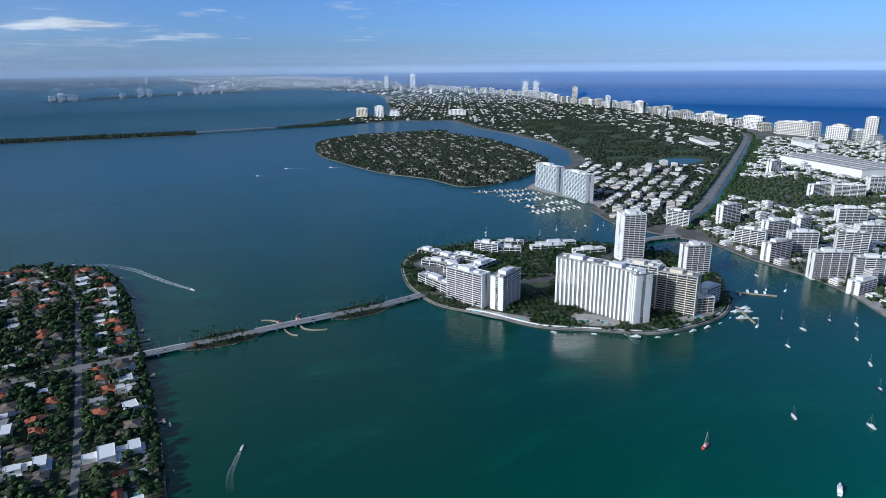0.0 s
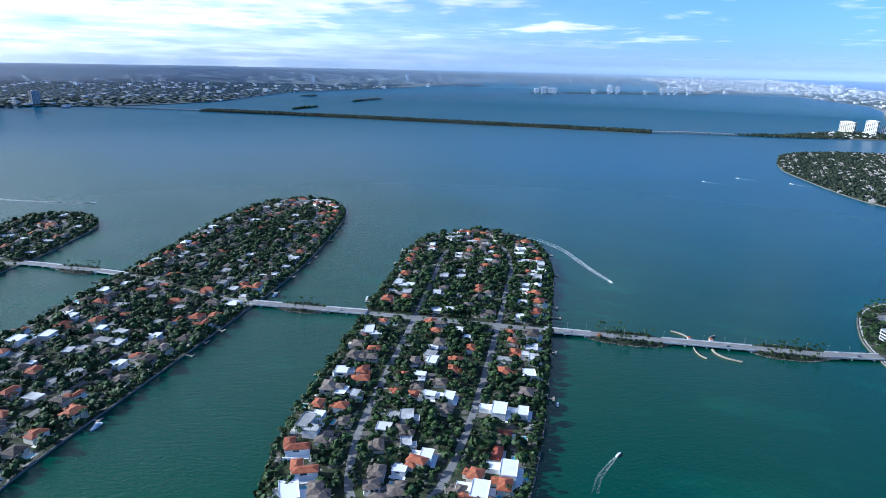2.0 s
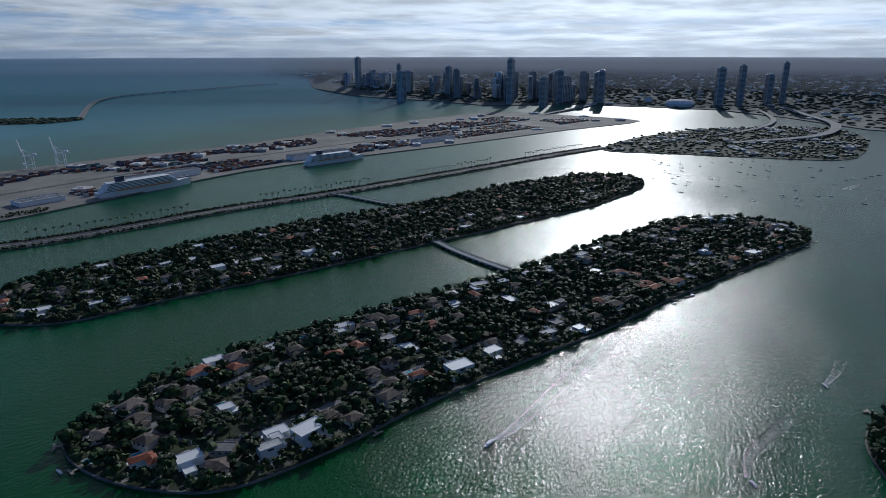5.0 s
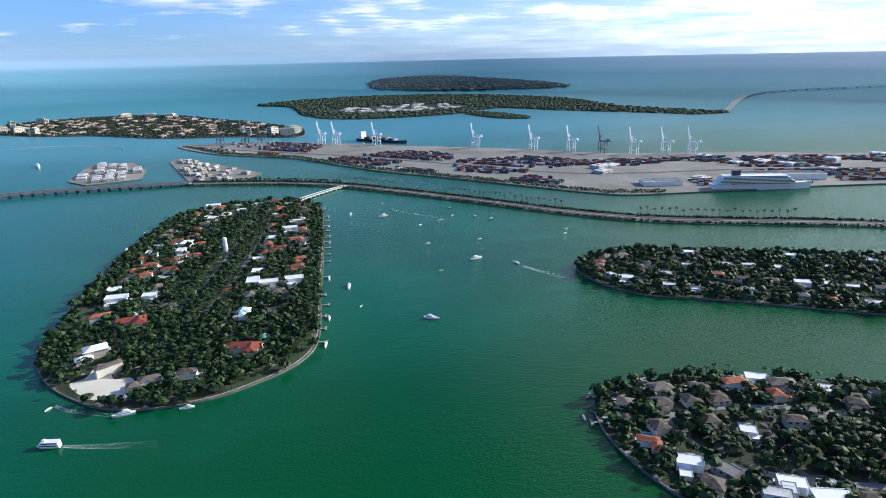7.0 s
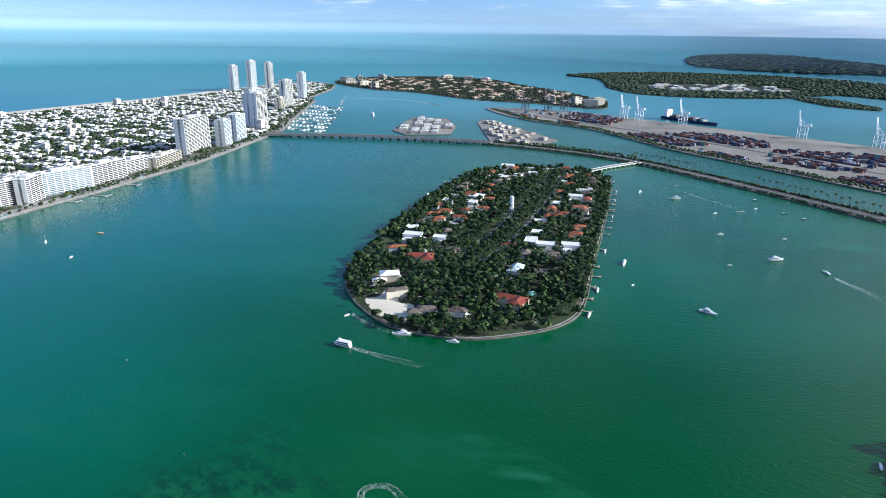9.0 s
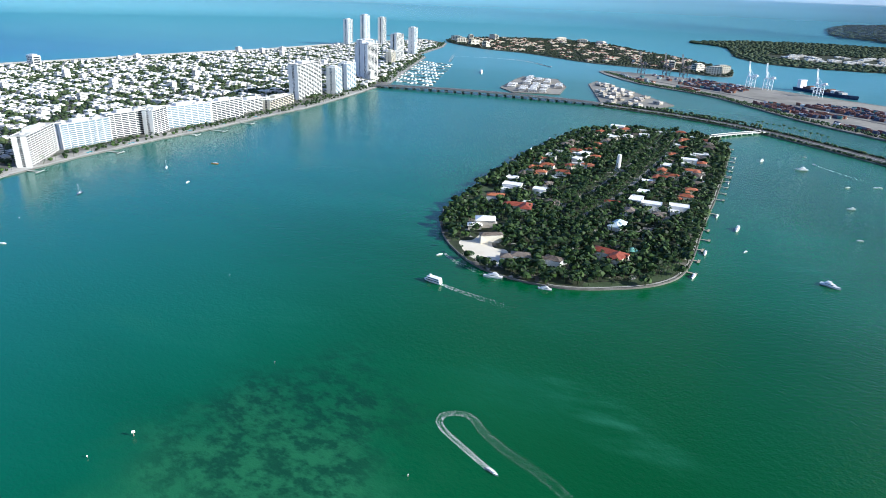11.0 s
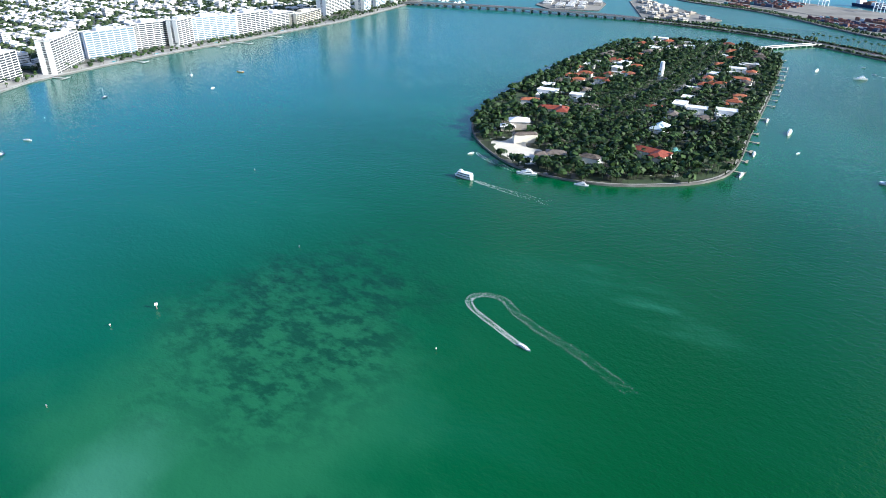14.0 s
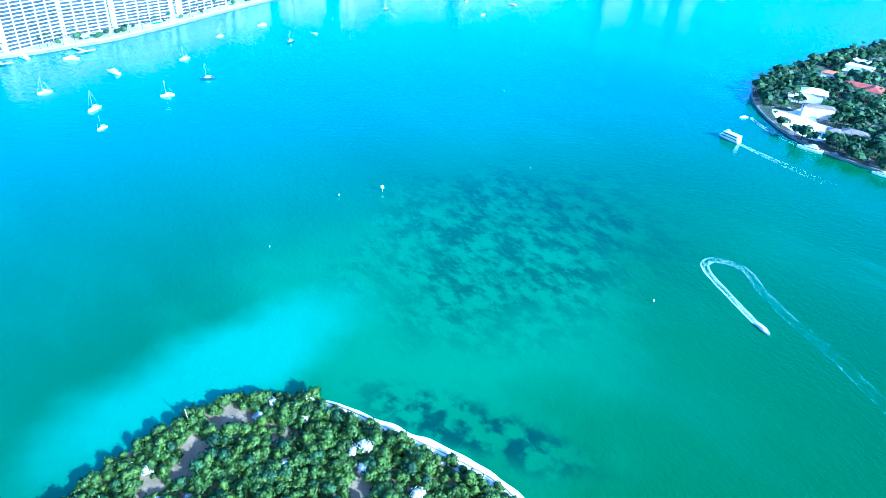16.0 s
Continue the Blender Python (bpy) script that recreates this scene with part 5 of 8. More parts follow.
def gazebo():
    ob = thing("gazebo", "round garden pavilion with a turquoise copper roof", "gazebo", stand(-53, -118, 0, LAND))
    post = Solid().tube([(0, 0, 0, 0.25), (0, 0, 4, 0.22)], 6).mesh("post", WHITE)
    for i in range(8):
        part("post", post, None, ob).location = (5 * math.cos(i * math.pi / 4), 5 * math.sin(i * math.pi / 4), 0)
    copper = material("verdigris_copper", [(0.10, 0.34, 0.28), (0.16, 0.44, 0.36), (0.24, 0.5, 0.42)], 0.6)
    part("roof", Solid().tube([(0, 0, 3.8, 6.2), (0, 0, 4.1, 6.2), (0, 0, 6.0, 3.2), (0, 0, 7.2, 0.3)], 16), copper, ob)
    claim(-53, -118, 8)


def pavilion():
    ob = thing("pavilion", "long pavilion with a pale blue ribbed metal roof", "pavilion", stand(-26, -196, 78, LAND))
    pale = material("pale_blue_metal_roof", [(0.45, 0.60, 0.66), (0.58, 0.70, 0.74), (0.66, 0.76, 0.79)], 0.35)
    part("wall", Solid().box(-14, -7, -0.5, 14, 7, 5), WHITE, ob)
    r = Solid()
    hip(r, 28, 14, 5, 4.5, 1.2)
    part("roof", r, pale, ob)
    rib = Solid().bar((0, -8, 5.1), (0, -0.3, 9.6), 0.22).bar((0, 0.3, 9.6), (0, 8, 5.1), 0.22).mesh("rib", pale)
    for i in range(9):
        part("rib", rib, None, ob).location = (-7 + i * 1.75, 0, 0)
    claim(-26, -196, 15)


def monument(name, label, x, y, h, w):
    ob = thing(name, label, "monument", stand(x, y, 20, LAND))
    part("base", Solid().tube([(0, 0, -0.5, w * 1.6), (0, 0, 1.2, w * 1.6), (0, 0, 1.2, w * 1.2), (0, 0, 2.4, w * 1.2)], 8), CONCRETE, ob)
    part("shaft", Solid().tube([(0, 0, 2.3, w), (0, 0, h - 2, w * 0.82), (0, 0, h, w * 0.7)], 10), WHITE, ob)
    claim(x, y, w * 2)


gazebo()
pavilion()
monument("water_tower", "round white tower rising over the avenue trees", 12, -478, 27, 4.2)
claim_line([(12, -478), (16, -455)], 4)
settle(STAR, [38, 90], 46, [], skip=lambda x, y: y > -215, docks=0.75)
grove(STAR, 8.2, "dense tropical garden trees between the villas", palms=0.36, low=1.05, high=1.95)
ribbon("path", "sandy promenade along the island's seawall", [(x + nx * 2.6, y + ny * 2.6) for x, y, nx, ny in edge_frame(STAR, 10) if x < 20 and y > -500], 1.8, LAND + 0.1, PAVED)
shore_palms = []
for gap in (6.5, 12.0, 18.0):
    for x, y, nx, ny in edge_frame(STAR, 8.5):
        if y > -330 and x < 60 and dice.random() < 0.8:
            k = dice.uniform(0.8, 1.2)
            shore_palms.append((dice.randrange(4), x + nx * gap + dice.uniform(-1.5, 1.5), y + ny * gap + dice.uniform(-1.5, 1.5), LAND, dice.uniform(0, 6.28), k, k))
scatter("palm_trees", "rows of palms along the island's promenade", "palm trees", PALMS, shore_palms, LEAF)

for x, y, nx, ny in edge_frame(STAR, 37):
    if -720 < y < -70 and x < -90 and dice.random() < 0.7:
        DOCKS[dice.random() < 0.5].put(stand(x - nx * 0.6, y - ny * 0.6, math.degrees(math.atan2(-ny, -nx)) - 90, 0))
        if dice.random() < 0.5:
            YACHTS[dice.choice((0, 1, 1))].put(stand(x - nx * 10 - ny * 8, y - ny * 10 + nx * 8, math.degrees(math.atan2(ny, nx)) + 90, 0, 0.9))

AVENUE_PALMS = []
for line in AVENUE:
    for side in (-5.5, 5.5):
        for i in range(60):
            t = i / 60 * (len(line) - 1)
            a, b = line[int(t)], line[min(len(line) - 1, int(t) + 1)]
            AVENUE_PALMS.append((i % 4, a[0] + (b[0] - a[0]) * (t % 1) + side, a[1] + (b[1] - a[1]) * (t % 1), LAND, i * 1.7, 1.1, 1.3))
scatter("avenue_palms", "tall palms in rows along the avenue", "palm trees", PALMS, AVENUE_PALMS, LEAF)



def crossing(poly, line):
    ribbon("road", "causeway road across the island", curve(line, False, 4), 14, LAND + 0.1, PALE_ROAD)
    claim_line(line, 9)


crossing(RIVO, [(-50, 1267), (-170, 1268), (-298, 1268)])
crossing(DILIDO, [(-461, 1264), (-560, 1280), (-640, 1310), (-712, 1328)])
crossing(MARINO, [(-903, 1336), (-1010, 1325), (-1130, 1316)])
def joined_houses(label, poly, rows, gap, roads, seed, skip=0.1):
    """Houses of an island farther off, joined: walls, tile roofs, flat roofs."""
    r = random.Random(seed)
    for inset in roads:
        loop = inset_loop(poly, inset)
        ribbon("road", "grey asphalt residential street", loop, 7, LAND + 0.06, PALE_ROAD)
        claim_line(loop, 4.5)
    s = Solid()
    for n, inset in enumerate(rows):
        for x, y, nx, ny in edge_frame(poly, gap):
            px, py = x + nx * inset + r.uniform(-6, 6), y + ny * inset + r.uniform(-6, 6)
            if not inside(px, py, poly) or away(px, py, poly) < inset * 0.86 or not free(px, py) or r.random() < skip:
                continue
            h, w, d = r.choice((3.6, 6.2, 6.8)), r.uniform(13, 20), r.uniform(9, 14)
            a = math.atan2(ny, nx) + r.choice((0, 0, math.pi / 2, math.pi)) + r.uniform(-0.15, 0.15)
            q = Solid()
            q.box(-w / 2, -d / 2, -0.5, w / 2, d / 2, h)
            q.box(-w * 0.1, d * 0.3, -0.5, w * 0.45, d * 0.95, h * 0.7)
            k = r.choices((1, 2, 3, 4), (4, 8, 5, 1))[0]
            n0 = len(q.m)
            if k in (1, 2):
                hip(q, w, d, h, d * 0.22, mi=k); hip(q, w * 0.55, d * 0.65, h * 0.7, d * 0.15, at=(w * 0.175, d * 0.62), mi=k)
            else:
                flat_roof(q, w, d, h); flat_roof(q, w * 0.55, d * 0.65, h * 0.7, at=(w * 0.175, d * 0.62))
                q.m[n0:] = [k] * (len(q.m) - n0)
            for t in range(3):
                q.box(-w * 0.4 + t * w * 0.3, -d / 2 - 0.06, h - 2.4, -w * 0.4 + t * w * 0.3 + 2.4, -d / 2, h - 0.9, 5)
            base = len(s.v)
            c, e = math.cos(a - math.pi / 2), math.sin(a - math.pi / 2)
            s.v += [(px + v[0] * c - v[1] * e, py + v[0] * e + v[1] * c, v[2] + LAND) for v in q.v]
            s.f += [tuple(i + base for i in f) for f in q.f]
            s.m += q.m
            claim(px, py, 9.5)
    tagged(new("houses", s.mesh("houses", STUCCO, TILE_ROOF, GREY_ROOF, FLAT_ROOF, WHITE, WINDOW)), label, "houses", kind="stuff")


# the larger villas of the causeway islands and the long islands: place, turn, size, kind
NOTABLE = [(-91, 1049, 90, 1.25, 6), (-73, 955, 90, 1.25, 6), (-93, 923, 90, 1.25, 6), (-68, 1052, 90, 0.95, 6), (-260, 1000, 90, 0.95, 6),
           (-145, 961, 90, 0.95, 6), (-144, 1065, 90, 0.95, 6), (-254, 1051, 90, 0.95, 6), (-89, 1294, 90, 0.95, 6), (-275, 1608, 90, 0.95, 6),
           (-163, 938, 0, 0.9, 1), (-164, 1066, 0, 0.9, 1), (-183, 1106, 0, 0.9, 1), (-183, 1175, 0, 0.9, 1), (-146, 1214, 0, 0.9, 1),
           (-89, 1403, 0, 0.9, 1), (-217, 1564, 0, 0.9, 1), (-160, 1590, 0, 0.9, 1), (-238, 917, 20, 1.3, 4), (-257, 946, 20, 1.3, 4),
           (-201, 1102, 90, 0.85, 0), (-199, 1064, 90, 0.85, 0), (-179, 1063, 90, 0.85, 0), (-96, 1244, 90, 0.85, 0), (-79, 1011, 90, 0.85, 0),
           (-89, 1556, 90, 0.85, 0), (-263, 1241, 90, 0.85, 0), (-270, 1189, 90, 0.85, 0), (-85, 978, 90, 0.7, 10), (-593, 732, 25, 1.25, 6),
           (-514, 774, 25, 1.25, 6), (-502, 797, 25, 1.25, 6), (-558, 740, 25, 1.3, 11), (-524, 749, 25, 0.75, 10), (-584, 832, 90, 0.85, 6),
           (-688, 1010, 90, 0.85, 6), (-606, 1030, 90, 0.85, 6), (-675, 1166, 90, 0.85, 6), (-519, 1128, 90, 0.85, 6), (-513, 1054, 90, 0.85, 6),
           (-496, 865, 90, 0.85, 6), (-509, 986, 90, 0.9, 4), (-612, 807, 90, 0.9, 4), (-686, 1106, 90, 0.9, 4), (-521, 1180, 90, 0.9, 4),
           (-505, 119, -30, 1.1, 6), (-368, 214, -30, 1.1, 6), (-422, 256, -30, 1.1, 6), (-631, 375, -30, 1.1, 6), (-439, 190, -30, 1.0, 1),
           (-1090, 578, -30, 1.0, 1), (-608, 288, -30, 1.0, 1), (-725, 449, -30, 1.0, 1), (-557, 323, -30, 1.1, 4), (-354, 180, -30, 1.1, 4),
           (-938, 466, -30, 1.1, 4), (-533, -167, -30, 1.1, 6), (-742, -80, -30, 1.1, 6), (-855, 3, -30, 1.1, 6), (-683, -242, -30, 1.1, 1),
           (-815, -181, -30, 1.1, 1)]
for x, y, t, size, k in NOTABLE:
    if free(x, y):
        lot_house(x, y, t, size * 0.8, k, 0.6)
        claim(x, y, 14 * size)
settle(RIVO, [21], 37, [70], docks=0.5)
settle(DILIDO, [21], 36, [62], docks=0.45)
settle(HIBISCUS, [24], 42, [58], docks=0.45)
joined_houses("houses of the island's inner rows under the trees", RIVO, [46, 92, 112], 28, [], 83, 0.42)
joined_houses("houses of the island's inner rows under the trees", DILIDO, [45, 82, 106], 27, [], 84, 0.4)
joined_houses("houses of the island's inner rows under the trees", HIBISCUS, [46, 80], 32, [], 85, 0.55)
joined_houses("villas with tile and flat roofs along the far long island", PALM, [26, 82], 33, [54], 81, 0.35)
joined_houses("villas with tile and flat roofs on the farther island", MARINO, [26, 82], 28, [55], 82)
grove(RIVO, 7.6, "garden trees crowding between houses and streets", keep=0.93, low=0.7, high=2.0, shore=0.95)
grove(DILIDO, 7.8, "garden trees crowding between houses and streets", keep=0.93, low=0.7, high=2.0, shore=0.95)
grove(HIBISCUS, 8.0, "dense garden trees on the long island", palms=0.22, low=0.8, high=2.1, keep=0.95, shore=1.0)
grove(PALM, 8.4, "dense garden trees on the long island", palms=0.25, low=0.8, high=2.1, keep=0.95, shore=1.0)
grove(MARINO, 8.6, "garden trees on the island", keep=0.88, low=0.7, high=2.0, shore=1.0)


def city_blocks(name, label, poly, turn, lot, fill, low, high, roof=None, wall=None, street=17.0, rows=6, far=0.0, seed=3, skip=None, margin=14, tall=0.0):
    """Low buildings on a street grid, joined: walls with dark window strips, roofs and parapets."""
    r = random.Random(seed)
    s = Solid()
    c, q = math.cos(radians(turn)), math.sin(radians(turn))
    us = [x * c + y * q for x, y in poly]
    vs = [-x * q + y * c for x, y in poly]
    u, n = min(us), 0
    while u < max(us):
        n += 1
        if n % rows == 0:
            u += street
        v, m = min(vs), 0
        while v < max(vs):
            m += 1
            if m % 3 == 0:
                v += street
            x, y = u * c - v * q, u * q + v * c
            if r.random() < fill and inside(x, y, poly) and free(x, y) and (margin == 0 or away(x, y, poly) > margin) and not (skip and skip(x, y)):
                w, d = min(lot, 62) * r.uniform(0.55, 0.86), min(lot, 62) * r.uniform(0.55, 0.86)
                h = r.uniform(low, high) * (r.uniform(2.0, 3.6) if r.random() < tall else 1)
                sc = shrink(x, y)
                gx, gy, gz = ground_at(x, y, LAND)
                a = radians(turn)
                b = [(-w / 2, -d / 2), (w / 2, -d / 2), (w / 2, d / 2), (-w / 2, d / 2)]
                pl = [(gx + sc * (p[0] * math.cos(a) - p[1] * math.sin(a)), gy + sc * (p[0] * math.sin(a) + p[1] * math.cos(a))) for p in b]
                s.prism(pl, gz - 6 * sc, gz + h * sc, 0, 1)
                for t in range(int(h / 3.4) if lot < 60 else 0):
                    pl2 = [(gx + (p[0] - gx) * 1.006, gy + (p[1] - gy) * 1.006) for p in pl]
                    s.prism(pl2, gz + (1.5 + 3.4 * t) * sc, gz + (2.4 + 3.4 * t) * sc, 2)
                bx = [(gx + (p[0] - gx) * 0.3, gy + (p[1] - gy) * 0.35) for p in pl]
                s.prism(bx, gz + h * sc, gz + (h + 1.8) * sc, 0, 1)
                claim(x, y, lot * 0.42)
            v += lot
        u += lot
    ob = new(name, s.mesh(name, wall or STUCCO, roof or FLAT_ROOF, WINDOW))
    return tagged(ob, label, "buildings", kind="stuff")


def far_grove(name, label, poly, gap, keep=0.8, low=0.8, high=1.5, seed=5, skip=None, mat=None, z=LAND, tall=1.0):
    r = random.Random(seed)
    xs, ys = [p[0] for p in poly], [p[1] for p in poly]
    out = []
    x = min(xs)
    while x < max(xs):
        y = min(ys)
        while y < max(ys):
            px, py = x + r.uniform(-0.5, 0.5) * gap, y + r.uniform(-0.5, 0.5) * gap
            if r.random() < keep and inside(px, py, poly) and free(px, py) and not (skip and skip(px, py)):
                w = r.uniform(low, high) * gap / 8
                out.append((r.randrange(5), px, py, z, r.uniform(0, 6.28), w, min(w, r.uniform(0.8, 1.7)) * tall))
            y += gap
        x += gap
    return scatter(name, label, "trees", FAR_TREES, out, mat or LEAF)


for poly, seed in ((MARCO, 21), (BISCAYNE, 22)):
    ribbon("road", "causeway road across the island", [(min(p[0] for p in poly) + 8, 1340), (max(p[0] for p in poly) - 8, 1335)], 12, LAND + 0.1, PALE_ROAD)
    city_blocks("houses", "pale-roofed houses among trees on the far island", poly, 12, 24, 0.55, 3.5, 7, seed=seed)
    far_grove("trees", "trees between the far island's houses", poly, 8.5, seed=seed)
far_grove("trees", "mangroves covering the islet", PELICAN, 9, 0.95)
tower("apartment_tower", "grey apartment tower on the far island", -2408, 1330, 60, 45, 20, 80, STUCCO)
tower("apartment_tower", "low apartment block on the far island", -2330, 1290, 20, 50, 18, 40, STUCCO)

# ---- tower island on the causeway ----
for x, y, t, w, d, h, lab in ((394, 1222, 291, 66, 20, 50, "white apartment slab with balconies and a blank end wall"), (436, 1186, 27, 52, 20, 50, "white apartment tower with ribbon balconies"),
                              (524, 1128, 298, 62, 22, 72, "wing of a white high-rise with ribbed facade"), (546, 1072, 288, 60, 22, 72, "wing of a white high-rise with ribbed facade"), (556, 1044, 262, 20, 24, 70, "end wing of a white high-rise with dark glass"),
                              (606, 1090, 298, 52, 20, 62, "cream apartment tower with stacked balconies"), (632, 1044, 298, 54, 22, 57, "cream apartment wing with stacked balconies"), (750, 1258, 339, 40, 34, 85, "slim white tower with rounded balconies"),
                              (786, 1146, 340, 42, 24, 50, "white stepped apartment tower"), (384, 1300, 280, 78, 18, 15, "low white apartment block by the bridge"), (560, 1430, 310, 46, 16, 17, "white low apartment block with balconies"),
                              (690, 1390, 345, 78, 14, 9, "long low white building on the north shore"), (620, 1440, 330, 50, 14, 9, "low white building on the north shore"), (450, 1330, 300, 70, 16, 10, "low white apartment building with flat roof"),
                              (500, 1400, 300, 60, 16, 10, "low white apartment building with flat roof"), (690, 1040, 10, 36, 18, 28, "white mid-rise beside the docks"), (440, 1400, 310, 60, 16, 9, "low white apartment building with flat roof"), (700, 1190, 340, 70, 40, 12, "broad parking podium of the towers"),
                              (472, 1424, 290, 60, 22, 7, "long low building with a grey flat roof"), (499, 1353, 20, 52, 24, 9, "broad low building with a white flat roof"), (452, 1366, 285, 54, 18, 8, "low white apartment building with flat roof"), (459, 1474, 300, 40, 20, 7, "low white clubhouse on the shore"), (594, 1408, 330, 44, 18, 9, "low white building with a tiled roof court"), (666, 1384, 340, 66, 14, 8, "long white building with an orange roof edge"), (714, 1323, 345, 60, 16, 9, "low white building on the north shore"), (659, 1029, 340, 36, 20, 22, "white mid-rise behind the cream tower"), (723, 1193, 335, 60, 30, 14, "white parking podium between the towers")):
    cream = "cream" in lab
    tower("apartment_tower" if h > 25 else "apartment_block", lab, x, y, t, w, d, h, CREAM if cream else WHITE, fins=9 if "ribbed" in lab else 4, group="causeway towers", ribbed="ribbed" in lab or "end wing" in lab)
    for k in range(-2, 3):
        claim(x + math.cos(radians(t)) * w * k / 4.2, y + math.sin(radians(t)) * w * k / 4.2, d * 0.62)
for x, y, t, w in ((366, 1262, 280, 0.9), (726, 1050, 40, 1.0)):
    POOLS.put(stand(x, y, t, LAND + 0.1, w)); claim(x, y, 7 * w)
ribbon("road", "divided causeway road across the tower island", curve([(344, 1282), (440, 1268), (600, 1245), (760, 1300), (842, 1330)], False, 5), 15, LAND + 0.08, ASPHALT)
claim_line(curve([(344, 1282), (440, 1268), (600, 1245), (760, 1300), (842, 1330)], False, 5), 9)
ribbon("path", "pale promenade along the seawall", [(p[0] + (590 - p[0]) * 0.012, p[1] + (1240 - p[1]) * 0.012) for p in BELLE + BELLE[:1]], 2.2, LAND + 0.05, CONCRETE)
for words, o, mm in (("paved car park beside the towers", [(560, 1180), (640, 1150), (660, 1200), (590, 1225)], PALE_ROAD), ("small green park lawn by the causeway", [(500, 1215), (540, 1205), (550, 1235), (508, 1245)], LAWN), ("paved pool terrace of the high-rise", [(470, 1105), (500, 1062), (530, 1030), (548, 1040), (520, 1080), (492, 1120)], CONCRETE)):
    if "terrace" not in words:
        lawn(words, o, mm)
lawn("pale pool terrace beside the white towers", [(368, 1192), (392, 1150), (424, 1112), (440, 1124), (414, 1160), (384, 1202)], PAVED)
lawn("round paved pool terrace of the high-rise", curve([(478, 1092), (490, 1064), (518, 1046), (536, 1056), (526, 1086), (500, 1104)]), PAVED)
lawn("paved terrace with a pool by the cream tower", [(606, 1008), (646, 1002), (690, 1016), (686, 1030), (640, 1022), (610, 1024)], PAVED)
lawn("pale car court between the low blocks", [(410, 1340), (440, 1300), (476, 1310), (470, 1370), (430, 1440), (400, 1430)], PALE_ROAD)
for x, y, t, w in ((384, 1182, 300, 0.9), (424, 1128, 305, 0.9), (498, 1078, 300, 1.1), (516, 1064, 330, 0.9), (640, 1012, 5, 1.0)):
    POOLS.put(stand(x, y, t, LAND + 0.16, w))
low_wall = Solid()
for i, p in enumerate(BELLE):
    q = BELLE[(i + 1) % len(BELLE)]
    if p[1] < 1200 and p[0] < 720:
        c = [(v[0] + (590 - v[0]) * 0.03, v[1] + (1240 - v[1]) * 0.03) for v in (p, q)]
        low_wall.bar((*c[0], LAND + 0.7), (*c[1], LAND + 0.7), 1.5)
tagged(new("garden_wall", low_wall.mesh("garden_wall", WHITE)), "low white garden wall behind the promenade", "wall", kind="structure")
grove(BELLE, 7.4, "park trees around the towers", keep=0.92, low=0.7, high=1.3)

# ---- barrier island city ----
for x, y, t, w, h, lab in ((838, -92, 301, 99, 46, ""), (862, -196, 262, 87, 40, "blue-grey"), (860, -284, 255, 78, 42, ""), (832, -325, 283, 48, 44, ""), (835, -405, 249, 94, 40, "blue"), (820, -498, 263, 84, 38, ""), (830, -598, 263, 77, 26, ""), (815, -676, 277, 110, 22, "cream"),
                            (838, -826, 272, 110, 84, ""), (815, -925, 276, 40, 66, "blue"), (822, -1005, 272, 52, 70, "blue"), (905, -1270, 250, 60, 112, "blue"), (870, -1225, 250, 40, 104, ""), (1562, -2290, 262, 42, 118, "blue"), (1493, -2335, 263, 44, 140, "blue"), (1449, -2430, 279, 52, 128, "coral"),
                            (1045, -1775, 268, 60, 100, ""), (1110, -2065, 278, 50, 110, "blue"), (1035, -1700, 280, 60, 42, "cream"), (950, -1330, 250, 50, 90, ""), (640, 430, 298, 62, 46, ""), (668, 380, 288, 62, 40, ""), (690, 310, 287, 70, 42, ""), (730, 225, 297, 80, 38, ""), (790, 130, 300, 74, 40, "blue"),
                            (830, 20, 290, 84, 36, ""), (690, 500, 300, 70, 48, ""), (760, 640, 320, 70, 45, ""), (860, 800, 330, 60, 42, "")):
    wall, glass = (CREAM, WINDOW) if lab == "cream" else (WHITE, BLUE_GLASS) if lab.startswith("blue") else (WHITE, WINDOW)
    tower("apartment_tower", ("%s apartment slab facing the bay" % {"": "white", "blue": "white and blue-glazed", "blue-grey": "curved grey-blue", "cream": "cream", "coral": "coral-topped white"}[lab]) + (" with ribbon balconies" if h < 60 else " of many storeys"), x, y, t, w, 20 if h < 60 else 26, h, wall, glass, group="bayfront towers", fins=max(3, int(w / 12)))
    for k in range(-3, 4):
        claim(x + math.cos(radians(t)) * w * k / 6, y + math.sin(radians(t)) * w * k / 6, 18)
for x, y, t, w, h in ((1125, 1345, 352, 50, 42), (1095, 1215, 347, 50, 38), (955, 1025, 330, 55, 44), (1175, 1212, 1, 36, 35), (1128, 1085, 312, 52, 39), (975, 1128, 357, 55, 33), (1018, 1385, 298, 46, 32), (1020, 1212, 293, 55, 30), (1345, 1210, 329, 60, 34), (935, 958, 359, 45, 20), (1775, 1690, 352, 40, 40), (1625, 1375, 319, 74, 30), (1720, 1362, 329, 39, 44), (1585, 1420, 350, 80, 30), (1050, 1130, 330, 50, 40), (1010, 985, 320, 60, 36), (1230, 1110, 330, 50, 34), (1090, 980, 320, 56, 28)):
    tower("apartment_tower", "white mid-rise apartment block with dark windows", x, y, t, w, 18, h, WHITE, group="bayfront towers", fins=4)
    claim(x, y, w * 0.5)
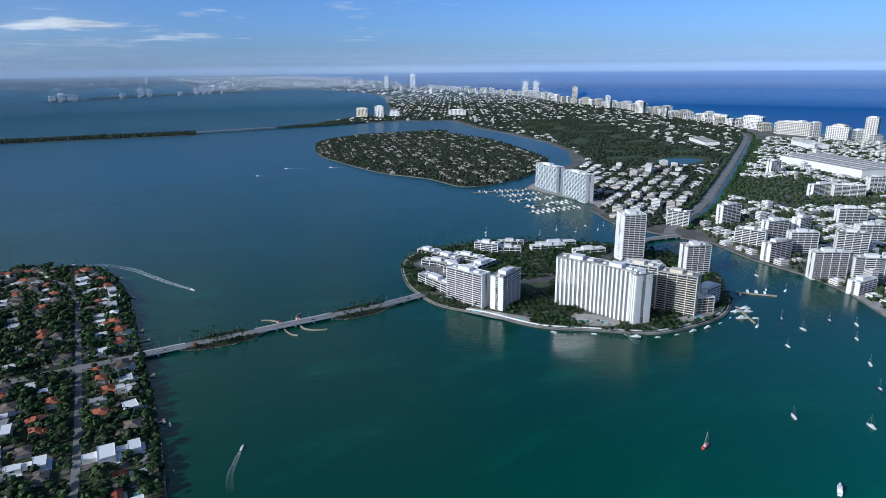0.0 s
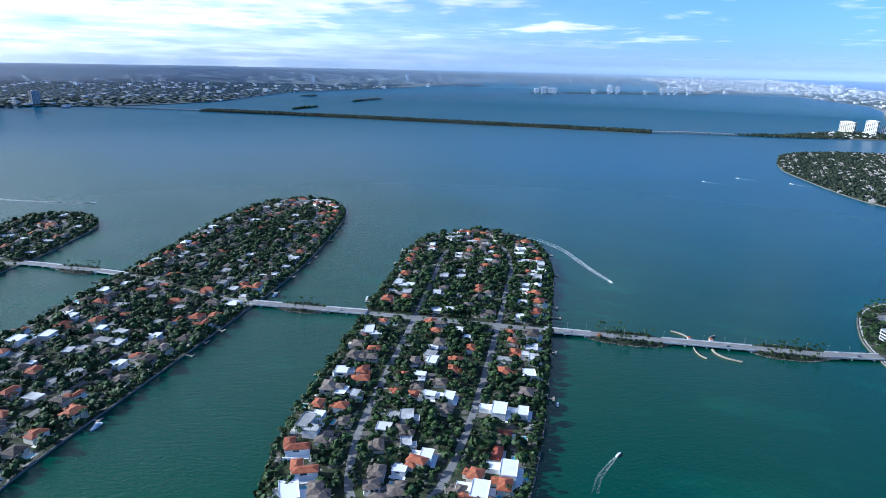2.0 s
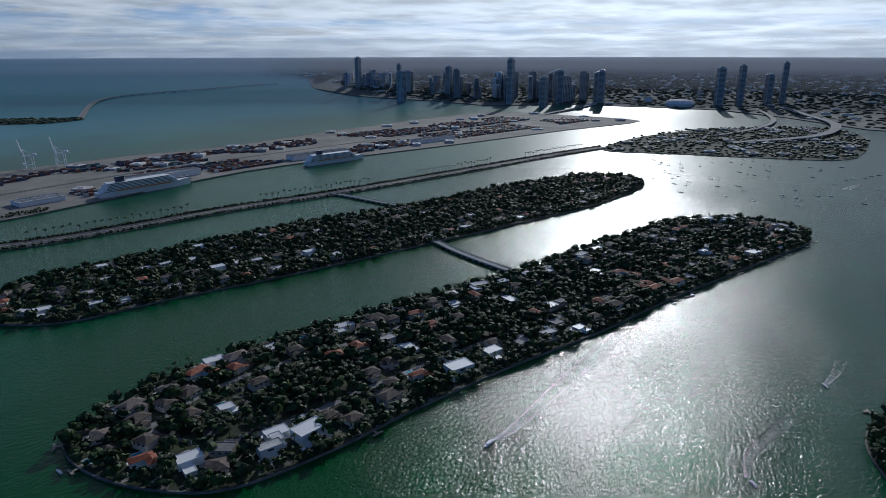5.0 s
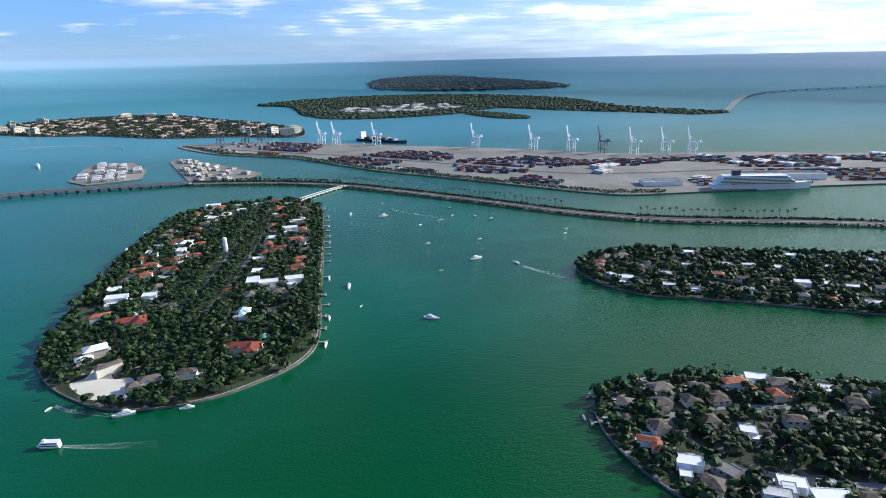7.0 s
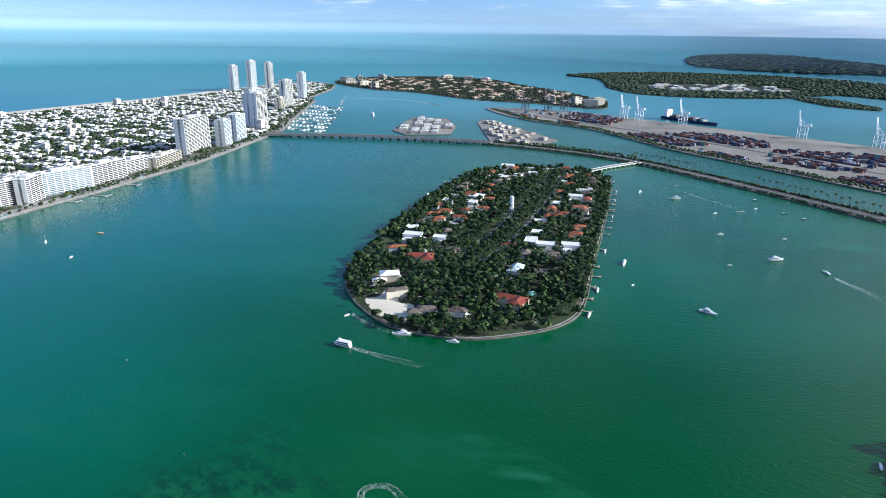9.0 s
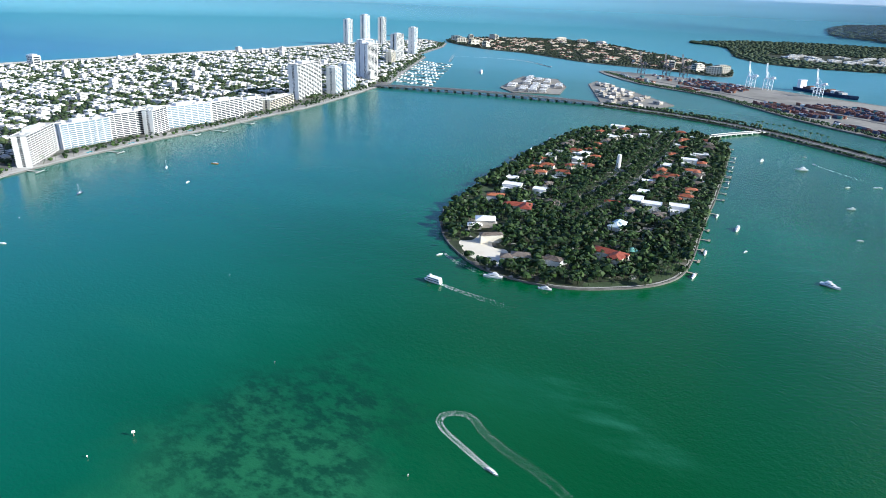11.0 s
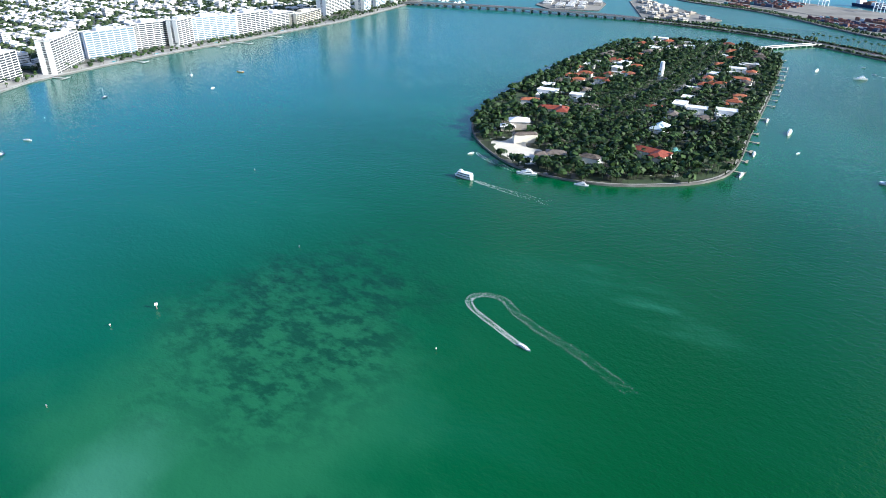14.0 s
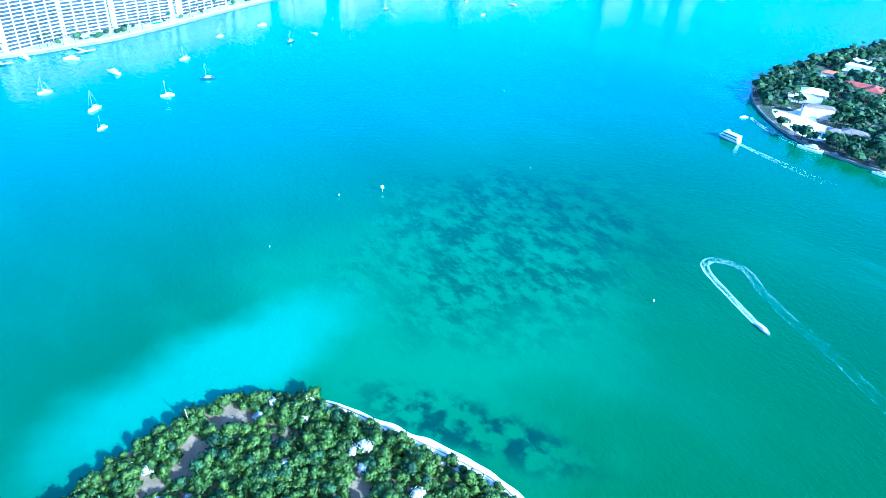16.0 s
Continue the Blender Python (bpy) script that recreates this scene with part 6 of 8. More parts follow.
for x, y, t, w, h in ((1030, 1850, 266, 100, 68), (1018, 1715, 264, 100, 68)):
    tower("apartment_tower", "broad white and blue twin tower above the marina", x, y, t, w, 24, h, WHITE, BLUE_GLASS, fins=8, group="marina towers")
    for k in range(-3, 4):
        claim(x + math.cos(radians(t)) * w * k / 6, y + math.sin(radians(t)) * w * k / 6, 20)


def hall(label, x, y, turn, w, d, h):
    ob = thing("exhibition_hall", label, "exhibition hall", stand(x, y, turn, LAND))
    part("wall", Solid().box(-w / 2, -d / 2, -5, w / 2, d / 2, h), WHITE, ob)
    part("roof", Solid().box(-w / 2 - 1, -d / 2 - 1, h, w / 2 + 1, d / 2 + 1, h + 1.2), FLAT_ROOF, ob)
    rib = Solid().box(-w / 2, -0.6, h + 1.2, w / 2, 0.6, h + 2.4).mesh("roof_rib", FLAT_ROOF)
    for i in range(5):
        part("roof_rib", rib, None, ob).location = (0, d * (i - 2) / 5.2, 0)
    for i in range(-3, 4):
        for j in range(-2, 3):
            a = radians(turn)
            claim(x + math.cos(a) * w * i / 6.5 - math.sin(a) * d * j / 4.5, y + math.sin(a) * w * i / 6.5 + math.cos(a) * d * j / 4.5, 36)


hall("vast white flat-roofed convention hall", 2040, 1640, 75, 330, 170, 24)
hall("long white school building with flat roofs", 2230, 2330, 60, 190, 60, 14)
hall("long white civic building with flat roofs", 2480, 2020, 60, 160, 70, 16)
BOULEVARD = [(930, 1330), (1010, 1390), (1230, 1500), (1420, 1620), (1900, 1930), (2500, 2330), (2700, 2500)]
ribbon("road", "wide boulevard beside a canal into the city", curve(BOULEVARD, False, 5), 22, LAND + 0.15, PALE_ROAD)
claim_line(curve(BOULEVARD, False, 5), 12)
CANAL = [(p[0] + 14, p[1] - 21) for p in BOULEVARD[1:6]]
ribbon("canal", "narrow canal of still green water beside the boulevard", curve(CANAL, False, 5), 14, LAND + 0.12, WATER)
claim_line(curve(CANAL, False, 5), 8)
GOLF = curve([(1420, 2080), (1560, 2020), (1760, 1900), (1980, 2060), (2060, 2380), (2350, 2900), (2500, 3400), (2200, 3620), (1950, 3300), (1850, 2900), (1650, 2420)])
far_grove("trees", "clumps of trees between the fairways", GOLF, 13, 0.85, 0.7, 1.3, seed=90, mat=FAR_LEAF, skip=lambda x, y: noise.noise(Vector((x * 0.009, y * 0.009, 0))) < -0.14 or (abs(x - 1730) < 120 and abs(y - 2020) < 75))
lawn("green golf course with fairways and trees", GOLF)
tagged(new("pond", sheet(curve([(1640, 1985), (1720, 1960), (1830, 2000), (1800, 2070), (1690, 2080)]), 30, LAND + 0.2).mesh("pond", WATER)), "dark blue pond on the golf course", "pond", kind="structure")
SHORE = [(1423, -2925), (1560, -2600), (1625, -2350), (1700, -1873), (1805, -1540), (1888, -1210), (1960, -933), (2200, -100), (2560, 900), (2900, 1963), (2930, 2250), (2998, 2608), (3150, 3072), (3620, 4328), (3760, 5072), (4200, 6260), (4700, 9742)]
ribbon("beach", "wide pale sand beach along the ocean", [(p[0] - 15, p[1]) for p in curve(SHORE, False, 5)], 85, LAND + 0.1, SAND)
claim_line([(p[0] - 15, p[1]) for p in SHORE[:10]], 48)
foam = Solid()
for i, p in enumerate(edge_frame(curve(SHORE, False, 5) + [(2000, 9000), (1000, -2900)], 26)):
    if p[0] > 1430 and p[1] < 4200 and p[0] > 1400 + (p[1] + 2925) * 0.2:
        k = dice.uniform(6, 22)
        foam.face([(p[0] + k - 3, p[1] - 16, 0.1), (p[0] + k + 4, p[1] - 10, 0.1), (p[0] + k + 6, p[1] + 12, 0.1), (p[0] + k, p[1] + 18, 0.1), (p[0] + k - 3, p[1] + 4, 0.1)])
tagged(new("surf", foam.mesh("surf", FOAM)), "broken white surf along the ocean beach", "surf", kind="stuff")

BEACH_CITY = [(800, -1080), (812, -1200), (930, -1560), (1035, -1960), (1110, -2100), (1185, -2520), (1290, -2760), (1410, -2840), (1540, -2350), (1630, -1850), (1740, -1500), (1830, -1150), (1900, -900), (2140, -80), (2500, 920), (2820, 1900), (2640, 2330), (1930, 1890), (1450, 1590), (1250, 1460), (1040, 1350), (975, 1260), (900, 900), (800, 700), (690, 540), (680, 430), (780, 180), (850, -10), (840, -300), (820, -700), (800, -900)]
north_homes = lambda x, y: (x - 1560) ** 2 + (y - 1490) ** 2 < 42000
city_blocks("low_rise_buildings", "white low-rise apartment houses on a street grid", BEACH_CITY, 80, 23, 0.70, 4.5, 9, roof=FLAT_ROOF, wall=PALE, seed=31, margin=8, skip=north_homes, tall=0.03, rows=5)
far_grove("trees", "dense street trees along the canal and boulevard", [(1010, 1360), (1230, 1470), (1420, 1590), (1900, 1900), (2480, 2290), (2500, 2250), (1920, 1850), (1440, 1545), (1250, 1440), (1030, 1330)], 9, 0.6, 0.8, 1.3, seed=92)
far_grove("trees", "street trees between the low buildings", BEACH_CITY, 9.5, 0.6, 0.8, 1.4, seed=32, mat=STREET_LEAF)
MIDTOWN = [(935, 1400), (1010, 1408), (1225, 1518), (1412, 1640), (1600, 1760), (1500, 2050), (1420, 2150), (1160, 1990), (1075, 1940), (1055, 1640), (985, 1590), (930, 1480)]
city_blocks("low_rise_buildings", "white and cream shops and offices beside the boulevard", MIDTOWN, 33, 32, 0.7, 5, 12, roof=PALE_ROOF, wall=PALE, seed=93, margin=6, tall=0.1, rows=3, street=14)
lawn("pale paved quay of the marina", [(988, 1600), (1008, 1640), (1000, 1760), (990, 1900), (1060, 1955), (1066, 1900), (1046, 1640), (1000, 1590)], PAVED)
far_grove("trees", "trees between the shops beside the boulevard", MIDTOWN, 10.5, 0.85, 0.8, 1.4, seed=94, mat=FAR_LEAF)
NORTH_CITY = [(1580, 1775), (1880, 1950), (2480, 2350), (2750, 2500), (2900, 2650), (3050, 3100), (3500, 4300), (3650, 5100), (4050, 6200), (4200, 6900), (2850, 6900), (2250, 5700), (1850, 4550), (1420, 4430), (1120, 4200), (1320, 4100), (1620, 4110), (1910, 3900), (1790, 3400), (1770, 3060), (1700, 2700), (1610, 2440), (1440, 2160), (1510, 2050)]
garden = lambda x, y: y > 2000 and dice.random() < 0.55
city_blocks("low_rise_buildings", "mixed low buildings and homes in the northern quarter", NORTH_CITY, 60, 27, 0.42, 4, 9, roof=FLAT_ROOF, wall=STUCCO, seed=33, margin=4, skip=garden, tall=0.03)
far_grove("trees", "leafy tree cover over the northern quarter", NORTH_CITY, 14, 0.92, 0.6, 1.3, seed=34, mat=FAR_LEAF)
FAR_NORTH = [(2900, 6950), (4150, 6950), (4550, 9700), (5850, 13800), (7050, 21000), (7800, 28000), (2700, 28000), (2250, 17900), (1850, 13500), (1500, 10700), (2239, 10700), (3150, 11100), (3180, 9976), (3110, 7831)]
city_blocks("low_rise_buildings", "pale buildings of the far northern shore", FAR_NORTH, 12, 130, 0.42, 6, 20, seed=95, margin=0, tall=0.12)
far_grove("trees", "tree cover of the far northern shore", FAR_NORTH, 105, 0.9, 0.6, 1.0, seed=96, mat=HAZED_WOODS, tall=0.8)
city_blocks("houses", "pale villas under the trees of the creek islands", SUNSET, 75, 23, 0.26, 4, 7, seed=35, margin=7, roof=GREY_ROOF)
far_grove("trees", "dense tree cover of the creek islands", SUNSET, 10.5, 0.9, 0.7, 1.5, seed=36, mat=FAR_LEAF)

walls = [WHITE, PALE, WHITE, CREAM]
for i, p in enumerate(edge_frame(curve(SHORE, False, 6) + [(2000, 9700), (900, -2900)], 95)):
    x, y = p[0], p[1]
    if x < 1500 + max(0, (y + 2925)) * 0.22 or y > 9500 or y < -1000:
        continue
    h = dice.uniform(18, 34) if y < 1700 else dice.uniform(34, 66)
    if y < 1700 and dice.random() < 0.45:
        continue
    far_tower("hotel", "white beachfront hotel slab beside the ocean" if y < 4000 else "pale beachfront high-rise far up the coast", x - dice.uniform(75, 120), y, dice.choice((75, 165, 345)), dice.uniform(40, 75), 24, h, walls[i % 4], WINDOW, "beachfront hotels")
for x, y, w, h in ((4060, 6140, 60, 150), (4140, 6060, 60, 150), (3580, 4776, 45, 140), (3400, 4184, 40, 92), (4380, 9500, 80, 205), (4200, 10100, 70, 175), (3050, 2953, 190, 46), (2930, 2605, 100, 62), (2770, 2079, 90, 58), (2820, 2314, 150, 60), (2850, 1985, 48, 100), (3200, 3655, 66, 82), (3150, 3400, 50, 56), (1553, 4560, 80, 55), (1620, 4420, 60, 72), (1710, 4400, 90, 42), (2108, 4238, 120, 38)):
    far_tower("hotel", "tall pale high-rise beside the ocean" if h > 85 else "broad pale beachfront block", x, y, 318 if y > 4000 else 278, w, 30, h, dice.choice(walls), WINDOW, "beachfront hotels")

# ---- causeways and bridges ----
def bridge(label, line, width, up, gap=26.0, rail=True, mat=None, wall=None):
    """A road bridge: deck, parapets and piers."""
    ob = thing("bridge", label, "bridge")
    pts = curve(line, False, 6)
    s, s2 = Solid(), Solid()
    n = len(pts)
    L, R = [], []
    for i in range(n):
        a, b = pts[max(0, i - 1)], pts[min(n - 1, i + 1)]
        q = math.hypot(b[0] - a[0], b[1] - a[1]) or 1
        L.append((-(b[1] - a[1]) / q, (b[0] - a[0]) / q))
    ends = [up * (0.45 + 0.55 * math.sin(math.pi * i / (n - 1)) ** 0.6) if up > 4 else up for i in range(n)]

    def strip(s, o0, o1, z0, z1):
        for i in range(n - 1):
            c = []
            for k in (i, i + 1):
                a = (pts[k][0] + L[k][0] * o0, pts[k][1] + L[k][1] * o0)
                b = (pts[k][0] + L[k][0] * o1, pts[k][1] + L[k][1] * o1)
                c.append((ground_at(*a, ends[k] + z0), ground_at(*b, ends[k] + z0), ground_at(*a, ends[k] + z1), ground_at(*b, ends[k] + z1)))
            p, q = c
            s.face([p[2], q[2], q[3], p[3]]); s.face([p[1], q[1], q[0], p[0]])
            s.face([p[0], q[0], q[2], p[2]]); s.face([q[1], p[1], p[3], q[3]])

    strip(s, -width / 2, width / 2, -1.2, 0)
    part("deck", s, wall or CONCRETE, ob)
    lane = Solid(); strip(lane, -width / 2 + 1.2, width / 2 - 1.2, 0.002, 0.06)
    part("roadway", lane, mat or PALE_ROAD, ob)
    if rail:
        for side in (-1, 1):
            r = Solid(); strip(r, side * width / 2 - 0.35, side * width / 2, 0, 1.0)
            part("parapet", r, wall or CONCRETE, ob)
    run = 0.0
    for i in range(n - 1):
        a, b = pts[i], pts[i + 1]
        q = math.hypot(b[0] - a[0], b[1] - a[1])
        while run < q:
            t = run / q
            x, y = a[0] + (b[0] - a[0]) * t, a[1] + (b[1] - a[1]) * t
            sc = shrink(x, y)
            pier = Solid().box(-1.0, -width * 0.46, -3, 1.0, width * 0.46, ends[i] - 0.8)
            o = part("pier", pier, wall or CONCRETE, ob)
            o.matrix_basis = stand(x, y, math.degrees(math.atan2(b[1] - a[1], b[0] - a[0])))
            run += gap
        run -= q
    return ob


WHITE_STONE = material("white_painted_concrete", [(0.50, 0.50, 0.49), (0.62, 0.62, 0.60), (0.70, 0.70, 0.68)], 0.7, scale=0.05, fine=0.6)
bridge("low white causeway bridge off the residential island", [(-55, 1266), (-25, 1266), (4, 1266)], 15, 3.4, wall=WHITE_STONE)
bridge("low white drawbridge with control houses", [(92, 1267), (140, 1268), (200, 1269)], 15, 3.8, wall=WHITE_STONE)
bridge("low white causeway bridge onto the tower island", [(284, 1272), (315, 1275), (348, 1280)], 15, 3.4, wall=WHITE_STONE)
bridge("low white causeway bridge between the islands", [(-296, 1268), (-330, 1267), (-356, 1266)], 15, 3.4, wall=WHITE_STONE)
bridge("low white causeway bridge between the islands", [(-420, 1265), (-442, 1264), (-464, 1264)], 15, 3.4, wall=WHITE_STONE)
bridge("low white causeway bridge to the next island", [(-708, 1327), (-735, 1330), (-762, 1332)], 14, 3.4, wall=WHITE_STONE)
bridge("low white causeway bridge to the next island", [(-835, 1336), (-870, 1337), (-908, 1337)], 14, 3.4, wall=WHITE_STONE)
bridge("causeway bridge to the far islands", [(-1128, 1317), (-1180, 1314), (-1230, 1312)], 14, 3.4)
bridge("causeway bridge to the far islands", [(-1310, 1312), (-1350, 1316), (-1392, 1325)], 14, 3.4)
bridge("causeway bridge between the far islands", [(-1950, 1340), (-1985, 1342), (-2012, 1342)], 14, 3.4)
bridge("long low causeway bridge to the mainland", [(-2485, 1345), (-2680, 1347), (-2880, 1348), (-3060, 1350)], 14, 4, gap=60)
bridge("bridge from the city onto the tower island", [(835, 1325), (885, 1330), (950, 1320)], 16, 3.8)
bridge("white arched bridge to the oval island", [(-112, -838), (-165, -905), (-232, -975)], 13, 4.0, gap=16, wall=WHITE_STONE)
bridge("narrow concrete bridge between the two long islands", [(-1000, 150), (-945, 225), (-893, 318)], 12, 3.8, gap=14)
bridge("narrow concrete bridge from the highway to the long island", [(-1256, -205), (-1238, -130), (-1195, 10)], 12, 3.6, gap=16)
bridge("highway bridge on many piers across the channel", [(790, -1102), (600, -1128), (395, -1150), (143, -1150)], 34, 8, gap=24, mat=ASPHALT)
bridge("arched bridge of the northern causeway", [(395, 4010), (610, 4020), (830, 4040)], 30, 10, gap=30)
bridge("long trestle of the northern causeway", [(-3130, 4290), (-2760, 4300), (-2340, 4300)], 26, 6, gap=50)
bridge("curving elevated highway onto the mainland", [(-2450, 640), (-2750, 950), (-3200, 1080), (-3700, 1020), (-4200, 960)], 36, 12, gap=70)
bridge("curving highway ramp beside the bay", [(-2600, 560), (-2950, 760), (-3400, 860), (-4100, 820)], 22, 8, gap=70)
bridge("port bridge to the mainland", [(-3250, -200), (-3600, -120), (-3980, -60)], 24, 9, gap=60)
bridge("long low causeway far across the southern bay", [(-2300, -2260), (-3400, -3300), (-4637, -3450), (-5600, -3500)], 26, 7, gap=120)


ISLETS = [curve([(0, 1262), (20, 1250), (60, 1247), (90, 1254), (98, 1266), (85, 1281), (50, 1288), (15, 1282)], per=5), curve([(196, 1268), (212, 1253), (250, 1250), (280, 1260), (290, 1272), (276, 1286), (245, 1292), (210, 1286)], per=5),
          curve([(-424, 1264), (-405, 1252), (-370, 1251), (-352, 1262), (-356, 1276), (-380, 1284), (-410, 1280)], per=5), curve([(-838, 1334), (-818, 1320), (-780, 1316), (-760, 1328), (-764, 1346), (-790, 1354), (-822, 1350)], per=5), curve([(-1312, 1312), (-1290, 1296), (-1250, 1294), (-1228, 1308), (-1240, 1328), (-1280, 1330)], per=5)]
for i, o in enumerate(ISLETS):
    cy = sum(p[1] for p in o) / len(o)
    a, b = min(p[0] for p in o), max(p[0] for p in o)
    mid = {0: 1267, 1: 1270, 2: 1265, 3: 1334, 4: 1312}[i]
    land("ground", "narrow causeway islet with rough banks", o, SOIL, step=30, z=1.3, wall=None)
    r = random.Random(i)
    s = Solid()
    for x, y, nx, ny in edge_frame(o, 1.7):
        for k in range(2):
            c = (x - nx * r.uniform(-1.4, 1.2), y - ny * r.uniform(-1.4, 1.2), r.uniform(-0.3, 0.9))
            q = r.uniform(0.5, 1.25)
            s.tube([(c[0], c[1], c[2] - q * 0.6, q * 0.7), (c[0] + r.uniform(-0.2, 0.2), c[1], c[2], q), (c[0], c[1] + r.uniform(-0.2, 0.2), c[2] + q * 0.6, q * 0.5)], 5)
    tagged(new("riprap", s.mesh("riprap", ROCK)), "rough grey boulders round the islet", "boulders", kind="stuff")
    ribbon("road", "causeway road over the islet", [(a - 6, mid), (b + 6, mid)], 14, 3.3, PALE_ROAD, thick=2.2)
    claim_line([(a - 6, mid), (b + 6, mid)], 7.5)
    grove(o, 4.2, "low trees and bushes on the causeway islet", palms=0.12, low=0.7, high=1.3, keep=0.8)


def autumn_tree():
    v, f = broadleaf(99, 2, 120, 0.5)
    rust = material("rusty_foliage", [(0.10, 0.035, 0.012), (0.20, 0.07, 0.02), (0.28, 0.12, 0.04)], 0.7, island=0.7)
    ob = thing("tree", "rust-red leafed tree at the bridge head", "tree", stand(14, 1257, 0, 1.2, 1.0))
    sol = Solid(); sol.v = [tuple(p) for p in v[8:]]; sol.f = [tuple(q - 8) for q in f if min(q) >= 8]; sol.m = [0] * len(sol.f)
    part("crown", sol, rust, ob)
    part("trunk", Solid().tube([(0, 0, -0.4, 0.35), (0, 0, 4.4, 0.2)], 6), BARK, ob)


autumn_tree()


def fender_kind():
    ob = thing("bridge_fender", "curved timber fender wall guiding boats to the drawbridge", "fender", group="bridge fenders")
    s = Solid()
    pts = curve([(0, 0), (-2, 12), (-9, 22), (-20, 28)], False, 5)
    for i in range(len(pts) - 1):
        s.bar((*pts[i], 1.2), (*pts[i + 1], 1.2), 1.6)
    part("wale", s, WOOD, ob)
    me = Solid().tube([(0, 0, -3, 0.4), (0, 0, 2.6, 0.36)], 6).mesh("pile", WOOD)
    for p in pts[::3]:
        part("pile", me, None, ob).location = (*p, 0)
    return ob


fk = Kind(fender_kind())
for x, y, m in ((128, 1277, pose(0, 0, 0)), (150, 1277, Matrix.Diagonal((-0.6, 0.9, 1, 1))), (128, 1258, Matrix.Diagonal((-0.5, -1, 1, 1))), (150, 1258, Matrix.Diagonal((-1.4, -1, 1, 1)))):
    fk.put(Matrix.Translation((x, y, 0)) @ m)
for x in (126, 152):
    ob = thing("control_house", "small white bridge keeper's house with tiled cap", "control house", stand(x, 1278, 0, 3.0))
    part("wall", Solid().box(-2, -2, -3, 2, 2, 3.6), WHITE, ob)
    r = Solid(); hip(r, 4, 4, 3.6, 1.3, 0.5); part("roof", r, TILE_ROOF, ob)


def lamp_kind():
    ob = thing("street_lamp", "tall grey street lamp on the causeway", "street lamp", group="causeway lamps")
    part("pole", Solid().tube([(0, 0, 0, 0.14), (0, 0, 10, 0.09)], 6), STEEL, ob)
    arm = part("arm", Solid().bar((0, 0, 10), (2.2, 0, 10.4), 0.14), STEEL, ob)
    part("lamp_head", Solid().box(1.8, -0.2, 10.3, 3.0, 0.2, 10.5), STEEL, arm)
    return Kind(ob)


LAMPS = lamp_kind()
for i in range(17):
    x = -50 + i * 24
    LAMPS.put(stand(x, 1273.2 + (x > 200) * (x - 200) * 0.05, 270, 3.2))


def car_kind(mat, label):
    ob = thing("car", label, "car", group="cars on the causeways")
    part("body", Solid().prism([(-2.2, -0.9), (2.1, -0.9), (2.3, 0), (2.1, 0.9), (-2.2, 0.9), (-2.3, 0)], 0.35, 0.95, base=True), mat, ob)
    part("cabin", Solid().prism([(-1.5, -0.75), (0.8, -0.75), (0.8, 0.75), (-1.5, 0.75)], 0.95, 1.5), WINDOW, ob)
    me = Solid().box(-0.33, -0.95, 0, 0.33, 0.95, 0.64).mesh("wheel_pair", ASPHALT)
    for x in (-1.4, 1.4):
        part("wheel_pair", me, None, ob).location = (x, 0, 0)
    return Kind(ob)


CARS = [car_kind(HULL, "white saloon car on the causeway"), car_kind(NAVY, "dark blue car on the causeway"), car_kind(STEEL, "silver grey car on the causeway"), car_kind(RED, "bright red car on the causeway")]

# highway causeway on fill
HIGHWAY = curve([(150, -1152), (8, -1112), (-127, -1056), (-235, -985), (-347, -875), (-481, -730), (-620, -570), (-740, -465), (-880, -395), (-1058, -318), (-1252, -210), (-1573, -55), (-1967, 125), (-2230, 262)], False, 5)


def offset(line, d):
    out = []
    for i in range(len(line)):
        a, b = line[max(0, i - 1)], line[min(len(line) - 1, i + 1)]
        q = math.hypot(b[0] - a[0], b[1] - a[1]) or 1
        out.append((line[i][0] - (b[1] - a[1]) / q * d, line[i][1] + (b[0] - a[0]) / q * d))
    return out


land("ground", "long narrow fill of the highway causeway with rocky banks", offset(HIGHWAY, 26) + offset(HIGHWAY, -24)[::-1], SOIL, z=1.5, step=80, wall=ROCK)
for d in (9.5, -9.5):
    ribbon("road", "asphalt carriageway of the highway causeway", offset(HIGHWAY, d), 14, 1.75, ASPHALT)
ribbon("median", "pale kerbed median of the highway", HIGHWAY, 2.2, 2.1, CONCRETE)
claim_line(HIGHWAY, 17)
far_grove("bushes", "low bushes on the causeway's banks", offset(HIGHWAY, 25.5) + offset(HIGHWAY, 18)[::-1], 4.0, 0.95, 0.9, 1.9, seed=41, z=0.9)
far_grove("bushes", "scrub along the causeway's southern bank", offset(HIGHWAY, -19) + offset(HIGHWAY, -24)[::-1], 4.0, 0.95, 0.9, 1.9, seed=71, z=0.9)


def palm_kind(i):
    ob = thing("palm_tree", "slender royal palm beside the highway", "palm tree", group="causeway palms")
    v, f = PALMS[i]
    t = Solid(); t.tube([(0, 0, -0.5, 0.26), (0, 0, 3, 0.22), (v[4:8, 0].mean(), 0, v[4:8, 2].mean(), 0.15)], 6)
    part("trunk", t, BARK, ob)
    s = Solid(); s.v = [tuple(p) for p in v[8:]]; s.f = [tuple(int(a) - 8 for a in q) for q in f if min(q) >= 8]; s.m = [0] * len(s.f)
    part("crown", s, LEAF, ob)
    return Kind(ob)


